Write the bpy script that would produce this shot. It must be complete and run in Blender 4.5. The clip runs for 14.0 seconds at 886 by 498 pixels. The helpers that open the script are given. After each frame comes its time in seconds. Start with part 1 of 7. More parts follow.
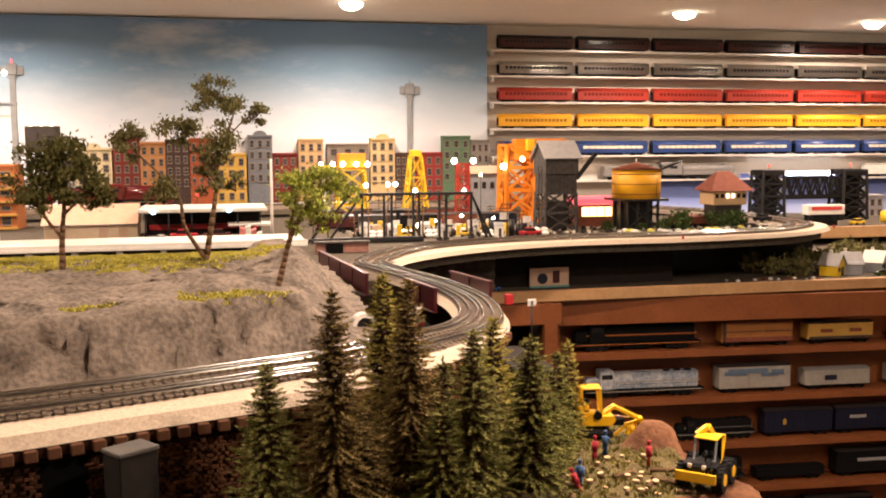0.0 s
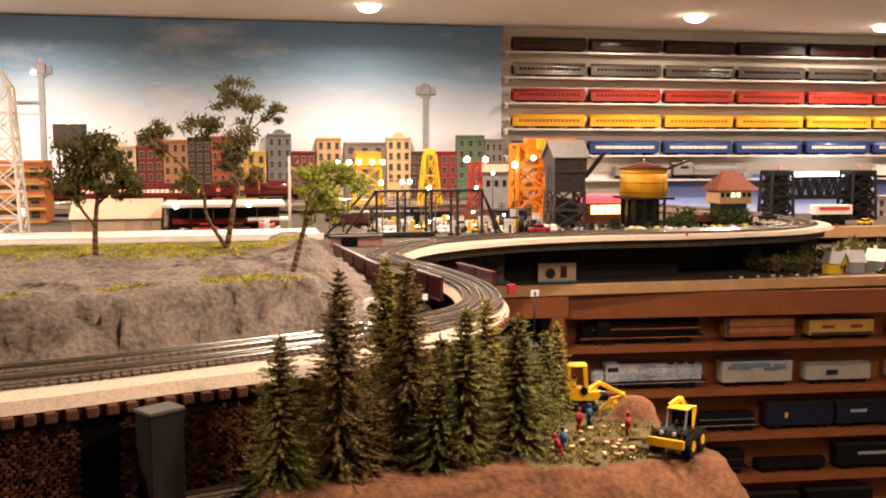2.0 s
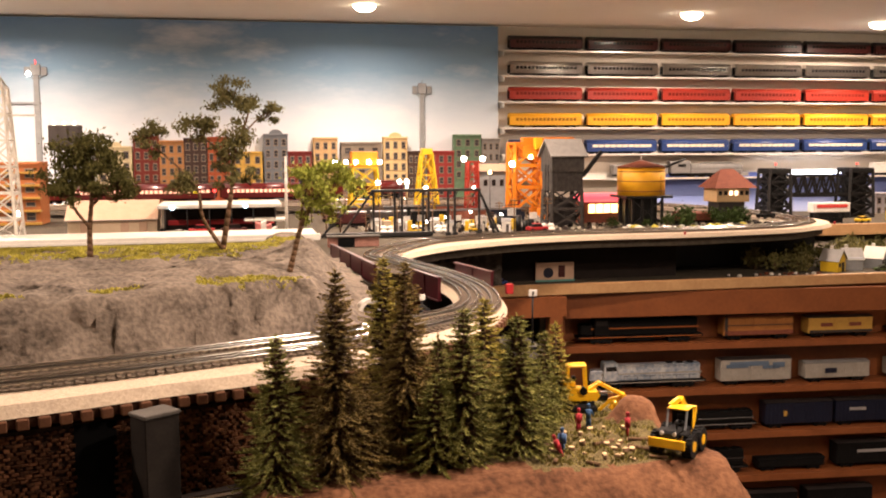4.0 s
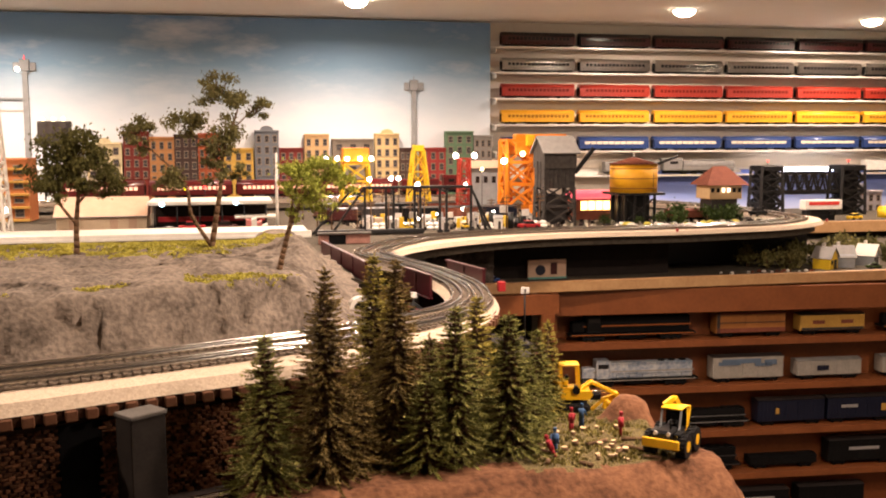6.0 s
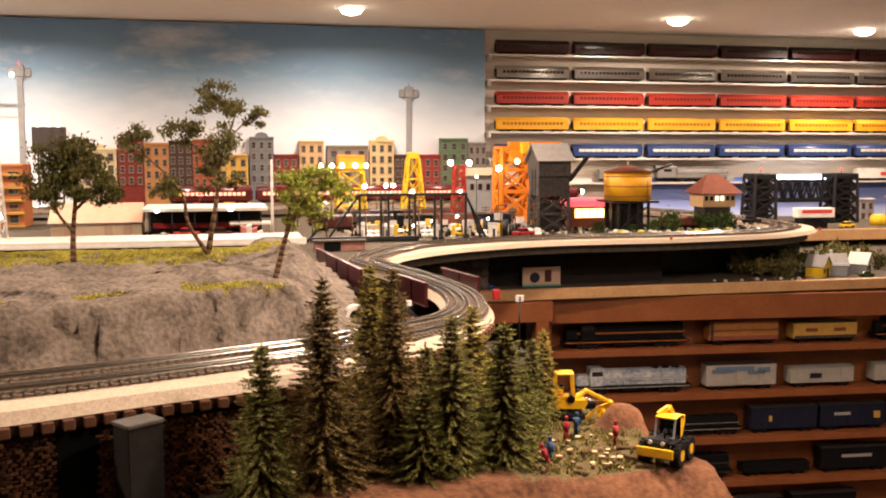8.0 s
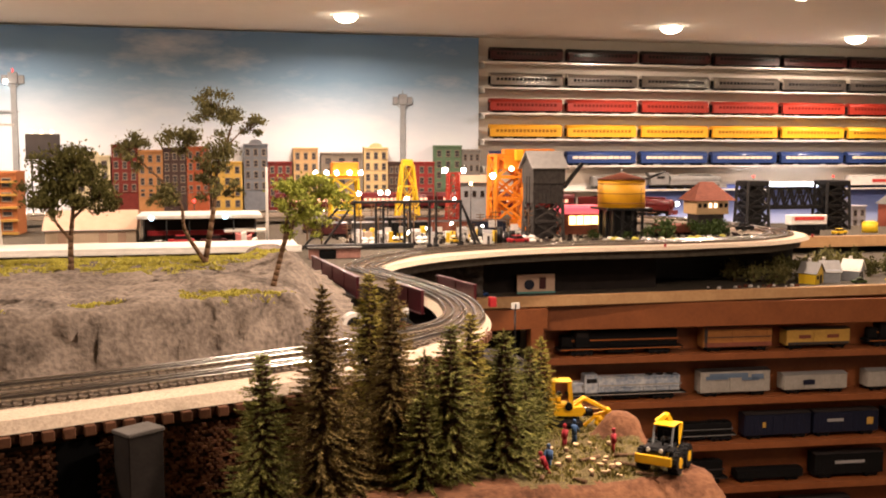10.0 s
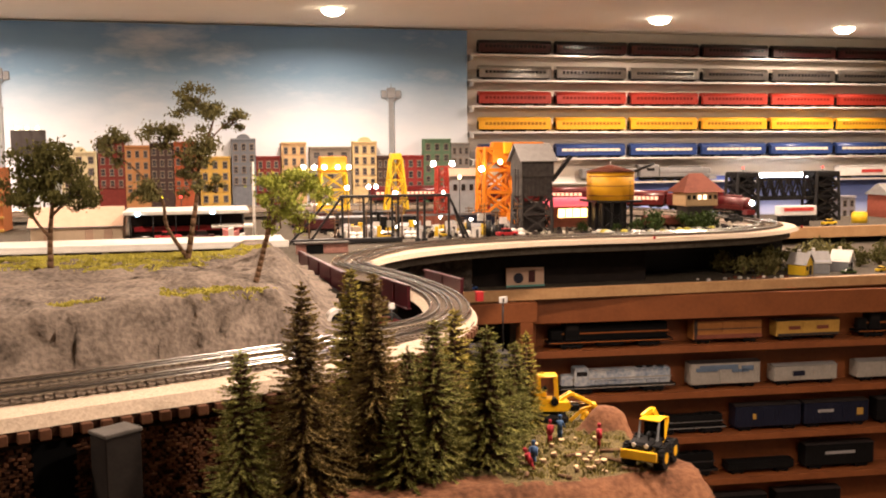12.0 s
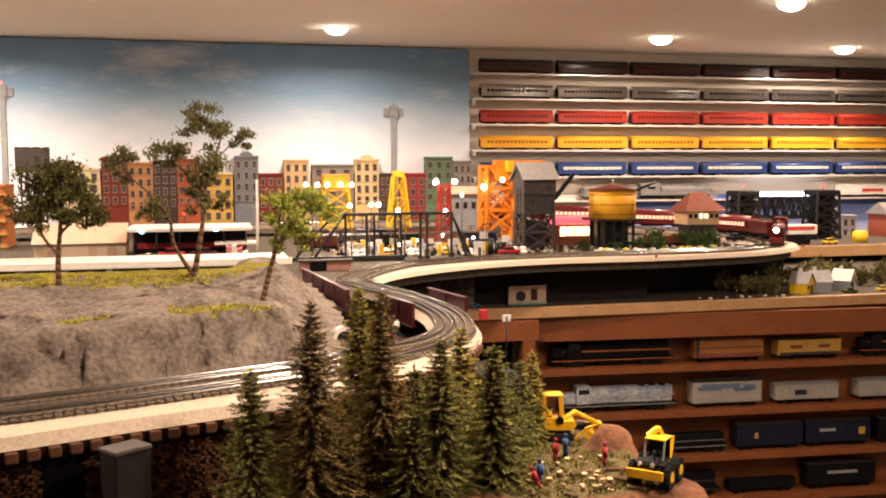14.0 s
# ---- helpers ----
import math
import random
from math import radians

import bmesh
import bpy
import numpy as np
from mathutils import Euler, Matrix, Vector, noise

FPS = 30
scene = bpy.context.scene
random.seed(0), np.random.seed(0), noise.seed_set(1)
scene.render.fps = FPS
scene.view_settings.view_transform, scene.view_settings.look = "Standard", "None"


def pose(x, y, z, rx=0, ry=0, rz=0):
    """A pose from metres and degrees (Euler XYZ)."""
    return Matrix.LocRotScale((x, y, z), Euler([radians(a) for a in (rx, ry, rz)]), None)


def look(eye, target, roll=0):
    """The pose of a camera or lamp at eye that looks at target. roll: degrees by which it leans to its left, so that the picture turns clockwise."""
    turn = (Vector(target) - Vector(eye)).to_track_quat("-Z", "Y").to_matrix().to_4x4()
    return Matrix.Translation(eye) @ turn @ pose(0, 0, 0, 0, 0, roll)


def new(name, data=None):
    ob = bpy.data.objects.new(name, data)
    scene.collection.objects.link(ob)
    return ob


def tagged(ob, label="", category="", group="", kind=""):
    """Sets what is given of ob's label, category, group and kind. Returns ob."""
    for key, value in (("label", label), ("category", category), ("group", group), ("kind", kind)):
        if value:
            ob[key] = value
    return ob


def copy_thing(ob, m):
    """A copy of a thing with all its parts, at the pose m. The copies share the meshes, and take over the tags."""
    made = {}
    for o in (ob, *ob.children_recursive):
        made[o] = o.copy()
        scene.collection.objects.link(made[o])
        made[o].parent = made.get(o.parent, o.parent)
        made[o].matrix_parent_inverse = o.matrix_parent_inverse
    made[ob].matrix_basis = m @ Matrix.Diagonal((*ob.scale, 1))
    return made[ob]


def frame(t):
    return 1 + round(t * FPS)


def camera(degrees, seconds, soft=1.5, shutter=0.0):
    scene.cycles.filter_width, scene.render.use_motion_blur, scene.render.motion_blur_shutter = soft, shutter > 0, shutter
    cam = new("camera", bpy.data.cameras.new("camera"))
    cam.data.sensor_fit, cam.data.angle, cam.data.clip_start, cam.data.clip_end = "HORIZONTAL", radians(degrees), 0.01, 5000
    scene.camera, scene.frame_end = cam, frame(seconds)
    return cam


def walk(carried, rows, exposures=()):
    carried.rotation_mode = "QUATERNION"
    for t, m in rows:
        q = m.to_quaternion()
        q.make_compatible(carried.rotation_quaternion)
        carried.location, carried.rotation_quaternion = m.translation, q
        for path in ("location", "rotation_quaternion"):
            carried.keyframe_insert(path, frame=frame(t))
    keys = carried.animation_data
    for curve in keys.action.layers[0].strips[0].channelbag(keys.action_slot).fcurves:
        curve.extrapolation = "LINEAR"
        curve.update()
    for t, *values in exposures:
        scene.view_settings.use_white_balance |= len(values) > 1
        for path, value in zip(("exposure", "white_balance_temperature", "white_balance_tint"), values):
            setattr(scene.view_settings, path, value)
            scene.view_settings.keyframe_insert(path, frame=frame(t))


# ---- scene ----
cam = camera(49.0, 14.0, soft=2.0)

PATH = [
    (0, (-1.563, -0.467, 1.725), (-1.121, 1.472, 1.518), -0.3),
    (0.5, (-1.574, -0.55, 1.734), (-1.149, 1.392, 1.518), -0.6),
    (1, (-1.565, -0.588, 1.735), (-1.151, 1.355, 1.513), -0.7),
    (1.5, (-1.562, -0.601, 1.717), (-1.172, 1.348, 1.489), -0.1),
    (2, (-1.563, -0.597, 1.72), (-1.159, 1.351, 1.513), 0.0),
    (2.5, (-1.562, -0.597, 1.719), (-1.167, 1.353, 1.512), 0.0),
    (5, (-1.558, -0.576, 1.719), (-1.14, 1.368, 1.51), -0.4),
    (5.5, (-1.555, -0.573, 1.719), (-1.136, 1.371, 1.507), -0.3),
    (6, (-1.556, -0.568, 1.718), (-1.131, 1.374, 1.504), -0.2),
    (6.5, (-1.558, -0.569, 1.718), (-1.133, 1.374, 1.504), -0.1),
    (7, (-1.558, -0.57, 1.718), (-1.129, 1.372, 1.504), 0.1),
    (7.5, (-1.557, -0.575, 1.721), (-1.127, 1.367, 1.511), 0.1),
    (8, (-1.561, -0.575, 1.724), (-1.123, 1.366, 1.522), 0.0),
    (10.5, (-1.571, -0.579, 1.727), (-1.116, 1.36, 1.54), -0.0),
    (11, (-1.566, -0.575, 1.727), (-1.113, 1.364, 1.541), -0.2),
    (11.5, (-1.56, -0.569, 1.728), (-1.101, 1.368, 1.532), -0.3),
    (12, (-1.554, -0.565, 1.727), (-1.085, 1.369, 1.525), -0.4),
    (12.5, (-1.558, -0.562, 1.726), (-1.088, 1.371, 1.519), -0.5),
    (13, (-1.563, -0.564, 1.724), (-1.095, 1.37, 1.519), -0.4),
    (13.5, (-1.564, -0.568, 1.725), (-1.099, 1.366, 1.518), -0.4),
    (14, (-1.566, -0.573, 1.731), (-1.096, 1.364, 1.564), -0.2),
]
walk(cam, [(t, look(eye, target, roll)) for t, eye, target, roll in PATH])

# ---- light ----
scene.view_settings.exposure = 0.2
world = bpy.data.worlds.new("world")
scene.world = world
world.use_nodes = True
world.node_tree.nodes["Background"].inputs[0].default_value = (0.02, 0.018, 0.015, 1)
world.node_tree.nodes["Background"].inputs[1].default_value = 0.3
LAMP_W = 22.5
LAMP_COLOUR = (1.0, 0.755, 0.60)
CEIL_Z = 2.43
# unseen lamps continue the grid; (-0.50, 0.15) is an added fill for the camp
DOWNLIGHTS = [(-2.70, 4.33), (-0.92, 4.33), (0.85, 4.35), (2.12, 4.53), (-2.70, 3.18), (-0.92, 3.18), (0.88, 3.18), (2.24, 3.18),
              (-2.70, 1.98), (-0.92, 1.98), (-2.70, 0.78), (-0.92, 0.78), (0.85, 0.78), (-0.50, 0.15), (0.85, -1.55)]


# ---- materials ----
def mat(name, col, col2=None, rough=0.6, metal=0.0, scale=60.0, bump=0.0, emit=0.0, mix=0.5, rand=0.0, fine=6.0, coat=0.0, emit_col=None):
    m = bpy.data.materials.new(name)
    m.use_nodes = True
    nt = m.node_tree
    b = nt.nodes["Principled BSDF"]
    b.inputs["Roughness"].default_value = rough
    b.inputs["Metallic"].default_value = metal
    b.inputs["Coat Weight"].default_value = coat
    if not metal:
        b.inputs["Specular IOR Level"].default_value = 0.1 if rough >= 0.6 else 0.35
    if emit:
        b.inputs["Emission Color"].default_value = (*(emit_col or col), 1)
        b.inputs["Emission Strength"].default_value = emit
    col2 = col2 or tuple(c * 0.72 for c in col)
    tc = nt.nodes.new("ShaderNodeTexCoord")
    n1 = nt.nodes.new("ShaderNodeTexNoise")
    n1.inputs["Scale"].default_value = scale
    n1.inputs["Detail"].default_value = 4
    n2 = nt.nodes.new("ShaderNodeTexNoise")
    n2.inputs["Scale"].default_value = scale * fine
    n2.inputs["Detail"].default_value = 2
    for n in (n1, n2):
        nt.links.new(tc.outputs["Object"], n.inputs["Vector"])
    add = nt.nodes.new("ShaderNodeMath")
    add.operation = "MULTIPLY_ADD"
    add.inputs[1].default_value = 0.45
    nt.links.new(n2.outputs["Fac"], add.inputs[0])
    sc = nt.nodes.new("ShaderNodeMath")
    sc.operation = "MULTIPLY"
    sc.inputs[1].default_value = 0.55
    nt.links.new(n1.outputs["Fac"], sc.inputs[0])
    nt.links.new(sc.outputs[0], add.inputs[2])
    ramp = nt.nodes.new("ShaderNodeValToRGB")
    ramp.color_ramp.elements[0].position = mix - 0.16
    ramp.color_ramp.elements[1].position = mix + 0.16
    ramp.color_ramp.elements[0].color = (*col2, 1)
    ramp.color_ramp.elements[1].color = (*col, 1)
    nt.links.new(add.outputs[0], ramp.inputs[0])
    out = ramp.outputs[0]
    if rand:
        oi = nt.nodes.new("ShaderNodeObjectInfo")
        ge = nt.nodes.new("ShaderNodeNewGeometry")
        s = nt.nodes.new("ShaderNodeMath")
        s.operation = "ADD"
        nt.links.new(oi.outputs["Random"], s.inputs[0])
        nt.links.new(ge.outputs["Random Per Island"], s.inputs[1])
        mr = nt.nodes.new("ShaderNodeMapRange")
        mr.inputs[2].default_value = 2.0
        mr.inputs[3].default_value = 1 - rand
        mr.inputs[4].default_value = 1 + rand
        nt.links.new(s.outputs[0], mr.inputs[0])
        hsv = nt.nodes.new("ShaderNodeHueSaturation")
        nt.links.new(mr.outputs[0], hsv.inputs["Value"])
        nt.links.new(out, hsv.inputs["Color"])
        out = hsv.outputs[0]
    nt.links.new(out, b.inputs["Base Color"])
    if bump:
        bp = nt.nodes.new("ShaderNodeBump")
        bp.inputs["Strength"].default_value = bump
        bp.inputs["Distance"].default_value = 0.004
        nt.links.new(add.outputs[0], bp.inputs["Height"])
        nt.links.new(bp.outputs[0], b.inputs["Normal"])
    return m


def sky_mat(name, stops, z0, z1, cloud=0.5, cloud_col=(0.86, 0.86, 0.84)):
    """A painted sky: colours by height, with soft streaks of cloud."""
    m = bpy.data.materials.new(name)
    m.use_nodes = True
    nt = m.node_tree
    b = nt.nodes["Principled BSDF"]
    b.inputs["Roughness"].default_value = 0.75
    tc = nt.nodes.new("ShaderNodeTexCoord")
    sep = nt.nodes.new("ShaderNodeSeparateXYZ")
    nt.links.new(tc.outputs["Object"], sep.inputs[0])
    mp = nt.nodes.new("ShaderNodeMapping")
    mp.inputs["Scale"].default_value = (1.0, 1.0, 3.2)
    nt.links.new(tc.outputs["Object"], mp.inputs[0])
    n = nt.nodes.new("ShaderNodeTexNoise")
    n.inputs["Scale"].default_value = 1.7
    n.inputs["Detail"].default_value = 7
    n.inputs["Roughness"].default_value = 0.62
    nt.links.new(mp.outputs[0], n.inputs["Vector"])
    mr = nt.nodes.new("ShaderNodeMapRange")
    mr.inputs[1].default_value, mr.inputs[2].default_value = z0, z1
    nt.links.new(sep.outputs[2], mr.inputs[0])
    wob = nt.nodes.new("ShaderNodeMath")
    wob.operation = "MULTIPLY_ADD"
    wob.inputs[1].default_value = 0.30
    nt.links.new(n.outputs["Fac"], wob.inputs[0])
    sub = nt.nodes.new("ShaderNodeMath")
    sub.operation = "SUBTRACT"
    sub.inputs[1].default_value = 0.15
    nt.links.new(mr.outputs[0], sub.inputs[0])
    nt.links.new(sub.outputs[0], wob.inputs[2])
    ramp = nt.nodes.new("ShaderNodeValToRGB")
    els = ramp.color_ramp.elements
    while len(els) < len(stops):
        els.new(0.5)
    for e, (p, c) in zip(els, stops):
        e.position, e.color = p, (*c, 1)
    nt.links.new(wob.outputs[0], ramp.inputs[0])
    cr = nt.nodes.new("ShaderNodeMapRange")
    cr.inputs[1].default_value, cr.inputs[2].default_value, cr.inputs[4].default_value = 0.52, 0.75, cloud
    nt.links.new(n.outputs["Fac"], cr.inputs[0])
    mx = nt.nodes.new("ShaderNodeMix")
    mx.data_type = "RGBA"
    mx.inputs[7].default_value = (*cloud_col, 1)
    nt.links.new(cr.outputs[0], mx.inputs[0])
    nt.links.new(ramp.outputs[0], mx.inputs[6])
    nt.links.new(mx.outputs[2], b.inputs["Base Color"])
    return m


M = {}
def defmat(name, *a, **k):
    M[name] = mat(name, *a, **k)

defmat("ceiling_paint", (0.82, 0.77, 0.70), (0.79, 0.74, 0.67), rough=0.9, scale=4, bump=0.02)
defmat("wall_paint", (0.70, 0.64, 0.56), (0.66, 0.60, 0.52), rough=0.85, scale=5)
defmat("carpet", (0.07, 0.045, 0.03), rough=0.95, scale=40, bump=0.2)
defmat("shelf_metal", (0.78, 0.75, 0.70), (0.7, 0.67, 0.62), rough=0.3, metal=0.35, scale=20)
defmat("pine_edge", (0.46, 0.28, 0.13), (0.36, 0.20, 0.09), rough=0.45, scale=14)
defmat("brown_wood", (0.215, 0.070, 0.023), (0.155, 0.048, 0.016), rough=0.4, scale=12)
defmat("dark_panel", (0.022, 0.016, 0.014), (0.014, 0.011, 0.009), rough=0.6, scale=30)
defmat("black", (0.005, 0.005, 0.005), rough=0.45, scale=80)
defmat("black_steel", (0.007, 0.007, 0.008), (0.011, 0.009, 0.008), rough=0.5, scale=90)
defmat("ballast", (0.56, 0.455, 0.345), (0.37, 0.295, 0.22), rough=0.95, scale=260, bump=0.5, fine=3)
defmat("trackbed_dark", (0.22, 0.175, 0.135), (0.125, 0.10, 0.078), rough=0.95, scale=240, bump=0.5, fine=3)
defmat("tie_wood", (0.17, 0.132, 0.10), (0.105, 0.082, 0.064), rough=0.8, scale=150)
defmat("rail_dark", (0.20, 0.185, 0.17), (0.13, 0.12, 0.11), rough=0.3, metal=1.0, scale=60)
defmat("rail_steel", (0.60, 0.58, 0.55), (0.46, 0.44, 0.41), rough=0.2, metal=1.0, scale=60)
defmat("deck_ground", (0.105, 0.088, 0.066), (0.055, 0.045, 0.034), rough=0.95, scale=50, bump=0.3)
defmat("concrete", (0.62, 0.59, 0.53), (0.52, 0.49, 0.44), rough=0.8, scale=30)
defmat("rock", (0.21, 0.168, 0.134), (0.052, 0.042, 0.034), rough=0.95, scale=16, bump=1.0, mix=0.46, fine=8.0)
defmat("grass", (0.48, 0.42, 0.08), (0.24, 0.22, 0.05), rough=0.95, scale=40, rand=0.4)
defmat("earth", (0.175, 0.080, 0.040), (0.06, 0.026, 0.014), rough=0.9, scale=22, bump=0.9)
defmat("forest_floor", (0.17, 0.13, 0.055), (0.042, 0.033, 0.016), rough=0.95, scale=170, bump=0.9)
defmat("maroon", (0.052, 0.005, 0.009), (0.038, 0.004, 0.007), rough=0.33, scale=20)
defmat("bark", (0.17, 0.10, 0.055), (0.08, 0.047, 0.028), rough=0.9, scale=180, bump=0.6)
defmat("pier_grey", (0.022, 0.018, 0.015), (0.014, 0.011, 0.010), rough=0.7, scale=40)
defmat("cap_grey", (0.10, 0.09, 0.08), (0.07, 0.062, 0.055), rough=0.7, scale=40)
defmat("mortar", (0.034, 0.019, 0.012), rough=0.95, scale=80)
defmat("stone_brick", (0.135, 0.060, 0.029), (0.024, 0.010, 0.006), rough=0.9, scale=70, bump=0.4, rand=0.95)
defmat("bracket_brown", (0.125, 0.056, 0.03), rough=0.7, scale=60)
defmat("beam_dark", (0.055, 0.026, 0.015), rough=0.8, scale=60)
defmat("lamp_glow", (1, 0.86, 0.66), emit=22, rough=0.5)
defmat("void_shade", (0.003, 0.003, 0.003), rough=0.95)
defmat("white_enamel", (0.78, 0.75, 0.7), rough=0.35, scale=10)
defmat("bulb", (1.0, 0.93, 0.8), emit=16)
defmat("strip_glow", (0.9, 0.92, 1.0), emit=10)
defmat("bulb_warm", (1.0, 0.7, 0.35), emit=9)
defmat("window_lit", (1.0, 0.72, 0.5), emit=2.5)
M["mural"] = sky_mat("mural_sky", [(0.0, (0.70, 0.72, 0.74)), (0.38, (0.64, 0.69, 0.75)), (0.55, (0.43, 0.53, 0.63)), (0.72, (0.205, 0.345, 0.50)), (1.0, (0.115, 0.22, 0.40))], 1.45, 2.42, 0.45)
M["blue_sky"] = sky_mat("blue_sky", [(0.0, (0.62, 0.68, 0.86)), (0.45, (0.26, 0.34, 0.70)), (1.0, (0.05, 0.09, 0.36))], 1.25, 1.56, 0.3)


# ---- mesh helpers ----
class Geo:
    """Collects faces of simple solids into one mesh."""
    def __init__(self):
        self.v, self.f, self.sm = [], [], []

    def add(self, vs, fs, smooth=False, m=None):
        n = len(self.v)
        self.v += [tuple(m @ Vector(v)) if m is not None else tuple(v) for v in vs]
        self.f += [tuple(i + n for i in f) for f in fs]
        self.sm += [smooth] * len(fs)
        return self

    def box(self, c, s, m=None):
        x, y, z = (a / 2 for a in s)
        vs = [(c[0] + i * x, c[1] + j * y, c[2] + k * z) for i in (-1, 1) for j in (-1, 1) for k in (-1, 1)]
        return self.add(vs, [(0, 1, 3, 2), (4, 6, 7, 5), (0, 4, 5, 1), (2, 3, 7, 6), (0, 2, 6, 4), (1, 5, 7, 3)], False, m)

    def bbox(self, c, s, b, m=None):
        """A box whose twelve edges are chamfered by b."""
        h = [a / 2 for a in s]
        vs, key = [], {}
        for i in (-1, 1):
            for j in (-1, 1):
                for k in (-1, 1):
                    sg = (i, j, k)
                    for ax in range(3):
                        key[sg, ax] = len(vs)
                        vs.append(tuple(c[a] + sg[a] * (h[a] - (0 if a == ax else b)) for a in range(3)))
        fs = []
        for ax in range(3):
            o1, o2 = (ax + 1) % 3, (ax + 2) % 3
            for s_ in (-1, 1):
                q = []
                for a_, b_ in ((-1, -1), (1, -1), (1, 1), (-1, 1)):
                    sg = [0, 0, 0]
                    sg[ax], sg[o1], sg[o2] = s_, a_, b_
                    q.append(key[tuple(sg), ax])
                fs.append(tuple(q if s_ > 0 else q[::-1]))
            for a_ in (-1, 1):
                for b_ in (-1, 1):
                    s1, s2 = [0, 0, 0], [0, 0, 0]
                    s1[ax], s1[o1], s1[o2] = -1, a_, b_
                    s2[ax], s2[o1], s2[o2] = 1, a_, b_
                    q = [key[tuple(s1), o1], key[tuple(s2), o1], key[tuple(s2), o2], key[tuple(s1), o2]]
                    fs.append(tuple(q if a_ * b_ < 0 else q[::-1]))
        for i in (-1, 1):
            for j in (-1, 1):
                for k in (-1, 1):
                    q = [key[(i, j, k), a] for a in range(3)]
                    fs.append(tuple(q if i * j * k > 0 else q[::-1]))
        return self.add(vs, fs, False, m)

    def cyl(self, p0, p1, r0, r1=None, seg=10, smooth=True, m=None):
        r1 = r0 if r1 is None else r1
        p0, p1 = Vector(p0), Vector(p1)
        q = (p1 - p0).to_track_quat("Z", "Y")
        vs = []
        for p, r in ((p0, r0), (p1, r1)):
            vs += [p + q @ Vector((r * math.cos(2 * math.pi * i / seg), r * math.sin(2 * math.pi * i / seg), 0)) for i in range(seg)]
        self.add(vs, [(i, (i + 1) % seg, seg + (i + 1) % seg, seg + i) for i in range(seg)], smooth, m)
        n = len(self.v) - 2 * seg
        self.f += [tuple(n + i for i in range(seg))[::-1], tuple(n + seg + i for i in range(seg))]
        self.sm += [False, False]
        return self

    def ball(self, c, r, seg=10, rings=6, m=None):
        r = r if isinstance(r, (tuple, list)) else (r, r, r)
        vs = [(c[0], c[1], c[2] - r[2])]
        for i in range(1, rings):
            a = math.pi * i / rings
            vs += [(c[0] + r[0] * math.sin(a) * math.cos(2 * math.pi * j / seg), c[1] + r[1] * math.sin(a) * math.sin(2 * math.pi * j / seg), c[2] - r[2] * math.cos(a)) for j in range(seg)]
        vs.append((c[0], c[1], c[2] + r[2]))
        fs = [(0, 1 + (j + 1) % seg, 1 + j) for j in range(seg)]
        for i in range(rings - 2):
            fs += [(1 + i * seg + j, 1 + i * seg + (j + 1) % seg, 1 + (i + 1) * seg + (j + 1) % seg, 1 + (i + 1) * seg + j) for j in range(seg)]
        k = 1 + (rings - 2) * seg
        fs += [(k + j, k + (j + 1) % seg, len(vs) - 1) for j in range(seg)]
        return self.add(vs, fs, True, m)

    def prism(self, pts, axis, a, b, m=None):
        """A flat outline pushed along an axis from a to b. pts are in the two other axes, in order."""
        def at(p, t):
            return {0: (t, p[0], p[1]), 1: (p[0], t, p[1]), 2: (p[0], p[1], t)}[axis]
        n = len(pts)
        vs = [at(p, a) for p in pts] + [at(p, b) for p in pts]
        fs = [(i, (i + 1) % n, n + (i + 1) % n, n + i) for i in range(n)] + [tuple(range(n))[::-1], tuple(range(n, 2 * n))]
        if axis == 1:
            fs = [f[::-1] for f in fs]
        return self.add(vs, fs, False, m)

    def bar(self, p0, p1, w, h=None):
        """A square bar between two points."""
        p0, p1 = Vector(p0), Vector(p1)
        d = p1 - p0
        m = Matrix.Translation((p0 + p1) / 2) @ d.to_track_quat("Y", "Z").to_matrix().to_4x4()
        return self.box((0, 0, 0), (w, d.length, h or w), m)

    def mesh(self, name):
        me = bpy.data.meshes.new(name)
        me.from_pydata(self.v, [], self.f)
        me.polygons.foreach_set("use_smooth", self.sm)
        me.update()
        return me


def put(name, geo, material, parent=None, label="", category="", group="", kind=""):
    """One mesh object from a Geo, at top level or under its thing."""
    me = geo.mesh(name) if isinstance(geo, Geo) else geo
    if material is not None and not me.materials:
        me.materials.append(M[material])
    ob = new(name, me)
    if parent is not None:
        ob.parent = parent
    return tagged(ob, label, category, group, kind)


def thing(name, label, category, group="", at=None):
    ob = new(name)
    ob.empty_display_size = 0.05
    if at is not None:
        ob.matrix_basis = at
    return tagged(ob, label, category, group)


def smooth_line(pts, per=8):
    """A Catmull-Rom line through the points."""
    P = [Vector(p) for p in pts]
    P = [2 * P[0] - P[1]] + P + [2 * P[-1] - P[-2]]
    out = []
    for i in range(1, len(P) - 2):
        for k in range(per):
            t = k / per
            a, b, c, d = P[i - 1], P[i], P[i + 1], P[i + 2]
            out.append(0.5 * ((2 * b) + (c - a) * t + (2 * a - 5 * b + 4 * c - d) * t * t + (3 * b - a - 3 * c + d) * t ** 3))
    out.append(P[-2])
    return out


class Line:
    """A line measured by its length."""
    def __init__(self, pts):
        self.p = [Vector(p) for p in pts]
        self.s = [0.0]
        for a, b in zip(self.p, self.p[1:]):
            self.s.append(self.s[-1] + (b - a).length)
        self.length = self.s[-1]

    def at(self, s):
        s = min(max(s, 0), self.length - 1e-6)
        i = int(np.searchsorted(self.s, s, side="right")) - 1
        i = min(i, len(self.p) - 2)
        d = self.p[i + 1] - self.p[i]
        return self.p[i] + d * ((s - self.s[i]) / max(d.length, 1e-9)), d.normalized()


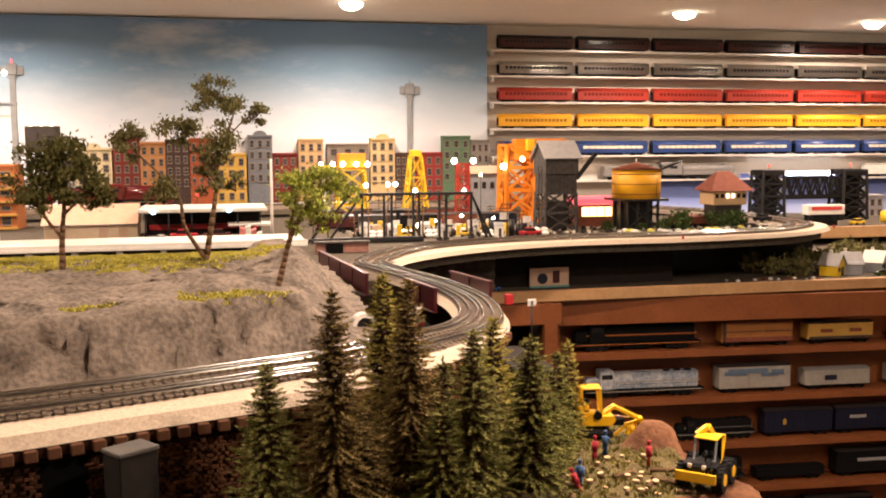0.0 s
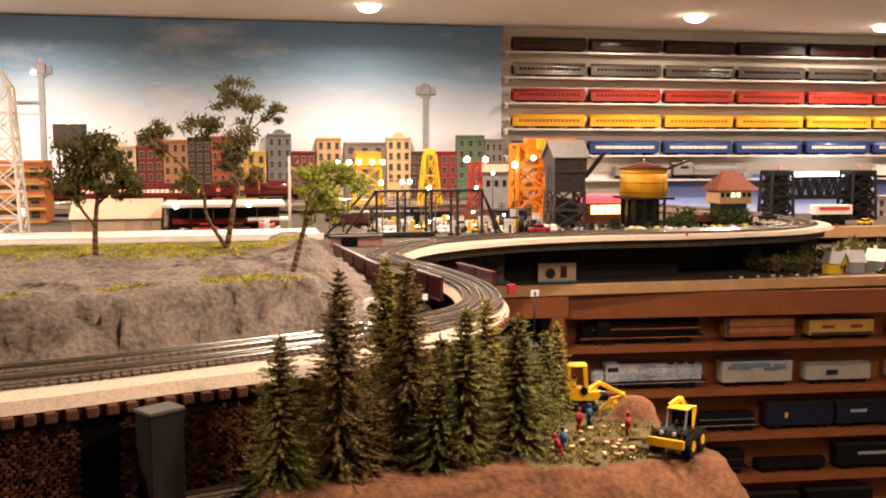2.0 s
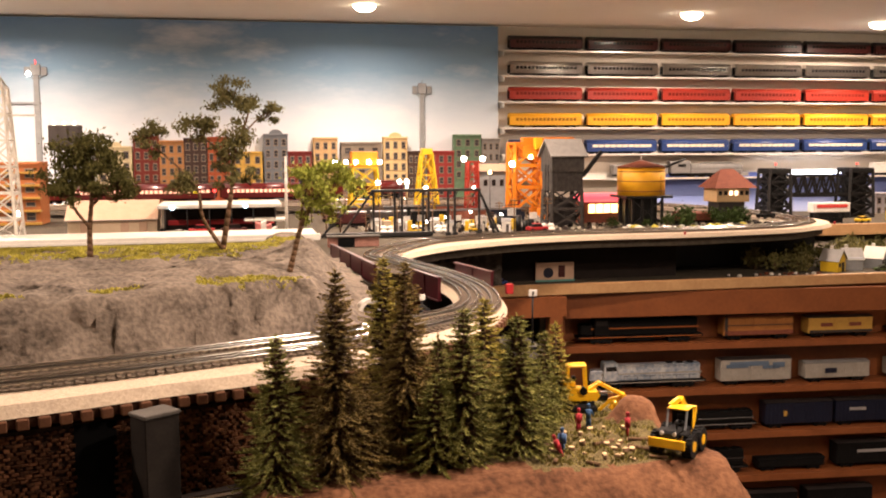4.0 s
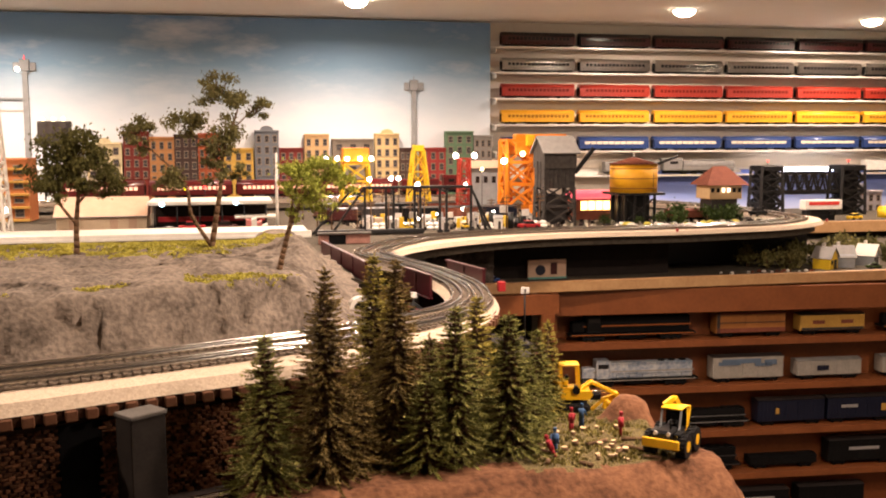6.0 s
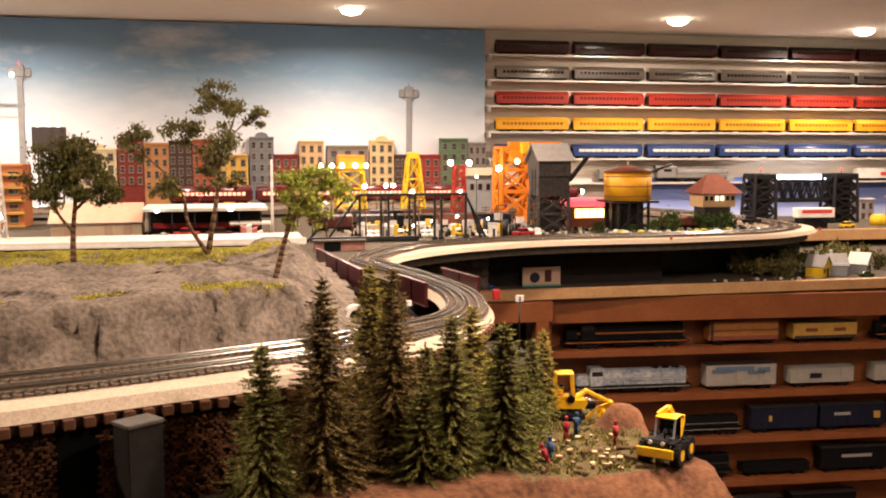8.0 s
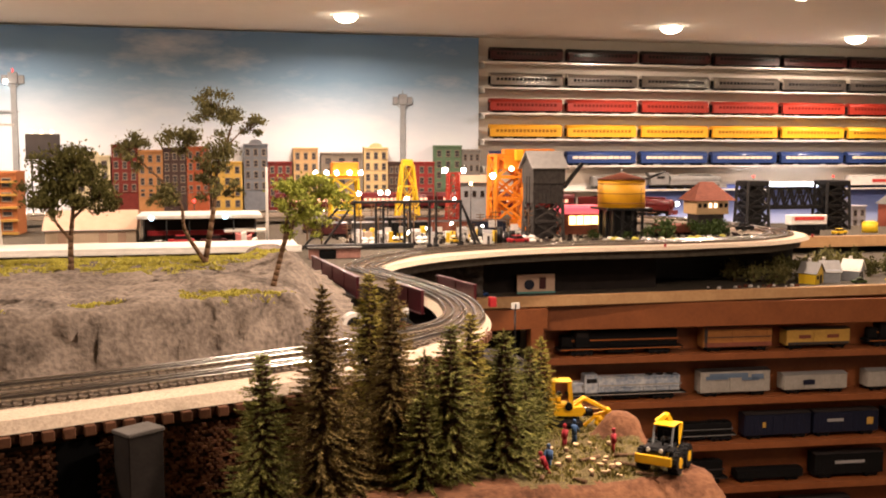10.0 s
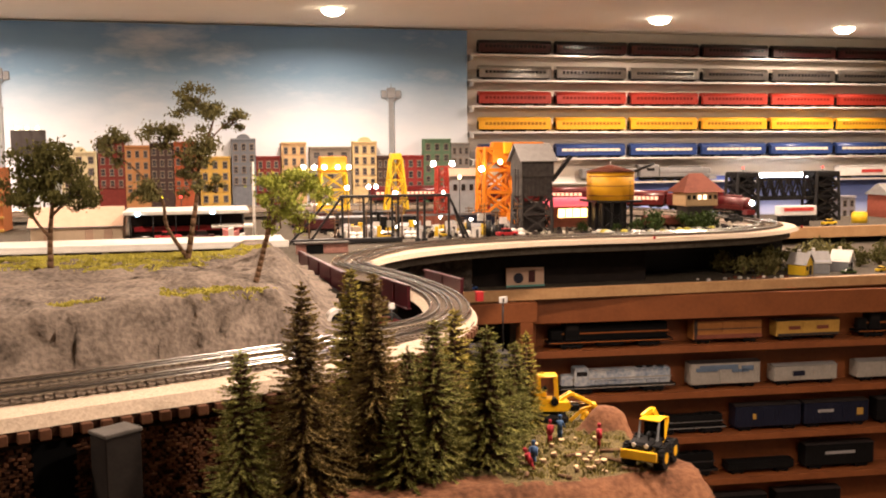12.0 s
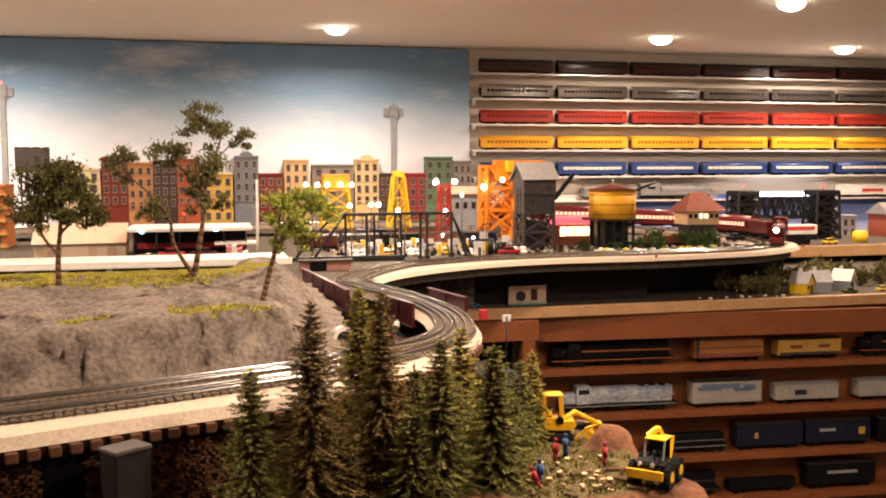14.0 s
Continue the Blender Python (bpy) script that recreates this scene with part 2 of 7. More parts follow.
# ---- the room ----
def build_room():
    # floor and south, west and east walls are unseen; tones set for bounced light
    put("floor", Geo().box((0.2, 1, -0.05), (9.6, 9, 0.1)), "carpet", None, "dark brown carpeted floor of the train room", "floor", kind="structure")
    put("wall_north", Geo().box((0.2, 5.13, 1.25), (9.0, 0.14, 2.5)), "wall_paint", None, "beige painted back wall behind the display shelves", "wall", kind="structure")
    put("wall_south", Geo().box((0.2, -3.07, 1.25), (9.0, 0.14, 2.5)), "wall_paint", None, "plain beige painted wall", "wall", kind="structure")
    put("wall_west", Geo().box((-4.3, 1, 1.25), (0.14, 8, 2.5)), "wall_paint", None, "plain beige painted wall", "wall", kind="structure")
    put("wall_east", Geo().box((4.7, 1, 1.25), (0.14, 8, 2.5)), "wall_paint", None, "plain beige painted wall", "wall", kind="structure")
    put("ceiling", Geo().box((0.2, 1, CEIL_Z + 0.05), (9.2, 8.5, 0.1)), "ceiling_paint", None, "warm white painted ceiling with recessed lights", "ceiling", kind="structure")
    put("backdrop", Geo().box((-2.14, 5.03, 1.86), (4.18, 0.05, 1.12)), "mural", None, "painted sky mural, blue above and pale at the skyline", "backdrop", kind="structure")
    put("backdrop", Geo().box((2.3, 5.045, 1.40), (3.0, 0.02, 0.31)), "blue_sky", None, "blue painted sky strip behind the truss bridge", "backdrop", kind="structure")
    # recessed lights
    ring = Geo()
    n = 24
    for r0, r1, z0, z1 in ((0.075, 0.06, -0.002, -0.006), (0.06, 0.052, -0.006, 0.0)):
        vs = [(r * math.cos(2 * math.pi * i / n), r * math.sin(2 * math.pi * i / n), z) for r, z in ((r0, z0), (r1, z1)) for i in range(n)]
        ring.add(vs, [(i, n + i, n + (i + 1) % n, (i + 1) % n) for i in range(n)], True)
    glow = Geo().ball((0, 0, -0.004), (0.058, 0.058, 0.034), 24, 10)
    first = None
    for x, y in DOWNLIGHTS:
        if first is None:
            first = thing("ceiling_light", "round recessed ceiling downlight, lit warm white", "ceiling light", "recessed ceiling lights", pose(x, y, CEIL_Z))
            put("trim_ring", ring, "white_enamel", first)
            put("lens", glow, "lamp_glow", first, "glowing lens")
        else:
            copy_thing(first, pose(x, y, CEIL_Z))
        ld = bpy.data.lights.new("downlight", "AREA")
        ld.shape, ld.size, ld.energy, ld.color, ld.spread = "DISK", 0.11, LAMP_W * (0.85 if y > 4 and -2 < x < 0 else 1.0), LAMP_COLOUR, radians(167)
        new("downlight", ld).matrix_basis = pose(x, y, CEIL_Z - 0.043)


build_room()


# ---- the layout: decks, tables, trackbed ----
OUT = [(-4.15, 0.02), (-2.5, 0.43), (-2.05, 0.52), (-1.817, 0.586), (-1.669, 0.641), (-1.50, 0.700), (-1.401, 0.752), (-1.29, 0.845), (-1.205, 0.942), (-1.135, 1.025), (-1.088, 1.117), (-1.055, 1.215), (-1.032, 1.326), (-1.018, 1.46), (-1.022, 1.65), (-1.055, 1.85), (-1.085, 2.02), (-1.092, 2.18), (-1.04, 2.31), (-0.971, 2.396), (-0.857, 2.497), (-0.70, 2.59), (-0.55, 2.652), (-0.37, 2.69), (-0.185, 2.70), (0.034, 2.70), (0.281, 2.736), (0.557, 2.80), (0.78, 2.947), (0.91, 3.14), (0.95, 3.45), (0.87, 3.85), (0.58, 4.24), (0.13, 4.47), (-0.4, 4.54), (-4.2, 4.54)]
INN = [(-4.15, 0.24), (-2.5, 0.64), (-2.05, 0.75), (-1.863, 0.799), (-1.724, 0.839), (-1.544, 0.914), (-1.43, 0.957), (-1.34, 1.010), (-1.265, 1.062), (-1.205, 1.13), (-1.165, 1.215), (-1.143, 1.30), (-1.130, 1.40), (-1.128, 1.50), (-1.140, 1.67), (-1.165, 1.87), (-1.205, 2.05), (-1.225, 2.24), (-1.165, 2.40), (-1.085, 2.56), (-0.97, 2.72), (-0.77, 2.82), (-0.58, 2.87), (-0.39, 2.90), (-0.18, 2.91), (0.05, 2.91), (0.25, 2.92), (0.40, 2.95), (0.56, 3.05), (0.67, 3.2), (0.71, 3.45), (0.65, 3.7), (0.4, 4.03), (0.05, 4.22), (-0.4, 4.3), (-4.2, 4.3)]
BED_Z = [1.425] * 8 + [1.424, 1.422, 1.42, 1.418, 1.416, 1.414, 1.411, 1.408, 1.405, 1.402] + [1.40] * 13 + [1.41, 1.42, 1.435, 1.445, 1.445]
MIDW = [0.40] * 7 + [0.42, 0.45, 0.48] + [0.5] * 7 + [0.47, 0.44, 0.40] + [0.37] * 7 + [0.42, 0.46] + [0.5] * 7
GAPS = [0.036] * 6 + [0.035, 0.033, 0.030, 0.026, 0.023] + [0.0205] * 5 + [0.024, 0.028, 0.033] + [0.036] * 17
out_line = smooth_line([(x, y, z) for (x, y), z in zip(OUT, BED_Z)], 8)
inn_line = smooth_line([(x, y, z) for (x, y), z in zip(INN, BED_Z)], 8)
mid_w = np.interp(np.linspace(0, 35, len(out_line)), range(36), MIDW)
track_gap = np.interp(np.linspace(0, 35, len(out_line)), range(36), GAPS)
centre_line = [b + (a - b) * w for a, b, w in zip(out_line, inn_line, mid_w)]


def side_line(pts, off):
    out = []
    for i, p in enumerate(pts):
        d = pts[min(i + 1, len(pts) - 1)] - pts[max(i - 1, 0)]
        n = Vector((d.y, -d.x, 0)).normalized()
        out.append(p + n * (off if isinstance(off, (int, float)) else off[i]))
    return out


def sweep(pts, profile, closed=True):
    """A profile (across, up) carried along a line; across is to the right of travel."""
    g = Geo()
    vs, k = [], len(profile)
    for i, p in enumerate(pts):
        d = pts[min(i + 1, len(pts) - 1)] - pts[max(i - 1, 0)]
        n = Vector((d.y, -d.x, 0)).normalized()
        vs += [p + n * a + Vector((0, 0, b)) for a, b in profile]
    fs = []
    for i in range(len(pts) - 1):
        for j in range(k if closed else k - 1):
            a, b = i * k + j, i * k + (j + 1) % k
            fs.append((a, a + k, b + k, b))
    if closed:
        fs += [tuple(range(k)), tuple(range((len(pts) - 1) * k, len(pts) * k))[::-1]]
    return g.add(vs, fs)


def build_trackbed():
    """Pale crushed stone; the inner half turns to grey roadbed over the bridge and along the far side."""
    vs, fs, grey = [], [], []
    for a, b, w in zip(out_line, inn_line, mid_w):
        n = (a - b).normalized() * 0.012
        dz = Vector((0, 0, 0.014))
        c = b + (a - b) * min(w + 0.26, 0.86)
        vs += [a - n * 2 - Vector((0, 0, 0.018)), a - dz, a - n, c, b + n, b - dz, b + n * 2 - Vector((0, 0, 0.018))]
    for i in range(len(out_line) - 1):
        y, x = inn_line[i].y, inn_line[i].x
        for j in range(7):
            k0, k1 = i * 7 + j, i * 7 + (j + 1) % 7
            fs.append((k0, k1, k1 + 7, k0 + 7))
            grey.append(j in (3, 4) and y > 1.62 or j == 2 and 1.62 < out_line[i].y < 2.26 and x < -1.0)
    ob = put("trackbed", Geo().add(vs, fs), "ballast", None, "pale tan crushed stone trackbed curving round the layout", "trackbed", kind="structure")
    ob.data.materials.append(M["trackbed_dark"])
    for p, g in zip(ob.data.polygons, grey):
        p.material_index = 1 if g else 0
    # tubular rails: a web with a round head
    head = [(0.0019 * math.cos(a), 0.0086 + 0.0019 * math.sin(a)) for a in np.linspace(-0.9, math.pi + 0.9, 11)]
    for side in (-1, 1):
        line = Line(side_line(centre_line, track_gap * side))
        tr = thing("railway_track", "three-rail model railway track with dark ties on pale ballast", "railway track", "double track of the main loop")
        lift = 0.0006 if side > 0 else 0.0
        put("roadbed", sweep(line.p, [(-0.021, 0.0008 + lift), (0.021, 0.0008 + lift), (0.019, 0.0033 + lift), (-0.019, 0.0033 + lift)]), "trackbed_dark", tr)
        ties = Geo()
        for i in range(int(line.length / 0.0125)):
            p, d = line.at(i * 0.0125 + 0.004)
            m = Matrix.Translation(p + Vector((0, 0, 0.0035 + lift))) @ d.to_track_quat("Y", "Z").to_matrix().to_4x4()
            ties.box((0, 0, 0), (0.054 if p.y < 0.95 or p.y > 2.45 else 0.040, 0.0045, 0.0026), m)
        put("tie_bed", ties, "tie_wood", tr, kind="stuff")
        for off in (-0.016, 0.0, 0.016):
            rail = sweep(side_line(line.p, off), [(-0.0012, 0.0045), (0.0012, 0.0045)] + head)
            rail.sm = [True] * len(rail.sm)
            put("rail", rail, "rail_steel" if off else "rail_dark", tr)


build_trackbed()
train_line = Line(side_line(centre_line, track_gap)[::-1])


def build_decks():
    ring = [(p.x, p.y) for p in side_line(out_line, -0.035) if p.y > 1.9]
    g = Geo().prism([(-4.2, 1.45), (-1.36, 1.45), (-1.25, 1.95), (-1.12, 1.95)] + [(x - 0.0, y) for x, y in ring[2:] if x > -1.2 and y < 4.3 or x > 0.3] + [(0.2, 4.98), (-4.2, 4.98)], 2, 1.355, 1.392)
    put("upper_deck", g, "deck_ground", None, "earth coloured upper deck of the model railway layout", "layout deck", kind="structure")
    # lower table behind the aisle, with a pine edge strip
    put("lower_table", Geo().box((1.2, 3.89, 1.195), (3.9, 2.16, 0.035)), "deck_ground", None, "earth coloured lower table of the layout", "layout table", kind="structure")
    put("table_edge", Geo().bbox((1.2, 2.80, 1.197), (3.94, 0.02, 0.042), 0.003), "pine_edge", None, "pine edge strip along the lower table", "table edge", kind="structure")
    put("far_bench", Geo().box((2.4, 4.5, 1.29), (2.2, 0.98, 0.03)), "deck_ground", None, "earth coloured far bench under the truss bridge", "layout bench", kind="structure")
    put("bench_edge", Geo().bbox((2.4, 4.0, 1.277), (2.2, 0.02, 0.06), 0.003), "pine_edge", None, "pine edge strip along the far bench", "bench edge", kind="structure")
    # near-black sheets closing the gap under the upper deck
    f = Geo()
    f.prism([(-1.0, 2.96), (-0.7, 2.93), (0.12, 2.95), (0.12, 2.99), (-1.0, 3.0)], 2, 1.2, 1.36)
    put("deck_facing", f, "dark_panel", None, "near-black sheet closing the gap below the upper deck", "facing panel", kind="structure")
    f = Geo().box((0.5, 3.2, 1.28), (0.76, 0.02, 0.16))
    put("deck_facing", f, "black", None, "black sheet set back in the gap below the upper deck", "facing panel", kind="structure")
    # hill bench under the front track
    rim = [(p.x, p.y) for p in side_line(out_line, -0.05) if p.y < 1.10]
    # ravine floor and bench are near black in place of the void's shade
    put("ravine_floor", Geo().box((-1.205, 1.60, 1.29), (0.25, 0.70, 0.02)), "void_shade", None, "ravine floor below the curved bridge, coloured black for deep shade", "ravine floor", kind="structure")
    put("front_bench", Geo().prism(rim[1:] + [(-1.19, 1.13), (-1.27, 1.16), (-1.30, 1.95), (-4.15, 1.95)], 2, 1.36, 1.388), "void_shade", None, "front bench carrying the rock hill and track, coloured black for shade", "layout bench", kind="structure")


build_decks()


def dist_in(x, y, line):
    """Distance from a line of points, positive on its left."""
    best, sign = 9.0, 1
    for (ax, ay), (bx, by) in zip(line, line[1:]):
        dx, dy = bx - ax, by - ay
        t = min(max(((x - ax) * dx + (y - ay) * dy) / (dx * dx + dy * dy), 0), 1)
        d = math.hypot(x - ax - t * dx, y - ay - t * dy)
        if d < best:
            best, sign = d, 1 if dx * (y - ay) - dy * (x - ax) > 0 else -1
    return best * sign


def relief(x, y, z, f, n=3):
    v, a = 0.0, 1.0
    for i in range(n):
        v += a * noise.noise(Vector((x, y, z)) * f)
        f, a = f * 2.1, a * 0.55
    return v


HILL_FOOT = [(-2.6, 0.60), (-2.05, 0.755), (-1.86, 0.80), (-1.72, 0.845), (-1.54, 0.92), (-1.43, 0.965), (-1.36, 1.03), (-1.325, 1.17), (-1.31, 1.4), (-1.30, 1.7), (-1.31, 2.0), (-1.36, 2.4)]


def hill_z(x, y):
    d = dist_in(x, y, HILL_FOOT)
    if d < -0.02:
        return None
    steep = 0.055 if y < 1.02 else 0.13
    k = min(max(d / steep, 0), 1)
    k = k * k * (3 - 2 * k)
    h = 0.092 * k + 0.03 * min(max((d - steep) / 0.4, 0), 1)
    h += 0.034 * math.exp(-((x + 1.42) ** 2 / 0.0022 + (y - 1.38) ** 2 / 0.02))
    h += 0.012 * math.exp(-((x + 1.60) ** 2 / 0.006 + (y - 1.12) ** 2 / 0.003))
    rough = relief(x, y, 0, 14) * 0.018 + relief(x, y, 3, 45) * 0.008
    z = 1.415 + h + rough * (0.3 + 0.7 * math.sin(math.pi * min(k, 0.9)))
    cap = 1.72 - 0.0985 * (y + 0.564) + (0.030 if abs(x + 1.42) < 0.04 else 0.03 * math.exp(-((abs(x + 1.42) - 0.04) / 0.03) ** 2)) + relief(x, y, 7, 20) * 0.004
    return min(z, cap) if y > 1.15 else z


def build_hill():
    xs, ys = np.arange(-2.6, -1.27, 0.0085), np.arange(0.56, 2.3, 0.0085)
    idx, vs, fs, grassy = {}, [], [], []
    for i, x in enumerate(xs):
        for j, y in enumerate(ys):
            z = hill_z(x, y)
            if z is not None:
                # the steep face bulges and is fissured
                w = relief(x, z * 1.5, y, 20) * 0.014 + relief(x, z * 1.6, y, 52) * 0.008
                idx[i, j] = len(vs)
                vs.append((x + w * 0.5, y + w, z))
    for (i, j), a in idx.items():
        q = [idx.get(k) for k in ((i, j), (i + 1, j), (i + 1, j + 1), (i, j + 1))]
        if None not in q:
            fs.append(tuple(q))
    g = Geo().add(vs, fs, True)
    ob = put("rock_hill", g, "rock", None, "grey plaster rock hill with a steep cut face beside the track", "rock hill", kind="structure")
    # ground foam: dense tufts on the top, along the ledge and in patches
    rng = random.Random(2)
    gv, gf = [], []
    for _ in range(125000):
        x, y = rng.uniform(-2.25, -1.40), rng.uniform(0.80, 1.75)
        d = dist_in(x, y, HILL_FOOT)
        v = relief(x, y, 5, 9, 4)
        top = (y - 1.20) * 9 + v * 0.8 - max(0, (x + 1.64) * 16)
        ledge = 0.75 - abs(d - 0.085 - 0.02 * math.sin(x * 30)) * 19 + v * 0.6 if -1.63 < x < -1.41 and y < 1.06 else -1
        patch = 0.8 - ((x + 1.745) / 0.05) ** 2 - ((d - 0.088) / 0.014) ** 2 if x > -1.83 else 0.9 - ((x + 1.93) / 0.08) ** 2 - ((d - 0.07) / 0.016) ** 2
        if d < 0.04 or max(top, ledge, patch) < rng.random() * 0.5:
            continue
        z = hill_z(x, y)
        k, h, a = rng.uniform(0.002, 0.0045), rng.uniform(0.001, 0.005), rng.random() * 6.28
        n = len(gv)
        gv += [(x - k * math.cos(a), y - k * math.sin(a), z - 0.001), (x + k * math.cos(a), y + k * math.sin(a), z - 0.001), (x + rng.gauss(0, 0.001), y + rng.gauss(0, 0.001), z + h)]
        gf.append((n, n + 1, n + 2))
    put("grass", Geo().add(gv, gf), "grass", None, "yellow green ground foam grass on the rock hill", "grass", kind="stuff")


build_hill()


def build_girders():
    def girder(pts, label):
        t = thing("girder_bridge_side", label, "bridge girder", "maroon bridge girders")
        for a, b in zip(pts, pts[1:]):
            a, b = Vector((*a, 0)), Vector((*b, 0))
            u = (b - a).normalized()
            mid = (a + b) / 2
            m = Matrix.Translation((mid.x, mid.y, 1.4095)) @ u.to_track_quat("Y", "Z").to_matrix().to_4x4()
            L = (b - a).length
            put("web_plate", Geo().box((0, 0, 0), (0.003, L, 0.05), m), "maroon", t)
            put("flange", Geo().bbox((0, 0, 0.0255), (0.012, L + 0.002, 0.003), 0.0008, m), "maroon", t)
            put("flange", Geo().bbox((0, 0, -0.0255), (0.012, L + 0.002, 0.003), 0.0008, m), "maroon", t)
            n = 2
            for i in range(n + 1):
                put("stiffener", Geo().box((0, (i / n - 0.5) * (L - 0.003), 0), (0.007, 0.002, 0.049), m), "maroon", t)
    girder([(-1.134, 1.483), (-1.166, 1.645)], "maroon plate girder along the curved railway bridge")
    girder([(-1.238, 1.755), (-1.266, 2.03), (-1.294, 2.30)], "long maroon plate girder along the curved railway bridge")
    girder([(-0.997, 1.552), (-1.038, 1.752)], "short maroon plate girder with a worn top edge")


build_girders()


# ---- brick retaining wall below the front track ----
def build_retaining_wall():
    line = Line([Vector((p.x, p.y, 0)) for p in side_line(out_line, -0.012) if p.y < 1.15])
    core = sweep([line.at(s)[0] for s in np.linspace(0, line.length, 60)], [(0.0, 1.05), (0.0, 1.392), (-0.03, 1.392), (-0.03, 1.05)])
    wall = put("retaining_wall", core, "mortar", None, "brown stone brick retaining wall under the track", "retaining wall", kind="structure")
    # openings and bricks
    s_door = min(np.arange(0.3, line.length, 0.004), key=lambda s: (line.at(s)[0] - Vector((-1.732, 0.61, 0))).length)
    bw, bh = 0.0096, 0.0049
    base = Geo().bbox((0, 0, 0), (bw - 0.0012, 0.005, bh - 0.0011), 0.0007).mesh("brick")
    base.materials.append(M["stone_brick"])
    rest, near = Geo(), []
    rng = random.Random(4)
    for r in range(52):
        z = 1.386 - r * bh
        for c in range(int(line.length / bw)):
            s = (c + 0.5 * (r % 2) + 0.25 + rng.uniform(-0.12, 0.12)) * bw
            p, d = line.at(s)
            if s > line.length - 0.02 or p.x > -1.15 or abs(s - s_door) < 0.024:
                continue
            n = Vector((d.y, -d.x, 0))
            m = Matrix.Translation(p + n * (0.0010 + rng.random() * 0.0024) + Vector((0, 0, z))) @ d.to_track_quat("X", "Z").to_matrix().to_4x4()
            m = m @ pose(0, 0, 0, 0, rng.uniform(-5, 5), 0) @ Matrix.Diagonal((rng.uniform(0.55, 1.25), 1, rng.uniform(0.75, 1.5), 1))
            if rng.random() < 0.06:
                continue
            if r < 20 and -1.83 < p.x < -1.64 and len(near) < 300:
                near.append(m)
            else:
                rest.bbox((0, 0, 0), (bw - 0.0012, 0.005, bh - 0.0011), 0.0007, m)
    put("bricks", rest, "stone_brick", wall, kind="stuff")
    for m in near:
        b = put("brick", base, None, wall)
        b.matrix_basis = m
    p, d = line.at(s_door)
    m = Matrix.Translation(p + Vector((0, 0, 1.22))) @ d.to_track_quat("X", "Z").to_matrix().to_4x4()
    # near-black sheet set on the wall face for the shade inside a doorway
    put("doorway", Geo().box((0, -0.001, 0), (0.05, 0.006, 0.34), m), "void_shade", wall, "tall near-black sheet for a shaded recess")
    # brackets under the ledge
    ledge = Line([Vector((p.x, p.y, 0)) for p in side_line(out_line, -0.003) if p.y < 1.15])
    put("ledge_beam", sweep([ledge.at(s)[0] for s in np.linspace(0, ledge.length, 70)], [(-0.012, 1.398), (0.0, 1.398), (0.0, 1.412), (-0.012, 1.412)]), "beam_dark", wall, "dark brown timber ledge beam")
    bm = Geo().bbox((0, 0, 0), (0.0135, 0.014, 0.0125), 0.001).mesh("bracket")
    bm.materials.append(M["bracket_brown"])
    for i in range(int(ledge.length / 0.0235)):
        p, d = ledge.at(i * 0.0235 + 0.01)
        b = put("bracket", bm, None, wall)
        b.matrix_basis = Matrix.Translation(p + Vector((d.y, -d.x, 0)) * 0.003 + Vector((0, 0, 1.4035))) @ d.to_track_quat("X", "Z").to_matrix().to_4x4()
    # square grey pier standing proud of the wall
    pier = thing("pier", "dark grey square concrete pier against the brick wall", "pier")
    pm = pose(-1.6655, 0.598, 0, 0, 0, 36)
    put("shaft", Geo().bbox((0.0, 0, 1.21), (0.046, 0.034, 0.39), 0.001, pm), "pier_grey", pier)
    # cap colour is paler than the shaft to stand for light on top
    put("cap", Geo().bbox((0, 0, 1.4055), (0.049, 0.037, 0.005), 0.001, pm), "cap_grey", pier, "grey capstone, coloured paler for the lit top")


build_retaining_wall()


# ---- log camp outcrop in the foreground ----
def mound_z(x, y):
    # flat top with a rounded shoulder towards the aisle, and a small bare hump
    right = float(np.interp(y, (0.2, 0.56, 0.60, 0.66, 0.70, 0.78, 0.88, 1.1), (-0.965, -0.950, -0.957, -0.985, -0.962, -0.975, -1.03, -1.06)))
    d = max(x - right, (0.53 + 0.045 * (x + 1.2)) - y, 0)
    back = x - right
    z = 1.318 + relief(x, y, 1, 25) * 0.004
    z -= 3.0 * max(-1.548 - x, 0)
    z -= 0.7 * d + 7.0 * max(d - 0.01, 0) ** 2 + (2.5 if y > 0.6 else 1.1) * max(back, 0)
    z += (0.034 + relief(x, y, 6, 60) * 0.004) * math.exp(-(((x + 0.992) ** 2 + (y - 0.735) ** 2) / 0.0010) ** 2)
    return max(z, 0.9)


def build_mound():
    xs, ys = np.arange(-1.62, -0.70, 0.01), np.arange(0.20, 1.02, 0.01)
    vs = [(x, y, mound_z(x, y)) for x in xs for y in ys]
    n = len(ys)
    fs = [(i * n + j, (i + 1) * n + j, (i + 1) * n + j + 1, i * n + j + 1) for i in range(len(xs) - 1) for j in range(n - 1)]
    ob = put("log_camp_mound", Geo().add(vs, fs, True), "earth", None, "bare reddish brown earth mound with mossy ground on top", "earth mound", kind="structure")
    ob.data.materials.append(M["forest_floor"])
    for p in ob.data.polygons:
        x, y, z = p.center
        if y > 0.535 + 0.045 * (x + 1.2) + relief(x, y, 2, 30) * 0.012 and x < -0.985 + relief(x, y, 4, 30) * 0.02 and (x > -1.21 or y > 0.58) and (x + 0.995) ** 2 + (y - 0.735) ** 2 > 0.0016:
            p.material_index = 1


build_mound()


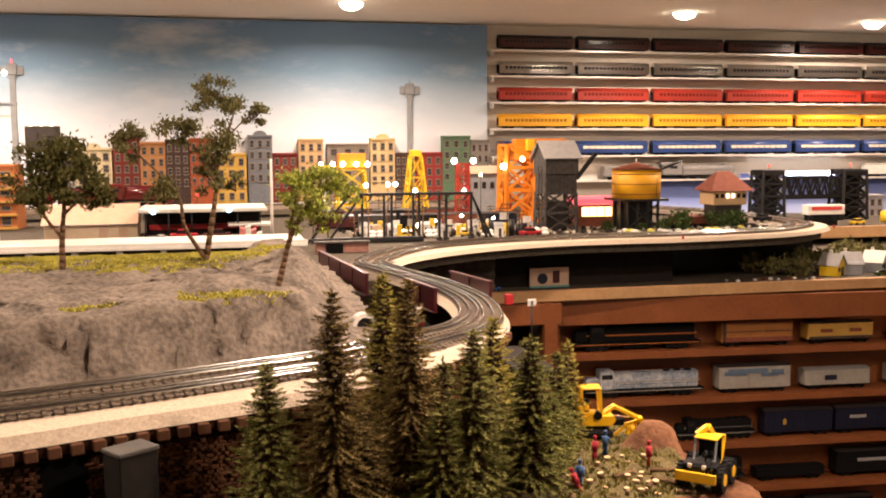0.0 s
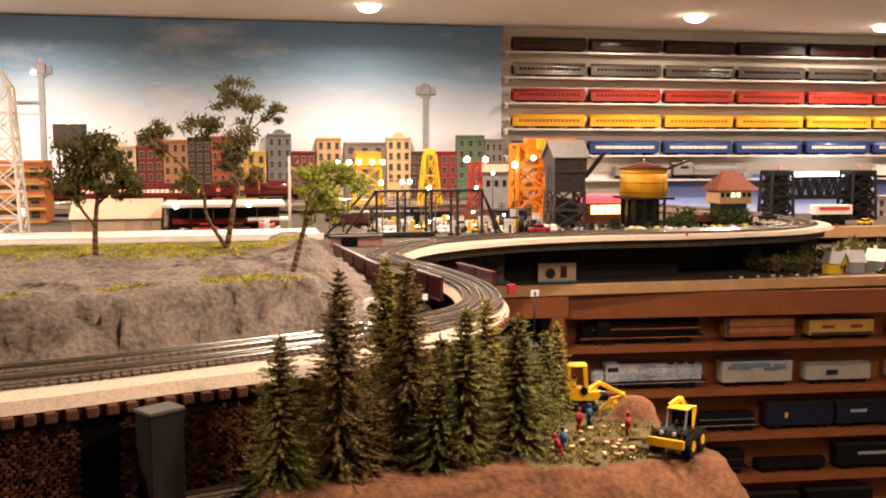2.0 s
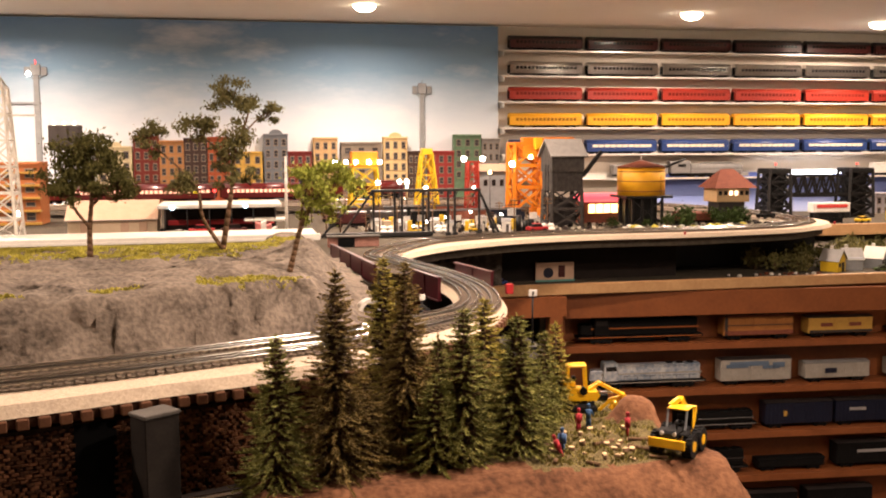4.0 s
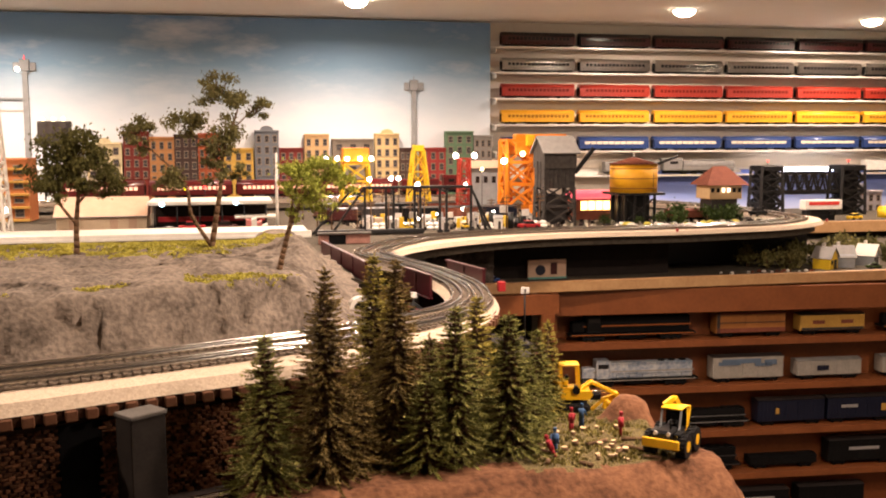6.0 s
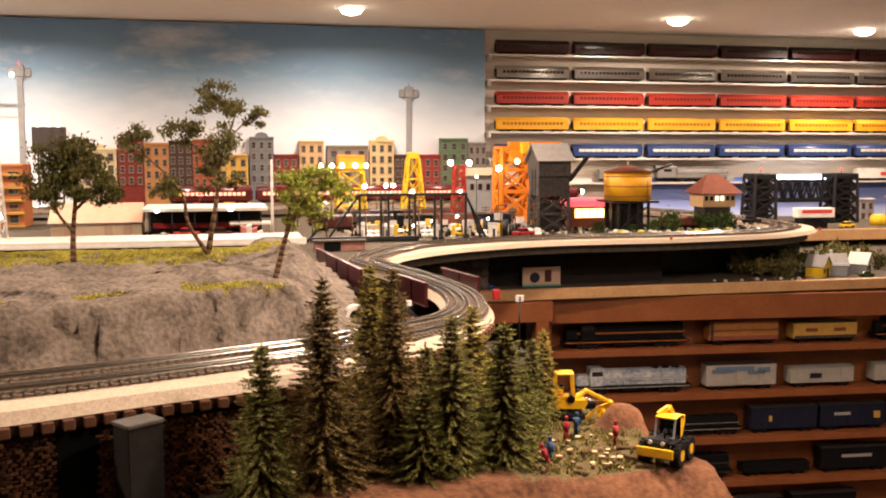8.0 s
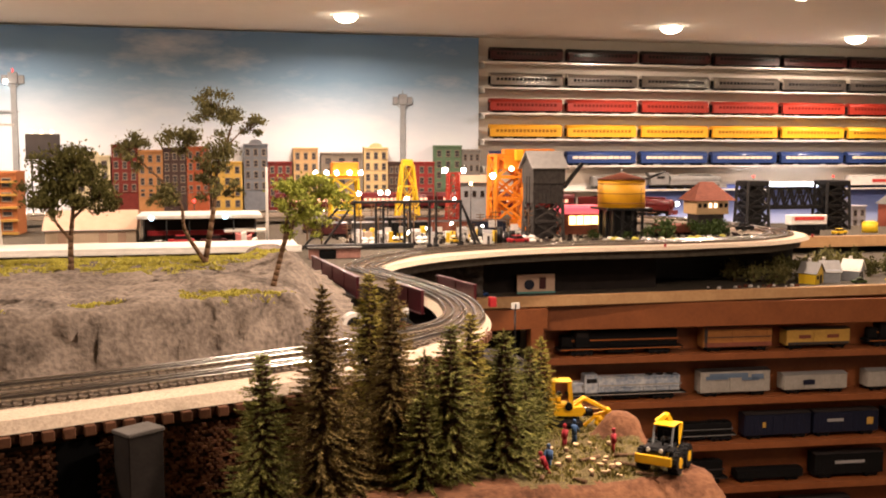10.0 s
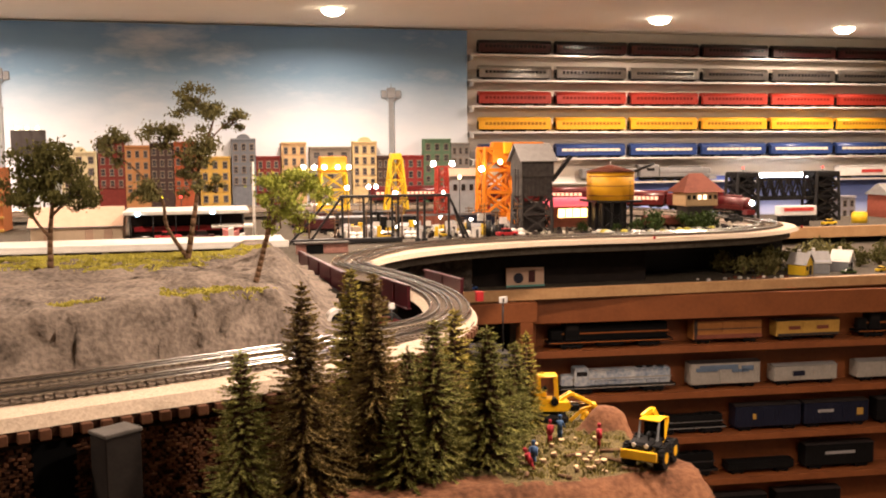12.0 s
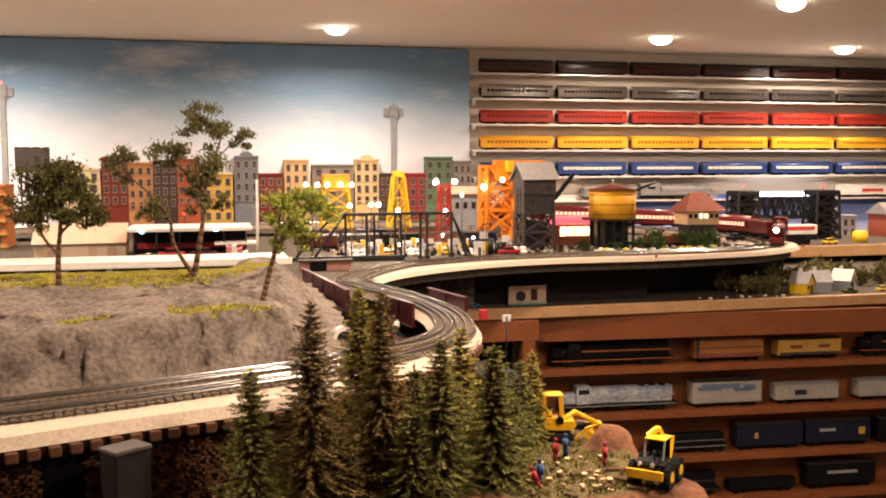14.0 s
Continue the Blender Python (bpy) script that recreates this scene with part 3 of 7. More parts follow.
# ---- rolling stock ----
defmat("car_maroon", (0.060, 0.011, 0.010), (0.042, 0.008, 0.008), rough=0.35, scale=15)
defmat("car_silver", (0.66, 0.63, 0.59), (0.56, 0.54, 0.51), rough=0.13, metal=0.95, scale=20)
defmat("car_red", (0.29, 0.026, 0.014), (0.24, 0.021, 0.012), rough=0.4, scale=15)
defmat("car_yellow", (0.66, 0.33, 0.018), (0.56, 0.27, 0.014), rough=0.4, scale=15)
defmat("car_blue", (0.022, 0.045, 0.15), (0.018, 0.036, 0.12), rough=0.35, scale=15)
defmat("cream_band", (0.72, 0.66, 0.52), rough=0.5, scale=30)
defmat("window_dark", (0.02, 0.018, 0.018), rough=0.15, scale=30)
defmat("red_window", (0.17, 0.022, 0.016), rough=0.2, scale=30)
defmat("amber_window", (0.30, 0.14, 0.02), rough=0.2, scale=30)
defmat("under_black", (0.007, 0.0065, 0.0065), rough=0.6, scale=60)
defmat("roof_dark", (0.035, 0.028, 0.026), rough=0.5, scale=40)
defmat("rust_roof", (0.19, 0.062, 0.038), (0.13, 0.043, 0.027), rough=0.75, scale=50)
defmat("roof_grey", (0.22, 0.21, 0.20), rough=0.5, scale=40)
defmat("train_red", (0.10, 0.007, 0.008), (0.075, 0.006, 0.006), rough=0.3, scale=20, coat=0.3)


def arch_profile(w, h, r=0.4):
    """Outline of a passenger car's end: upright sides and a round roof."""
    k = h * (1 - r)
    return [(-w / 2, 0), (w / 2, 0), (w / 2, k)] + [(w / 2 * math.cos(a), k + (h - k) * math.sin(a)) for a in np.linspace(0.25, math.pi - 0.25, 9)] + [(-w / 2, k)]


def passenger_car(name, label, body, roof, band, L=0.452, group="", lit=False, W=0.064, H=0.072, ribs=False, windows=14):
    """A model passenger car along x, its wheels' foot at z 0."""
    t = thing(name, label, "model train car", group)
    z0 = 0.016
    prof = arch_profile(W, H)
    put("body", Geo().prism([(-W / 2, z0), (W / 2, z0), (W / 2, z0 + H * 0.68), (-W / 2, z0 + H * 0.68)], 0, -L / 2 + 0.004, L / 2 - 0.004), body, t)
    top = Geo().prism([(W / 2, z0 + H * 0.68)] + [(y * 1.0, z0 + z) for y, z in prof[3:-1]] + [(-W / 2, z0 + H * 0.68)], 0, -L / 2 + 0.003, L / 2 - 0.003)
    top.sm = [1 <= q < len(top.f) - 4 for q in range(len(top.f))]
    put("roof", top, roof, t)
    g = Geo()
    n = windows
    for i in range(n):
        x = (i - (n - 1) / 2) * (L * 0.84 / n)
        for s in (-1, 1):
            g.box((x, s * (W / 2 + 0.0002), z0 + H * 0.47), (L * 0.84 / n * (0.72 if band != "cream_band" else 0.9), 0.001, H * 0.23))
    put("window_band", g, band, t, kind="stuff")
    put("underframe", Geo().bbox((0, 0, z0 - 0.003), (L * 0.94, W * 0.8, 0.006), 0.001).box((0, 0, z0 - 0.007), (L * 0.3, W * 0.6, 0.01)), "under_black", t)
    for s in (-1, 1):
        b = Geo().bbox((s * L * 0.36, 0, 0.009), (0.062, W * 0.75, 0.008), 0.001)
        for dx in (-0.02, 0.02):
            for dy in (-1, 1):
                b.cyl((s * L * 0.36 + dx, dy * 0.014, 0.0085), (s * L * 0.36 + dx, dy * 0.020, 0.0085), 0.0085, seg=10)
        put("truck", b, "under_black", t)
        put("end_door", Geo().box((s * (L / 2 - 0.002), 0, z0 + H * 0.36), (0.008, 0.018, H * 0.66)), "under_black", t)
    if ribs:
        for k in range(4):
            for s in (-1, 1):
                put("fluting", Geo().box((0, s * (W / 2 + 0.0004), z0 + 0.004 + k * 0.006), (L * 0.97, 0.0012, 0.0028)), body, t)
    return t


def box_car(label, body, L, H=0.085, roof="roof_dark", group="", stripes=(), W=0.062):
    t = thing("freight_car", label, "model train car", group)
    z0 = 0.018
    put("body", Geo().bbox((0, 0, z0 + H / 2), (L, W, H), 0.002), body, t)
    g = Geo()
    for i in range(int(L / 0.016)):
        for s in (-1, 1):
            g.box((-L / 2 + 0.008 + i * 0.016, s * (W / 2 + 0.0006), z0 + H / 2), (0.002, 0.0014, H * 0.94))
    put("side_rib", g, body, t, kind="stuff")
    put("sliding_door", Geo().bbox((0, -W / 2 - 0.0012, z0 + H * 0.47), (0.045, 0.003, H * 0.86), 0.0008), body, t)
    put("roof", Geo().prism([(-W / 2 - 0.002, z0 + H), (W / 2 + 0.002, z0 + H), (0, z0 + H + 0.007)], 0, -L / 2 - 0.001, L / 2 + 0.001), roof, t)
    for z, h, w, x, m in stripes:
        put("marking", Geo().box((x, -W / 2 - 0.003, z0 + H * z), (w, 0.001, h)), m, t)
    put("underframe", Geo().box((0, 0, z0 - 0.003), (L * 0.96, W * 0.6, 0.006)), "under_black", t)
    for s in (-1, 1):
        b = Geo().bbox((s * L * 0.34, 0, 0.010), (0.055, W * 0.75, 0.009), 0.001)
        for dx in (-0.018, 0.018):
            for dy in (-1, 1):
                b.cyl((s * L * 0.34 + dx, dy * 0.014, 0.009), (s * L * 0.34 + dx, dy * 0.02, 0.009), 0.009, seg=10)
        put("truck", b, "under_black", t)
    return t


def diesel(label, body, L, stripe, group="", H=0.088, W=0.06):
    """A road diesel: cab and nose at one end, long hood, walkway."""
    t = thing("diesel_locomotive", label, "model locomotive", group)
    z0 = 0.022
    put("walkway", Geo().bbox((0, 0, z0 + 0.004), (L, W, 0.009), 0.001), "under_black", t)
    put("hood", Geo().bbox((L * 0.10, 0, z0 + 0.009 + H * 0.36), (L * 0.72, W * 0.66, H * 0.72), 0.004), body, t)
    cab = put("cab", Geo().bbox((-L * 0.31, 0, z0 + 0.009 + H * 0.42), (L * 0.12, W * 0.95, H * 0.84), 0.004), body, t)
    put("window", Geo().box((-L * 0.31, 0, z0 + H * 0.68), (L * 0.09, W * 0.97, H * 0.2)), "window_dark", cab)
    put("nose", Geo().bbox((-L * 0.425, 0, z0 + 0.009 + H * 0.26), (L * 0.11, W * 0.6, H * 0.52), 0.006), body, t)
    put("stripe", Geo().box((L * 0.04, 0, z0 + H * 0.42), (L * 0.86, W * 0.68, H * 0.06)), stripe, t)
    put("stripe", Geo().box((0, 0, z0 + 0.004), (L * 0.97, W * 1.01, 0.003)), stripe, t)
    put("fuel_tank", Geo().bbox((0, 0, 0.016), (L * 0.22, W * 0.7, 0.018), 0.004), "under_black", t)
    for k in range(3):
        put("fan", Geo().cyl((L * (0.2 + 0.09 * k), 0, z0 + 0.009 + H * 0.72), (L * (0.2 + 0.09 * k), 0, z0 + 0.013 + H * 0.72), W * 0.24, seg=12), "under_black", t)
    for s in (-1, 1):
        b = Geo().bbox((s * L * 0.31, 0, 0.012), (0.09, W * 0.8, 0.011), 0.002)
        for dx in (-0.03, 0, 0.03):
            for dy in (-1, 1):
                b.cyl((s * L * 0.31 + dx, dy * 0.014, 0.01), (s * L * 0.31 + dx, dy * 0.022, 0.01), 0.01, seg=10)
        put("truck", b, "under_black", t)
    rails = Geo()
    for s in (-1, 1):
        rails.bar((-L * 0.2, s * W * 0.48, z0 + 0.03), (L * 0.47, s * W * 0.48, z0 + 0.03), 0.0012)
        for i in range(7):
            rails.bar((-L * 0.2 + i * L * 0.111, s * W * 0.48, z0 + 0.008), (-L * 0.2 + i * L * 0.111, s * W * 0.48, z0 + 0.03), 0.001)
    put("handrail", rails, "under_black", t)
    return t


def steam_loco(name, label, body, L, group="", streamlined=True, trim="under_black"):
    """A streamlined steam locomotive along x, its front at +x."""
    t = thing(name, label, "model locomotive", group)
    z0 = 0.024
    put("boiler", Geo().cyl((-L * 0.22, 0, z0 + 0.034), (L * 0.42, 0, z0 + 0.034), 0.029, 0.027, seg=18).ball((L * 0.42, 0, z0 + 0.034), (0.022, 0.027, 0.027), 16, 10), body, t)
    put("skirt", Geo().bbox((L * 0.1, 0, z0 + 0.014), (L * 0.66, 0.056, 0.024), 0.004), body, t)
    cab = put("cab", Geo().bbox((-L * 0.36, 0, z0 + 0.036), (L * 0.24, 0.062, 0.066), 0.004), body, t)
    put("window", Geo().box((-L * 0.35, 0, z0 + 0.05), (L * 0.10, 0.0635, 0.016)), "window_dark", cab)
    put("cab_roof", Geo().prism([(-0.033, z0 + 0.068), (0.033, z0 + 0.068), (0.022, z0 + 0.079), (-0.022, z0 + 0.079)], 0, -L * 0.5, -L * 0.24), body, t)
    put("dome", Geo().bbox((L * 0.12, 0, z0 + 0.064), (L * 0.42, 0.016, 0.014), 0.005), body, t)
    put("pilot", Geo().prism([(-0.026, 0.008), (0.026, 0.008), (0.022, 0.03), (-0.022, 0.03)], 0, L * 0.42, L * 0.52), body, t)
    put("running_gear", Geo().box((0, 0, 0.018), (L * 0.92, 0.03, 0.014)), trim, t)
    for i in range(4):
        for s in (-1, 1):
            put("driving_wheel", Geo().cyl((-L * 0.2 + i * L * 0.13, s * 0.017, 0.017), (-L * 0.2 + i * L * 0.13, s * 0.023, 0.017), 0.017, seg=16), trim, t)
    for s in (-1, 1):
        put("side_rod", Geo().box((-L * 0.01, s * 0.025, 0.016), (L * 0.44, 0.002, 0.004)), "rail_steel", t)
        put("pilot_wheel", Geo().cyl((L * 0.38, s * 0.016, 0.009), (L * 0.38, s * 0.021, 0.009), 0.009, seg=12), trim, t)
    return t


def tender(label, body, L, name="tender", group=""):
    t = thing(name, label, "model tender", group)
    put("body", Geo().bbox((0, 0, 0.052), (L, 0.06, 0.062), 0.006), body, t)
    put("coal_load", Geo().ball((L * 0.1, 0, 0.082), (L * 0.3, 0.024, 0.010), 12, 6), "under_black", t)
    put("underframe", Geo().box((0, 0, 0.018), (L * 0.94, 0.036, 0.008)), "under_black", t)
    for s in (-1, 1):
        b = Geo().bbox((s * L * 0.3, 0, 0.011), (0.055, 0.046, 0.008), 0.001)
        for dx in (-0.018, 0.018):
            for dy in (-1, 1):
                b.cyl((s * L * 0.3 + dx, dy * 0.014, 0.009), (s * L * 0.3 + dx, dy * 0.02, 0.009), 0.009, seg=10)
        put("truck", b, "under_black", t)
    return t


# ---- display shelves on the back wall ----
ROWS = [2.338, 2.19, 2.04, 1.888, 1.73, 1.583]


def build_wall_shelves():
    for k, zc in enumerate(ROWS):
        z = zc - 0.056
        sh = thing("display_shelf", "narrow metal wall shelf holding a row of model trains", "shelf", "wall display shelves")
        put("board", Geo().box((1.53, 5.010, z - 0.003), (3.14, 0.096, 0.006)), "shelf_metal", sh)
        put("front_lip", Geo().bbox((1.53, 4.96, z - 0.003), (3.14, 0.005, 0.011), 0.001), "shelf_metal", sh)
        put("back_rail", Geo().box((1.53, 5.054, z + 0.02), (3.14, 0.004, 0.04)), "shelf_metal", sh)
        for x in (-0.03, 3.09):
            put("end_bracket", Geo().box((x, 5.0, z - 0.02), (0.006, 0.11, 0.03)), "shelf_metal", sh)
    styles = [
        ("car_maroon", "roof_dark", "window_dark", "dark maroon passenger car with a black roof on the wall shelf", False),
        ("car_silver", "car_silver", "window_dark", "polished silver fluted passenger car on the wall shelf", True),
        ("car_red", "car_red", "red_window", "bright red passenger car on the wall shelf", False),
        ("car_yellow", "car_yellow", "amber_window", "golden yellow passenger car on the wall shelf", False),
        ("car_blue", "car_blue", "cream_band", "dark blue passenger car with cream windows on the wall shelf", False)]
    for k, (body, roof, band, label, ribs) in enumerate(styles):
        first = None
        for i in range(6):
            at = pose(0.236 + i * 0.48, 5.0, ROWS[k] - 0.056)
            if first is None:
                first = passenger_car("passenger_car", label, body, roof, band, group="row of " + label.split(" passenger")[0] + " cars", ribs=ribs, windows=10 if band == "cream_band" else 16)
                first.matrix_basis = at
            else:
                copy_thing(first, at)
    # lowest shelf: a grey streamlined engine with its tender, and pale cars
    z = ROWS[5] - 0.056
    steam_loco("steam_locomotive", "grey streamlined steam locomotive on the lowest wall shelf", "roof_grey", 0.52).matrix_basis = pose(1.29, 5.0, z)
    tender("long grey locomotive tender on the lowest wall shelf", "roof_grey", 0.36).matrix_basis = pose(0.84, 5.0, z)
    defmat("car_white", (0.78, 0.74, 0.68), rough=0.4, scale=20)
    defmat("marking_red", (0.6, 0.05, 0.04), rough=0.5)
    defmat("marking_grey", (0.3, 0.28, 0.27), rough=0.5)
    sl = thing("shelf_light", "lit white strip lamp along the lowest wall shelf", "strip light")
    put("housing", Geo().bbox((1.99, 4.985, z + 0.03), (0.72, 0.03, 0.03), 0.003), "white_enamel", sl)
    put("tube", Geo().cyl((1.66, 4.955, z + 0.026), (2.32, 4.955, z + 0.026), 0.011, seg=10), "strip_glow", sl, "glowing white tube")
    box_car("white freight car with red markings on the lowest wall shelf", "car_white", 0.44, 0.06, "car_white", stripes=((0.5, 0.02, 0.16, 0.02, "marking_red"),)).matrix_basis = pose(2.66, 5.0, z)


build_wall_shelves()


# ---- display shelves below the table ----
def build_low_shelves():
    m = pose(-0.36, 2.865, 0, 0, 0, -4.5)
    unit = thing("display_cabinet", "brown wooden open shelf unit of model trains under the table", "shelf unit", at=m)
    put("back_panel", Geo().box((1.6, 0.115, 0.66), (3.3, 0.012, 1.02)), "brown_wood", unit)
    put("fascia", Geo().bbox((1.6, -0.02, 1.125), (3.3, 0.016, 0.095), 0.002), "brown_wood", unit)
    for x in (-0.025, 3.25):
        put("upright", Geo().bbox((x, 0.08, 0.66), (0.035, 0.18, 1.02), 0.002), "brown_wood", unit)
    for z in (0.965, 0.785, 0.605, 0.43, 0.25):
        put("shelf", Geo().bbox((1.6, 0.048, z - 0.008), (3.22, 0.12, 0.016), 0.002), "brown_wood", unit)
        put("shelf_lip", Geo().bbox((1.6, -0.013, z - 0.010), (3.22, 0.008, 0.026), 0.001), "brown_wood", unit)
    defmat("dull_white", (0.31, 0.28, 0.24), (0.22, 0.20, 0.17), rough=0.5, scale=18)
    defmat("loco_orange", (0.34, 0.10, 0.02), rough=0.4, scale=20)
    defmat("dull_orange", (0.30, 0.12, 0.028), (0.24, 0.09, 0.022), rough=0.5, scale=20)
    defmat("pale_yellow", (0.44, 0.25, 0.05), rough=0.5, scale=20)
    defmat("pale_blue_white", (0.50, 0.49, 0.47), (0.10, 0.15, 0.22), rough=0.4, scale=14)
    defmat("slate_blue", (0.10, 0.14, 0.20), rough=0.5, scale=20)
    defmat("navy", (0.008, 0.010, 0.024), rough=0.4, scale=20)

    def on(ob, x, z):
        ob.matrix_basis = m @ pose(x, 0.050, z)
    grp = "trains on the brown shelves"
    z = 0.966
    on(diesel("black diesel locomotive with orange stripes", "under_black", 0.50, "loco_orange", grp), 0.30, z)
    on(box_car("orange boxcar with black ends", "dull_orange", 0.285, 0.082, "roof_dark", grp, stripes=((0.14, 0.016, 0.28, 0.0, "rust_roof"), (0.5, 0.003, 0.28, 0.0, "roof_dark"), (0.93, 0.008, 0.28, 0.0, "rust_roof"), (0.5, 0.08, 0.012, -0.134, "roof_dark"))), 0.775, z)
    on(box_car("yellow caboose bodied car with black underframe", "pale_yellow", 0.27, 0.062, "roof_dark", grp, stripes=((0.12, 0.010, 0.26, 0.0, "roof_dark"), (0.55, 0.014, 0.05, -0.06, "rust_roof"), (0.55, 0.014, 0.05, 0.06, "rust_roof"))), 1.115, z)
    on(diesel("black diesel locomotive with orange stripes", "under_black", 0.40, "loco_orange", grp), 1.53, z)
    z = 0.786
    on(diesel("pale blue and white diesel locomotive", "pale_blue_white", 0.47, "dull_white", grp), 0.33, z)
    on(box_car("white boxcar with a blue grey emblem", "dull_white", 0.29, 0.085, "roof_dark", grp, stripes=((0.80, 0.018, 0.16, -0.03, "slate_blue"), (0.70, 0.014, 0.09, -0.08, "slate_blue"), (0.62, 0.012, 0.07, 0.06, "slate_blue"), (0.72, 0.020, 0.05, 0.09, "slate_blue"))), 0.77, z)
    on(box_car("short white caboose bodied car", "dull_white", 0.27, 0.060, "roof_grey", grp, stripes=((0.5, 0.02, 0.05, -0.03, "navy"),)), 1.11, z)
    on(box_car("white and grey freight car", "dull_white", 0.27, 0.065, "roof_grey", grp), 1.47, z)
    z = 0.606
    on(diesel("black diesel locomotive with a thin pale stripe", "under_black", 0.32, "roof_grey", grp, H=0.062), 0.62, z)
    on(box_car("dark navy boxcar with a small yellow emblem", "navy", 0.28, 0.085, "roof_dark", grp, stripes=((0.5, 0.022, 0.014, -0.06, "pale_yellow"),)), 0.955, z)
    on(box_car("dark navy boxcar with a round yellow emblem", "navy", 0.28, 0.085, "roof_dark", grp, stripes=((0.5, 0.028, 0.028, 0.10, "pale_yellow"), (0.6, 0.012, 0.07, -0.05, "marking_grey"))), 1.25, z)
    on(box_car("plain black boxcar on the brown shelf", "under_black", 0.28, 0.085, "roof_dark", grp), 1.57, z)
    z = 0.431
    on(diesel("plain black diesel locomotive on the brown shelf", "under_black", 0.40, "roof_dark", grp), 0.55, z)
    on(box_car("low black freight car", "under_black", 0.28, 0.03, "under_black", grp), 0.93, z)
    on(box_car("black boxcar with a pale lettered bar", "under_black", 0.30, 0.085, "roof_dark", grp, stripes=((0.6, 0.012, 0.13, 0.0, "marking_grey"),)), 1.27, z)
    z = 0.251
    on(box_car("black boxcar with a pale lettered bar", "under_black", 0.28, 0.075, "roof_dark", grp, stripes=((0.6, 0.010, 0.15, 0.0, "marking_grey"),)), 0.82, z)
    on(box_car("plain black boxcar on the brown shelf", "under_black", 0.28, 0.08, "roof_dark", grp), 1.14, z)
    # framing at the open end of the table
    fr = thing("timber_bay", "brown wooden table frame with an open dark bay", "table frame")
    put("rail", Geo().bbox((-0.57, 2.79, 1.135), (0.36, 0.03, 0.075), 0.002), "brown_wood", fr)
    put("post", Geo().bbox((-0.43, 2.80, 0.55), (0.05, 0.05, 1.1), 0.002), "brown_wood", fr)
    # dark board at the back stands in for shade inside the open bay
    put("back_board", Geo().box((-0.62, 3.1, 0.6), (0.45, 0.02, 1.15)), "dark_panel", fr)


build_low_shelves()


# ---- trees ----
defmat("spruce_shade_brown", (0.095, 0.060, 0.026), (0.05, 0.032, 0.014), rough=0.9, scale=70, rand=0.4)
defmat("spruce", (0.275, 0.265, 0.075), (0.10, 0.098, 0.032), rough=0.85, scale=70, rand=0.45)
defmat("spruce_yellow", (0.45, 0.385, 0.085), (0.20, 0.165, 0.042), rough=0.85, scale=70, rand=0.45)
defmat("spruce_brown", (0.26, 0.19, 0.066), (0.10, 0.072, 0.028), rough=0.85, scale=70, rand=0.45)
defmat("leaf_dark", (0.115, 0.108, 0.032), (0.046, 0.043, 0.014), rough=0.8, scale=60, rand=0.5)
defmat("leaf_olive", (0.22, 0.195, 0.07), (0.11, 0.10, 0.038), rough=0.8, scale=60, rand=0.5)
defmat("leaf_light", (0.34, 0.37, 0.06), (0.19, 0.21, 0.04), rough=0.8, scale=60, rand=0.5)


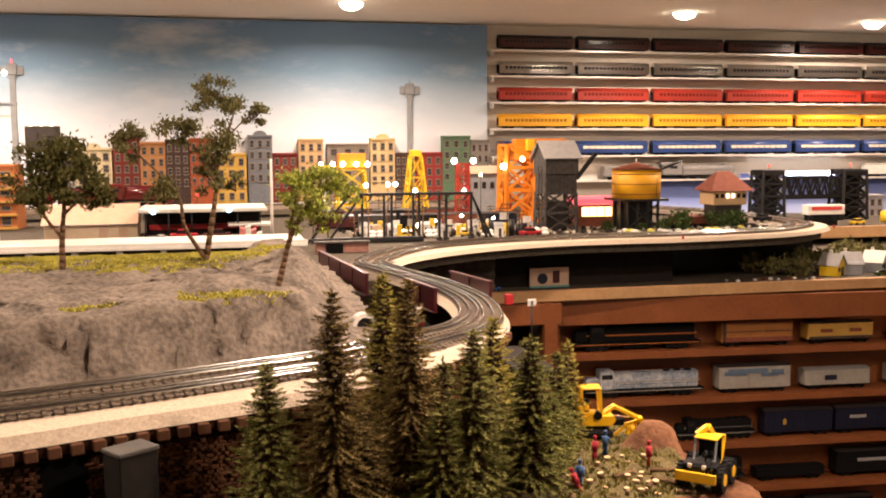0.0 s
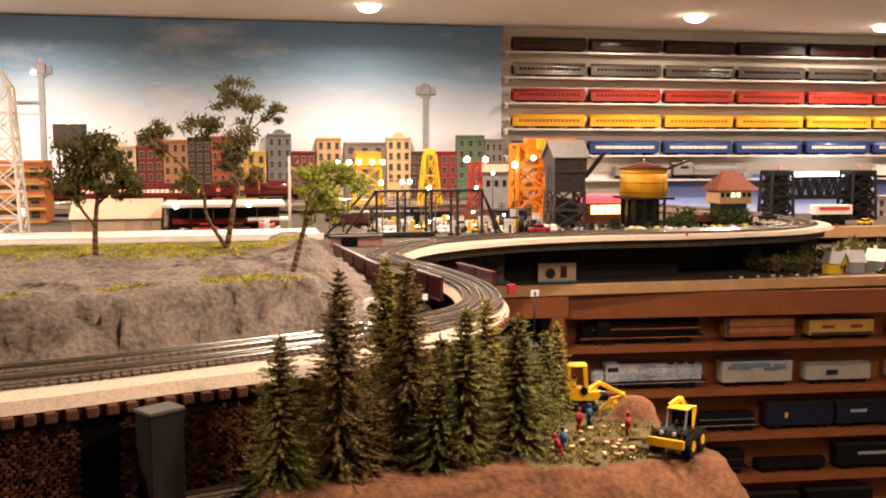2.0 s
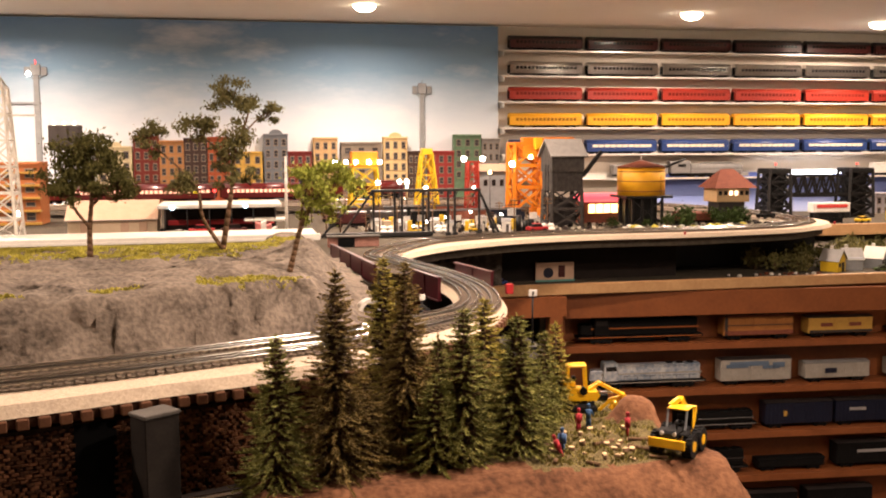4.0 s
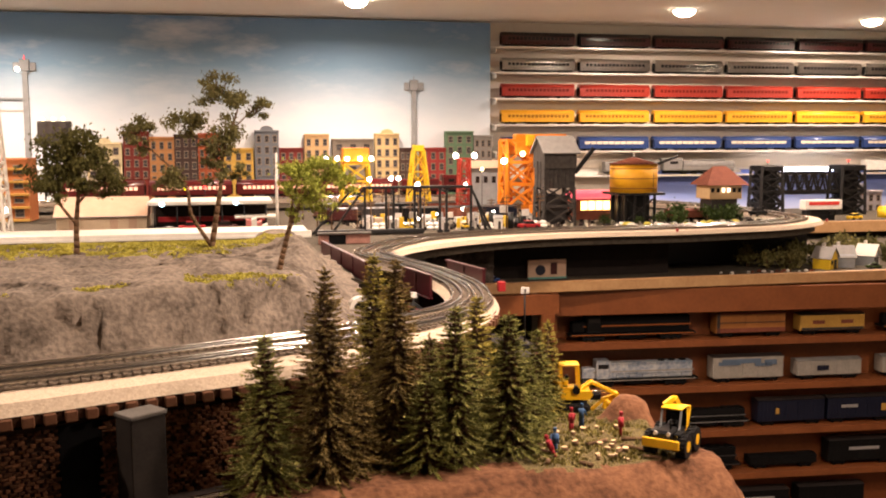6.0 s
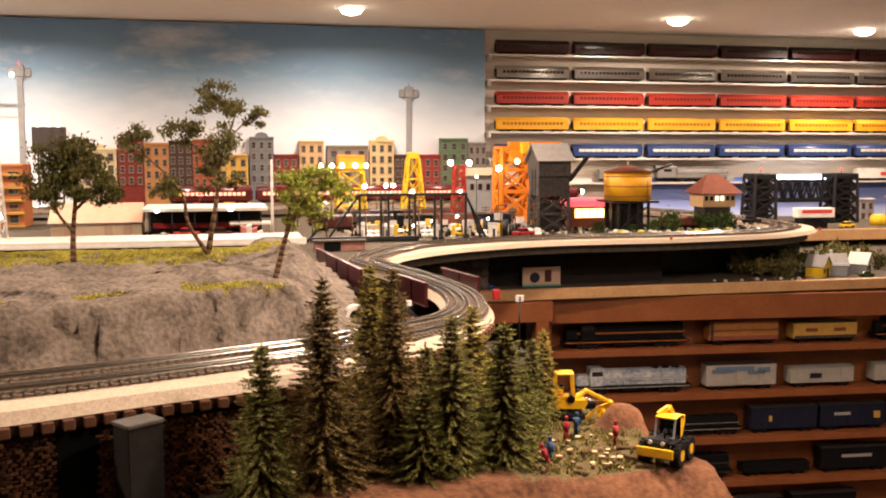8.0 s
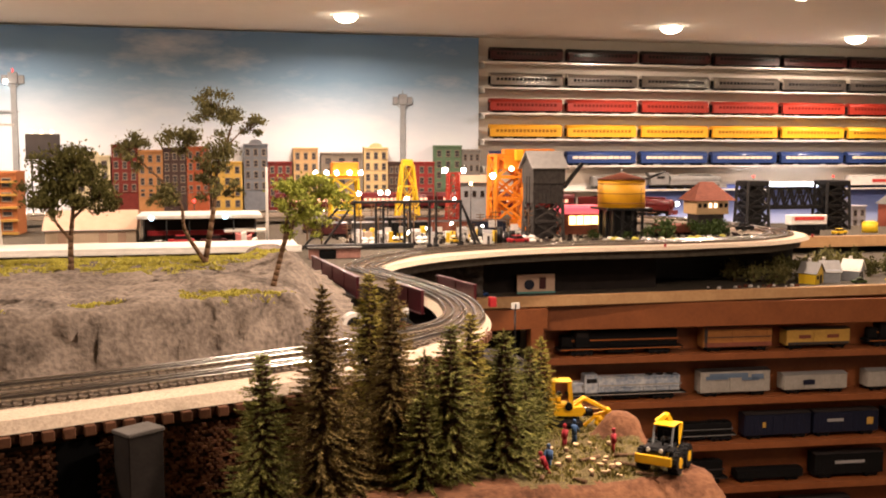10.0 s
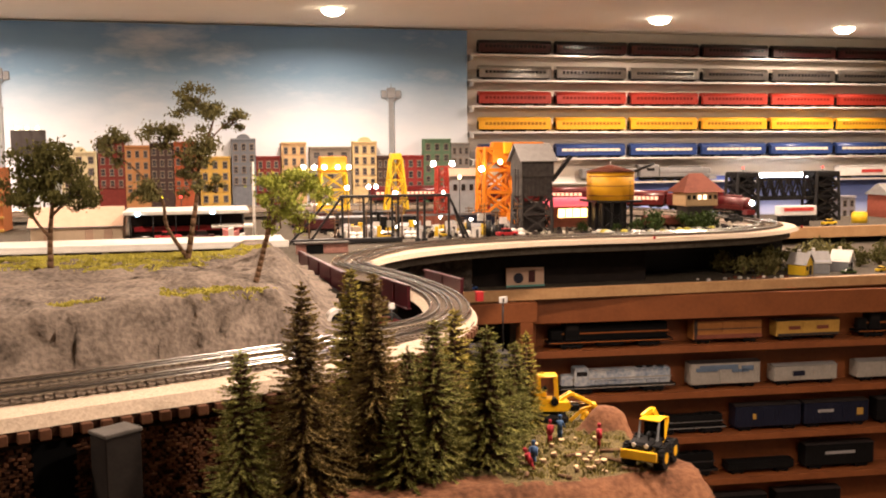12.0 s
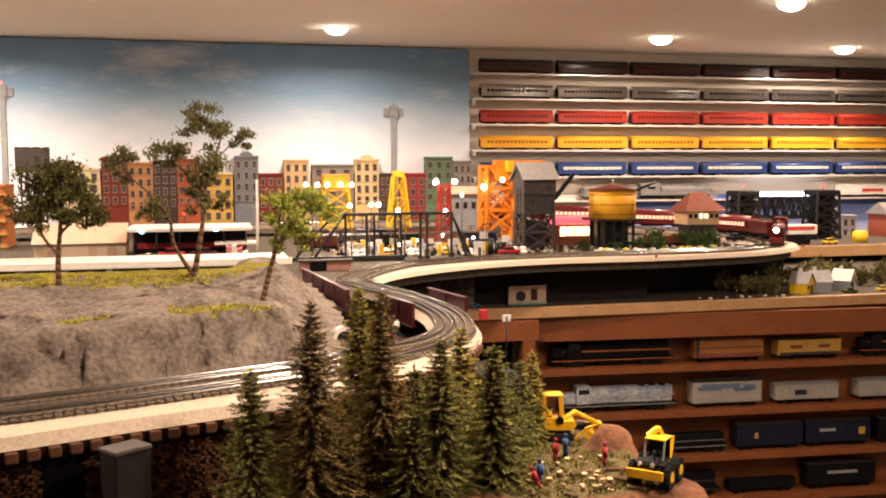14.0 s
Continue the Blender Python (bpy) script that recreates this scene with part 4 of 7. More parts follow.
def spruce(x, y, ztop, r, mat_name, seed, label):
    """A wired trunk with drooping bristly branches in uneven whorls."""
    rng = random.Random(seed)
    z0 = mound_z(x, y) - 0.004
    h = ztop - z0
    t = thing("spruce_tree", label, "spruce tree", "spruce grove on the mound", pose(x, y, z0))
    put("trunk", Geo().cyl((0, 0, 0), (0, 0, h * 0.985), 0.0042, 0.0008, seg=7), "bark", t)
    vs, fs, inner = [], [], []

    def needle(p, d, w, L, near_trunk=False):
        side = d.cross(Vector((rng.gauss(0, 1), rng.gauss(0, 1), rng.gauss(0, 1))))
        side = side.normalized() * w if side.length > 1e-6 else Vector((w, 0, 0))
        q = len(vs)
        vs.extend((p - side, p + side, p + d * L))
        fs.append((q, q + 1, q + 2))
        inner.append(near_trunk)
    z = h * 0.02
    while z < h * 0.985:
        f = z / h
        thick = 0.55 + 0.45 * rng.random()
        reach = (1.32 * r * (1 - f) ** 0.78 + 0.0045) * (0.70 + 0.42 * thick)
        n_br = int(12 + 7 * (1 - f))
        a0 = rng.random() * 6.28
        for b in range(n_br):
            a = a0 + b * 2 * math.pi / n_br + rng.uniform(-0.25, 0.25)
            L = reach * rng.uniform(0.60, 1.12)
            if rng.random() < 0.07:
                L *= 0.4
            rise = 0.55 * f - 0.22 + rng.uniform(-0.10, 0.10)
            out = Vector((math.cos(a), math.sin(a), 0))
            lat = Vector((-out.y, out.x, 0))
            zb = z + rng.uniform(-0.002, 0.002)
            n = max(3, int(L / 0.0030))
            for i in range(n):
                u = (i + 0.5) / n
                p = out * (L * u) + Vector((0, 0, zb + L * u * rise - 0.22 * L * u * u + 0.16 * L * u ** 4))
                sub = 0.0068 * (1.05 - 0.55 * u) * (0.6 + 0.4 * min(1, L / 0.02))
                # needles near the trunk: brown, and darkened to stand in for crown shade
                near_trunk = u < 0.42
                for s in (-1, 1):
                    d = (out * 0.75 + lat * s * rng.uniform(0.5, 1.0) + Vector((0, 0, rng.uniform(-0.45, 0.15)))).normalized()
                    needle(p, d, 0.00135, sub * rng.uniform(0.75, 1.3), near_trunk)
                for s in (-1, 1):
                    d = (out * 0.8 + lat * rng.uniform(-0.6, 0.6) + Vector((0, 0, s * rng.uniform(0.1, 0.7)))).normalized()
                    needle(p, d, 0.00135, sub * rng.uniform(0.6, 1.0), near_trunk)
            needle(p, (out + Vector((0, 0, 0.25))).normalized(), 0.0010, 0.006)
        z += 0.0050 + 0.0030 * rng.random()
    for _ in range(14):
        needle(Vector((0, 0, h * rng.uniform(0.95, 1.0))), Vector((rng.gauss(0, 0.4), rng.gauss(0, 0.4), 1)).normalized(), 0.0009, 0.007)
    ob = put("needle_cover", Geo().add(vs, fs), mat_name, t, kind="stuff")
    ob.data.materials.append(M["spruce_shade_brown"])
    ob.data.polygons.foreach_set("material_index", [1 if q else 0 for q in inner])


def build_spruces():
    a, b, c = "dark green model spruce tree with drooping needles", "yellowish green model spruce tree", "brownish green tall model spruce tree"
    S = [(-1.522, 0.56, 1.498, 0.040, "spruce", a), (-1.449, 0.58, 1.572, 0.046, "spruce_brown", c), (-1.374, 0.69, 1.573, 0.046, "spruce_yellow", b), (-1.355, 0.63, 1.574, 0.046, "spruce_brown", c),
         (-1.298, 0.70, 1.462, 0.034, "spruce", a), (-1.285, 0.60, 1.515, 0.046, "spruce", a), (-1.227, 0.72, 1.507, 0.042, "spruce_yellow", b), (-1.209, 0.62, 1.502, 0.044, "spruce", a),
         (-1.099, 0.79, 1.456, 0.023, "spruce_yellow", b), (-1.130, 0.75, 1.450, 0.028, "spruce", a), (-1.412, 0.60, 1.43, 0.042, "spruce_brown", c), (-1.325, 0.585, 1.43, 0.042, "spruce", a), (-1.168, 0.66, 1.42, 0.03, "spruce", a), (-1.25, 0.66, 1.45, 0.04, "spruce_brown", c)]
    for i, (x, y, z, r, m, l) in enumerate(S):
        spruce(x, y, z, r, m, i + 11, l)


build_spruces()


def leafy_tree(label, base, limbs, clumps, leaf, seed, size=0.0042, group="broadleaf trees on the hill", lump=1.0):
    """limbs: lists of (x, y, z, r) from the base; clumps: (x, y, z, rx, rz, leaves)."""
    rng = random.Random(seed)
    t = thing("tree", label, "tree", group, pose(*base))
    g = Geo()
    for limb in limbs:
        pts = smooth_line([p[:3] for p in limb], 4)
        rs = np.interp(np.linspace(0, len(limb) - 1, len(pts)), range(len(limb)), [p[3] for p in limb])
        for p, q, r0, r1 in zip(pts, pts[1:], rs, rs[1:]):
            g.cyl(p, q, r0, r1, seg=7)
    put("trunk", g, "bark", t)
    vs, fs = [], []
    tw = Geo()
    for cx, cy, cz, rx, rz, n in clumps:
        subs = [Vector((max(-1, min(1, rng.gauss(0, 0.55))) * rx, max(-1, min(1, rng.gauss(0, 0.5))) * rx, max(-1, min(1, rng.gauss(0, 0.6))) * rz)) for _ in range(max(6, n // 40))]
        for s_ in subs:
            tw.cyl((cx, cy, cz - rz * 0.6), (cx + s_.x, cy + s_.y, cz + s_.z), 0.0009, 0.0004, seg=4)
        for _ in range(int(n * 3.6)):
            s_ = rng.choice(subs)
            rr = 0.30 * rx * lump
            c = Vector((cx, cy, cz)) + s_ + Vector((rng.gauss(0, rr), rng.gauss(0, rr), rng.gauss(0, rr * 0.62)))
            q = Euler((rng.random() * 3, rng.random() * 3, rng.random() * 6)).to_quaternion()
            k = size * (0.4 + 0.75 * rng.random())
            b = len(vs)
            vs += [c + q @ Vector(v) for v in ((-k, 0, 0), (0, -k * 0.55, k * 0.15), (k, 0, 0), (0, k * 0.55, k * 0.15))]
            fs.append((b, b + 1, b + 2, b + 3))
    put("twig", tw, "bark", t, kind="stuff")
    put("crown", Geo().add(vs, fs), leaf, t, kind="stuff")


def build_leafy():
    z = hill_z(-1.82, 1.22)
    leafy_tree("round crowned dark green model tree on the hilltop", (-1.82, 1.22, z - 0.002),
               [[(0, 0, 0, 0.0055), (0.001, 0, 0.05, 0.0045), (0.006, 0, 0.10, 0.0035), (0.012, 0, 0.16, 0.002)], [(0, 0, 0.055, 0.003), (-0.022, 0, 0.085, 0.0025), (-0.035, 0, 0.12, 0.002), (-0.045, 0, 0.16, 0.0012)], [(0.004, 0, 0.09, 0.003), (0.03, 0, 0.115, 0.002), (0.055, 0, 0.13, 0.001)], [(0.008, 0, 0.11, 0.002), (-0.012, 0.01, 0.15, 0.0015), (-0.02, 0.01, 0.19, 0.001)]],
               [(-0.045, 0, 0.15, 0.03, 0.03, 420), (-0.03, 0, 0.188, 0.032, 0.022, 420), (0.012, 0, 0.175, 0.034, 0.032, 520), (0.04, 0, 0.15, 0.03, 0.028, 360), (0.062, 0, 0.122, 0.02, 0.015, 140), (-0.04, 0, 0.115, 0.024, 0.015, 160), (0.0, 0, 0.14, 0.03, 0.02, 240), (0.025, 0, 0.117, 0.02, 0.012, 110)], "leaf_dark", 3)
    z = hill_z(-1.594, 1.35)
    leafy_tree("tall sparse olive green model tree with forked trunk", (-1.594, 1.35, z - 0.002),
               [[(0, 0, 0, 0.006), (0.012, 0, 0.07, 0.005), (0.022, 0, 0.13, 0.004), (0.028, 0, 0.19, 0.003), (0.05, 0, 0.25, 0.002), (0.062, 0, 0.29, 0.001)],
                [(0, 0, 0.01, 0.0045), (-0.035, 0, 0.07, 0.0035), (-0.042, 0, 0.12, 0.003), (-0.075, 0, 0.165, 0.002), (-0.115, 0, 0.205, 0.0015), (-0.13, 0, 0.24, 0.0008)],
                [(0.025, 0, 0.16, 0.003), (0.0, 0, 0.20, 0.002), (-0.03, 0, 0.225, 0.001)], [(0.045, 0, 0.23, 0.002), (0.08, 0, 0.265, 0.001), (0.11, 0, 0.28, 0.0006)]],
               [(0.022, 0, 0.308, 0.032, 0.024, 380), (0.055, 0, 0.292, 0.030, 0.018, 260), (0.090, 0, 0.272, 0.022, 0.014, 190), (-0.034, 0, 0.235, 0.034, 0.028, 400), (0.028, 0, 0.232, 0.034, 0.038, 520), (0.012, 0, 0.160, 0.024, 0.028, 230), (-0.137, 0, 0.236, 0.028, 0.024, 300), (-0.115, 0, 0.20, 0.016, 0.014, 60), (-0.072, 0, 0.142, 0.032, 0.022, 330), (-0.10, 0, 0.13, 0.014, 0.010, 60), (0.057, 0, 0.145, 0.016, 0.022, 120), (0.0, 0, 0.195, 0.02, 0.015, 120)], "leaf_olive", 5, size=0.0038, lump=0.85)
    z = hill_z(-1.478, 1.09)
    leafy_tree("leaning light green model tree at the cliff edge", (-1.478, 1.09, z - 0.002),
               [[(0, 0, 0.000, 0.0052), (0.01, 0, 0.039, 0.0045), (0.022, 0, 0.081, 0.004), (0.045, 0, 0.124, 0.003), (0.075, 0, 0.150, 0.002), (0.1, 0, 0.156, 0.001)], [(0.018, 0, 0.065, 0.003), (0.025, 0, 0.117, 0.002), (0.04, 0, 0.169, 0.001)], [(0.05, 0, 0.127, 0.0022), (0.07, 0, 0.111, 0.0015), (0.085, 0, 0.091, 0.001)]],
               [(0.045, 0, 0.169, 0.03, 0.018, 420), (0.085, 0, 0.163, 0.026, 0.018, 320), (0.115, 0, 0.150, 0.016, 0.015, 110), (0.02, 0, 0.150, 0.018, 0.018, 170), (0.06, 0, 0.124, 0.03, 0.018, 230), (0.03, 0, 0.098, 0.014, 0.018, 80), (0.08, 0, 0.104, 0.016, 0.015, 80)], "leaf_light", 7, size=0.0036)


build_leafy()


# ---- city flats along the mural ----
def city_building(label, x0, x1, ztop, col, col2, top="flat", cols=3, rows=4, y=4.95, depth=0.05, zbot=1.392):
    key = "facade_" + label.split()[0] + str(int((x0 + 5) * 100))
    defmat(key, col, col2, rough=0.85, scale=60, bump=0.1)
    w, zs = x1 - x0, ztop - zbot
    t = thing("city_building", label, "model building", "city skyline")
    xc = (x0 + x1) / 2
    put("wall", Geo().box((xc, y + depth / 2 - 0.004, zbot + zs / 2), (w, depth, zs)), key, t)
    put("cornice", Geo().bbox((xc, y - 0.006, ztop - 0.006), (w + 0.004, 0.014, 0.012), 0.002).box((xc, y - 0.005, ztop - 0.017), (w, 0.008, 0.004)), key, t)
    if top == "arch":
        put("gable", Geo().prism([(xc + 0.036 * math.cos(a), ztop + 0.024 * math.sin(a)) for a in np.linspace(0, math.pi, 9)], 1, y - 0.008, y + 0.012), key, t)
    put("belt_course", Geo().box((xc, y - 0.005, ztop - zs * 0.62), (w, 0.006, 0.006)), key, t)
    ww, wh = w / cols * 0.42, 0.033
    frame_me = Geo()
    frame_me.box((0, -0.0008, wh / 2 + 0.002), (ww + 0.006, 0.006, 0.005)).box((0, -0.0015, -wh / 2 - 0.002), (ww + 0.008, 0.008, 0.004))
    frame_me.box((-ww / 2 - 0.0012, 0, 0), (0.0024, 0.003, wh)).box((ww / 2 + 0.0012, 0, 0), (0.0024, 0.003, wh)).box((0, 0, 0), (ww, 0.003, 0.0018))
    fm = frame_me.mesh("window")
    fm.materials.append(M["trim_pale"])
    pm = Geo().box((0, 0.001, 0), (ww, 0.003, wh)).mesh("pane")
    pm.materials.append(M["pane_dark"])
    for r in range(rows):
        for c in range(cols):
            wd = put("window", fm, None, t)
            wd.location = (x0 + w * (c + 0.5) / cols, y - 0.005, ztop - 0.048 - r * 0.062)
            put("pane", pm, None, wd)
    return t


def build_city():
    defmat("trim_pale", (0.27, 0.22, 0.17), rough=0.7, scale=40)
    defmat("pane_dark", (0.055, 0.05, 0.055), (0.03, 0.028, 0.03), rough=0.2, scale=20, rand=0.6)
    B = [("cream painted narrow city building", -2.30, -2.12, 1.735, (0.62, 0.53, 0.33), None, "arch"),
         ("dark red brick city building with white windows", -2.112, -1.978, 1.793, (0.17, 0.035, 0.028), None, "flat"),
         ("orange tan brick city building", -1.976, -1.848, 1.765, (0.45, 0.22, 0.09), None, "flat"),
         ("dark brown city building", -1.846, -1.722, 1.778, (0.07, 0.045, 0.04), None, "flat"),
         ("orange red brick city building", -1.720, -1.602, 1.784, (0.38, 0.10, 0.045), None, "flat"),
         ("golden yellow city building", -1.585, -1.424, 1.702, (0.60, 0.38, 0.09), None, "flat"),
         ("blue grey city building with an arched gable", -1.414, -1.283, 1.800, (0.17, 0.18, 0.20), None, "arch"),
         ("maroon brick city building", -1.281, -1.150, 1.702, (0.20, 0.04, 0.035), None, "flat"),
         ("tan stone city building with a bold cornice", -1.140, -1.004, 1.779, (0.58, 0.38, 0.19), None, "flat"),
         ("grey brown blank city building", -0.985, -0.752, 1.752, (0.24, 0.20, 0.16), None, "flat"),
         ("cream stone city building with an arched gable", -0.742, -0.604, 1.782, (0.66, 0.49, 0.25), None, "arch"),
         ("dark brown low city building", -0.600, -0.502, 1.700, (0.09, 0.055, 0.045), None, "flat"),
         ("red brick low city building", -0.480, -0.331, 1.700, (0.32, 0.05, 0.045), None, "flat"),
         ("green painted city building", -0.329, -0.168, 1.794, (0.13, 0.21, 0.13), None, "flat"),
         ("grey stone city building", -0.163, -0.055, 1.771, (0.27, 0.25, 0.23), None, "flat")]
    for b in B:
        city_building(*b[:6], top=b[6])
    # tenement with cornices on every floor
    city_building("orange brick tenement with pale floor bands", -2.64, -2.40, 1.665, (0.42, 0.16, 0.06), (0.34, 0.12, 0.05), "flat", cols=3, rows=5, y=3.9, depth=0.2)
    bands = thing("tenement_balcony", "tan balcony bands across the tenement front", "balcony")
    for k in range(5):
        put("balcony", Geo().bbox((-2.52, 3.885, 1.62 - k * 0.055), (0.25, 0.03, 0.010), 0.001), "pale_yellow", bands)


build_city()


# ---- models on the upper deck ----
DECK = 1.392
defmat("shed_roof", (0.52, 0.36, 0.26), (0.46, 0.31, 0.22), rough=0.8, scale=30)
defmat("shed_wall", (0.60, 0.47, 0.33), (0.52, 0.40, 0.28), rough=0.85, scale=30)
defmat("crane_orange", (0.72, 0.22, 0.012), (0.60, 0.18, 0.01), rough=0.45, scale=30)
defmat("crane_yellow", (0.75, 0.50, 0.02), (0.62, 0.40, 0.015), rough=0.45, scale=30)
defmat("weathered_grey", (0.085, 0.075, 0.068), (0.04, 0.036, 0.033), rough=0.85, scale=60, bump=0.3)
defmat("pale_roof", (0.27, 0.255, 0.24), (0.21, 0.20, 0.19), rough=0.7, scale=50)
defmat("tank_yellow", (0.72, 0.37, 0.014), (0.64, 0.31, 0.011), rough=0.5, scale=40)
defmat("hut_cream", (0.56, 0.40, 0.22), (0.48, 0.33, 0.18), rough=0.7, scale=30)
defmat("roof_pink_glow", (0.75, 0.12, 0.16), rough=0.4, emit=0.9, emit_col=(1.0, 0.12, 0.16))
defmat("diner_glow", (1.0, 0.62, 0.22), emit=4.5)
defmat("lattice_white", (0.62, 0.58, 0.52), rough=0.5, scale=40)
defmat("tower_grey", (0.30, 0.31, 0.32), (0.23, 0.24, 0.25), rough=0.6, scale=40)
defmat("toy_red", (0.38, 0.022, 0.026), rough=0.35, scale=20)
defmat("toy_blue", (0.04, 0.10, 0.32), rough=0.35, scale=20)
defmat("bush_green", (0.05, 0.075, 0.02), (0.025, 0.04, 0.012), rough=0.85, scale=60, rand=0.5)
defmat("bulb_blue", (0.55, 0.85, 1.0), emit=12)
defmat("signal_red", (1.0, 0.05, 0.04), emit=4)
defmat("signal_yellow", (1.0, 0.75, 0.02), emit=3)


def lattice(g, x0, x1, y0, y1, z0, z1, taper, w, tiers, cross=True):
    """Four raking legs with girts and crossed braces, from z0 to z1."""
    xc, yc = (x0 + x1) / 2, (y0 + y1) / 2

    def at(sx, sy, f):
        k = 1 - taper * f
        return (xc + sx * (x1 - x0) / 2 * k, yc + sy * (y1 - y0) / 2 * k, z0 + (z1 - z0) * f)
    cs = [(-1, -1), (1, -1), (1, 1), (-1, 1)]
    for c in cs:
        g.bar(at(*c, 0), at(*c, 1), w)
    for i in range(tiers):
        f0, f1 = i / tiers, (i + 1) / tiers
        for a, b in zip(cs, cs[1:] + cs[:1]):
            g.bar(at(*a, f1), at(*b, f1), w * 0.8)
            if cross:
                g.bar(at(*a, f0), at(*b, f1), w * 0.6)
                g.bar(at(*b, f0), at(*a, f1), w * 0.6)
    return g


def street_lamp(x, y, z, bulbs=1, glow="bulb", spread=0.0, pole="black_steel", r=0.0075, zb=DECK, label="black model street lamp with a lit white globe"):
    t = thing("street_lamp", label, "street lamp", "lit lamps of the model town")
    put("pole", Geo().cyl((x, y, zb), (x, y, z), 0.002, 0.0015, seg=6).cyl((x, y, zb), (x, y, zb + 0.012), 0.005, 0.003, seg=8), pole, t)
    if bulbs > 1:
        put("crossarm", Geo().bar((x - spread / 2, y, z - 0.003), (x + spread / 2, y, z - 0.003), 0.0025), pole, t)
    for i in range(bulbs):
        bx = x if bulbs == 1 else x - spread / 2 + spread * i / (bulbs - 1)
        put("globe", Geo().ball((bx, y, z + r * 0.7), r, 10, 7), glow, t)


def toy_vehicle(x, y, z, yaw, L, body, label, cab=True, name="model_car"):
    t = thing(name, label, "model vehicle", "", pose(x, y, z, 0, 0, yaw))
    h = L * 0.16
    put("body", Geo().bbox((0, 0, h * 0.5 + L * 0.08), (L, L * 0.4, h), L * 0.03), body, t)
    if cab:
        put("cabin", Geo().prism([(-L * 0.28, h + L * 0.07), (L * 0.24, h + L * 0.07), (L * 0.13, h * 1.9 + L * 0.06), (-L * 0.2, h * 1.9 + L * 0.06)], 1, -L * 0.17, L * 0.17), "window_dark", t)
        put("roof", Geo().bbox((-L * 0.035, 0, h * 1.9 + L * 0.07), (L * 0.34, L * 0.33, L * 0.03), L * 0.008), body, t)
    for i in (-1, 1):
        for j in (-1, 1):
            put("wheel", Geo().cyl((i * L * 0.3, j * L * 0.16, L * 0.085), (i * L * 0.3, j * L * 0.205, L * 0.085), L * 0.085, seg=12), "black", t)
    return t


def bush(x, y, z, r, seed, leaf="bush_green", label="small dark green model bush"):
    rng = random.Random(seed)
    t = thing("bush", label, "bush", "bushes of the model town", pose(x, y, z))
    put("stem", Geo().cyl((0, 0, 0), (0, 0, r), r * 0.12, r * 0.06, seg=5), "bark", t)
    vs, fs = [], []
    lobes = [Vector((rng.uniform(-1, 1) * r * 0.5, rng.uniform(-1, 1) * r * 0.5, r * (0.45 + 0.7 * rng.random()))) for _ in range(6)]
    for _ in range(420):
        c = rng.choice(lobes) + Vector((rng.gauss(0, r * 0.26), rng.gauss(0, r * 0.26), rng.gauss(0, r * 0.24)))
        if c.z < 0:
            continue
        q = Euler((rng.random() * 3, rng.random() * 3, rng.random() * 6)).to_quaternion()
        k = r * 0.11 * (0.6 + rng.random())
        b = len(vs)
        vs += [c + q @ Vector(v) for v in ((-k, 0, 0), (0, -k * 0.6, 0), (k, 0, 0), (0, k * 0.6, 0))]
        fs.append((b, b + 1, b + 2, b + 3))
    put("leaf_cover", Geo().add(vs, fs), leaf, t, kind="stuff")


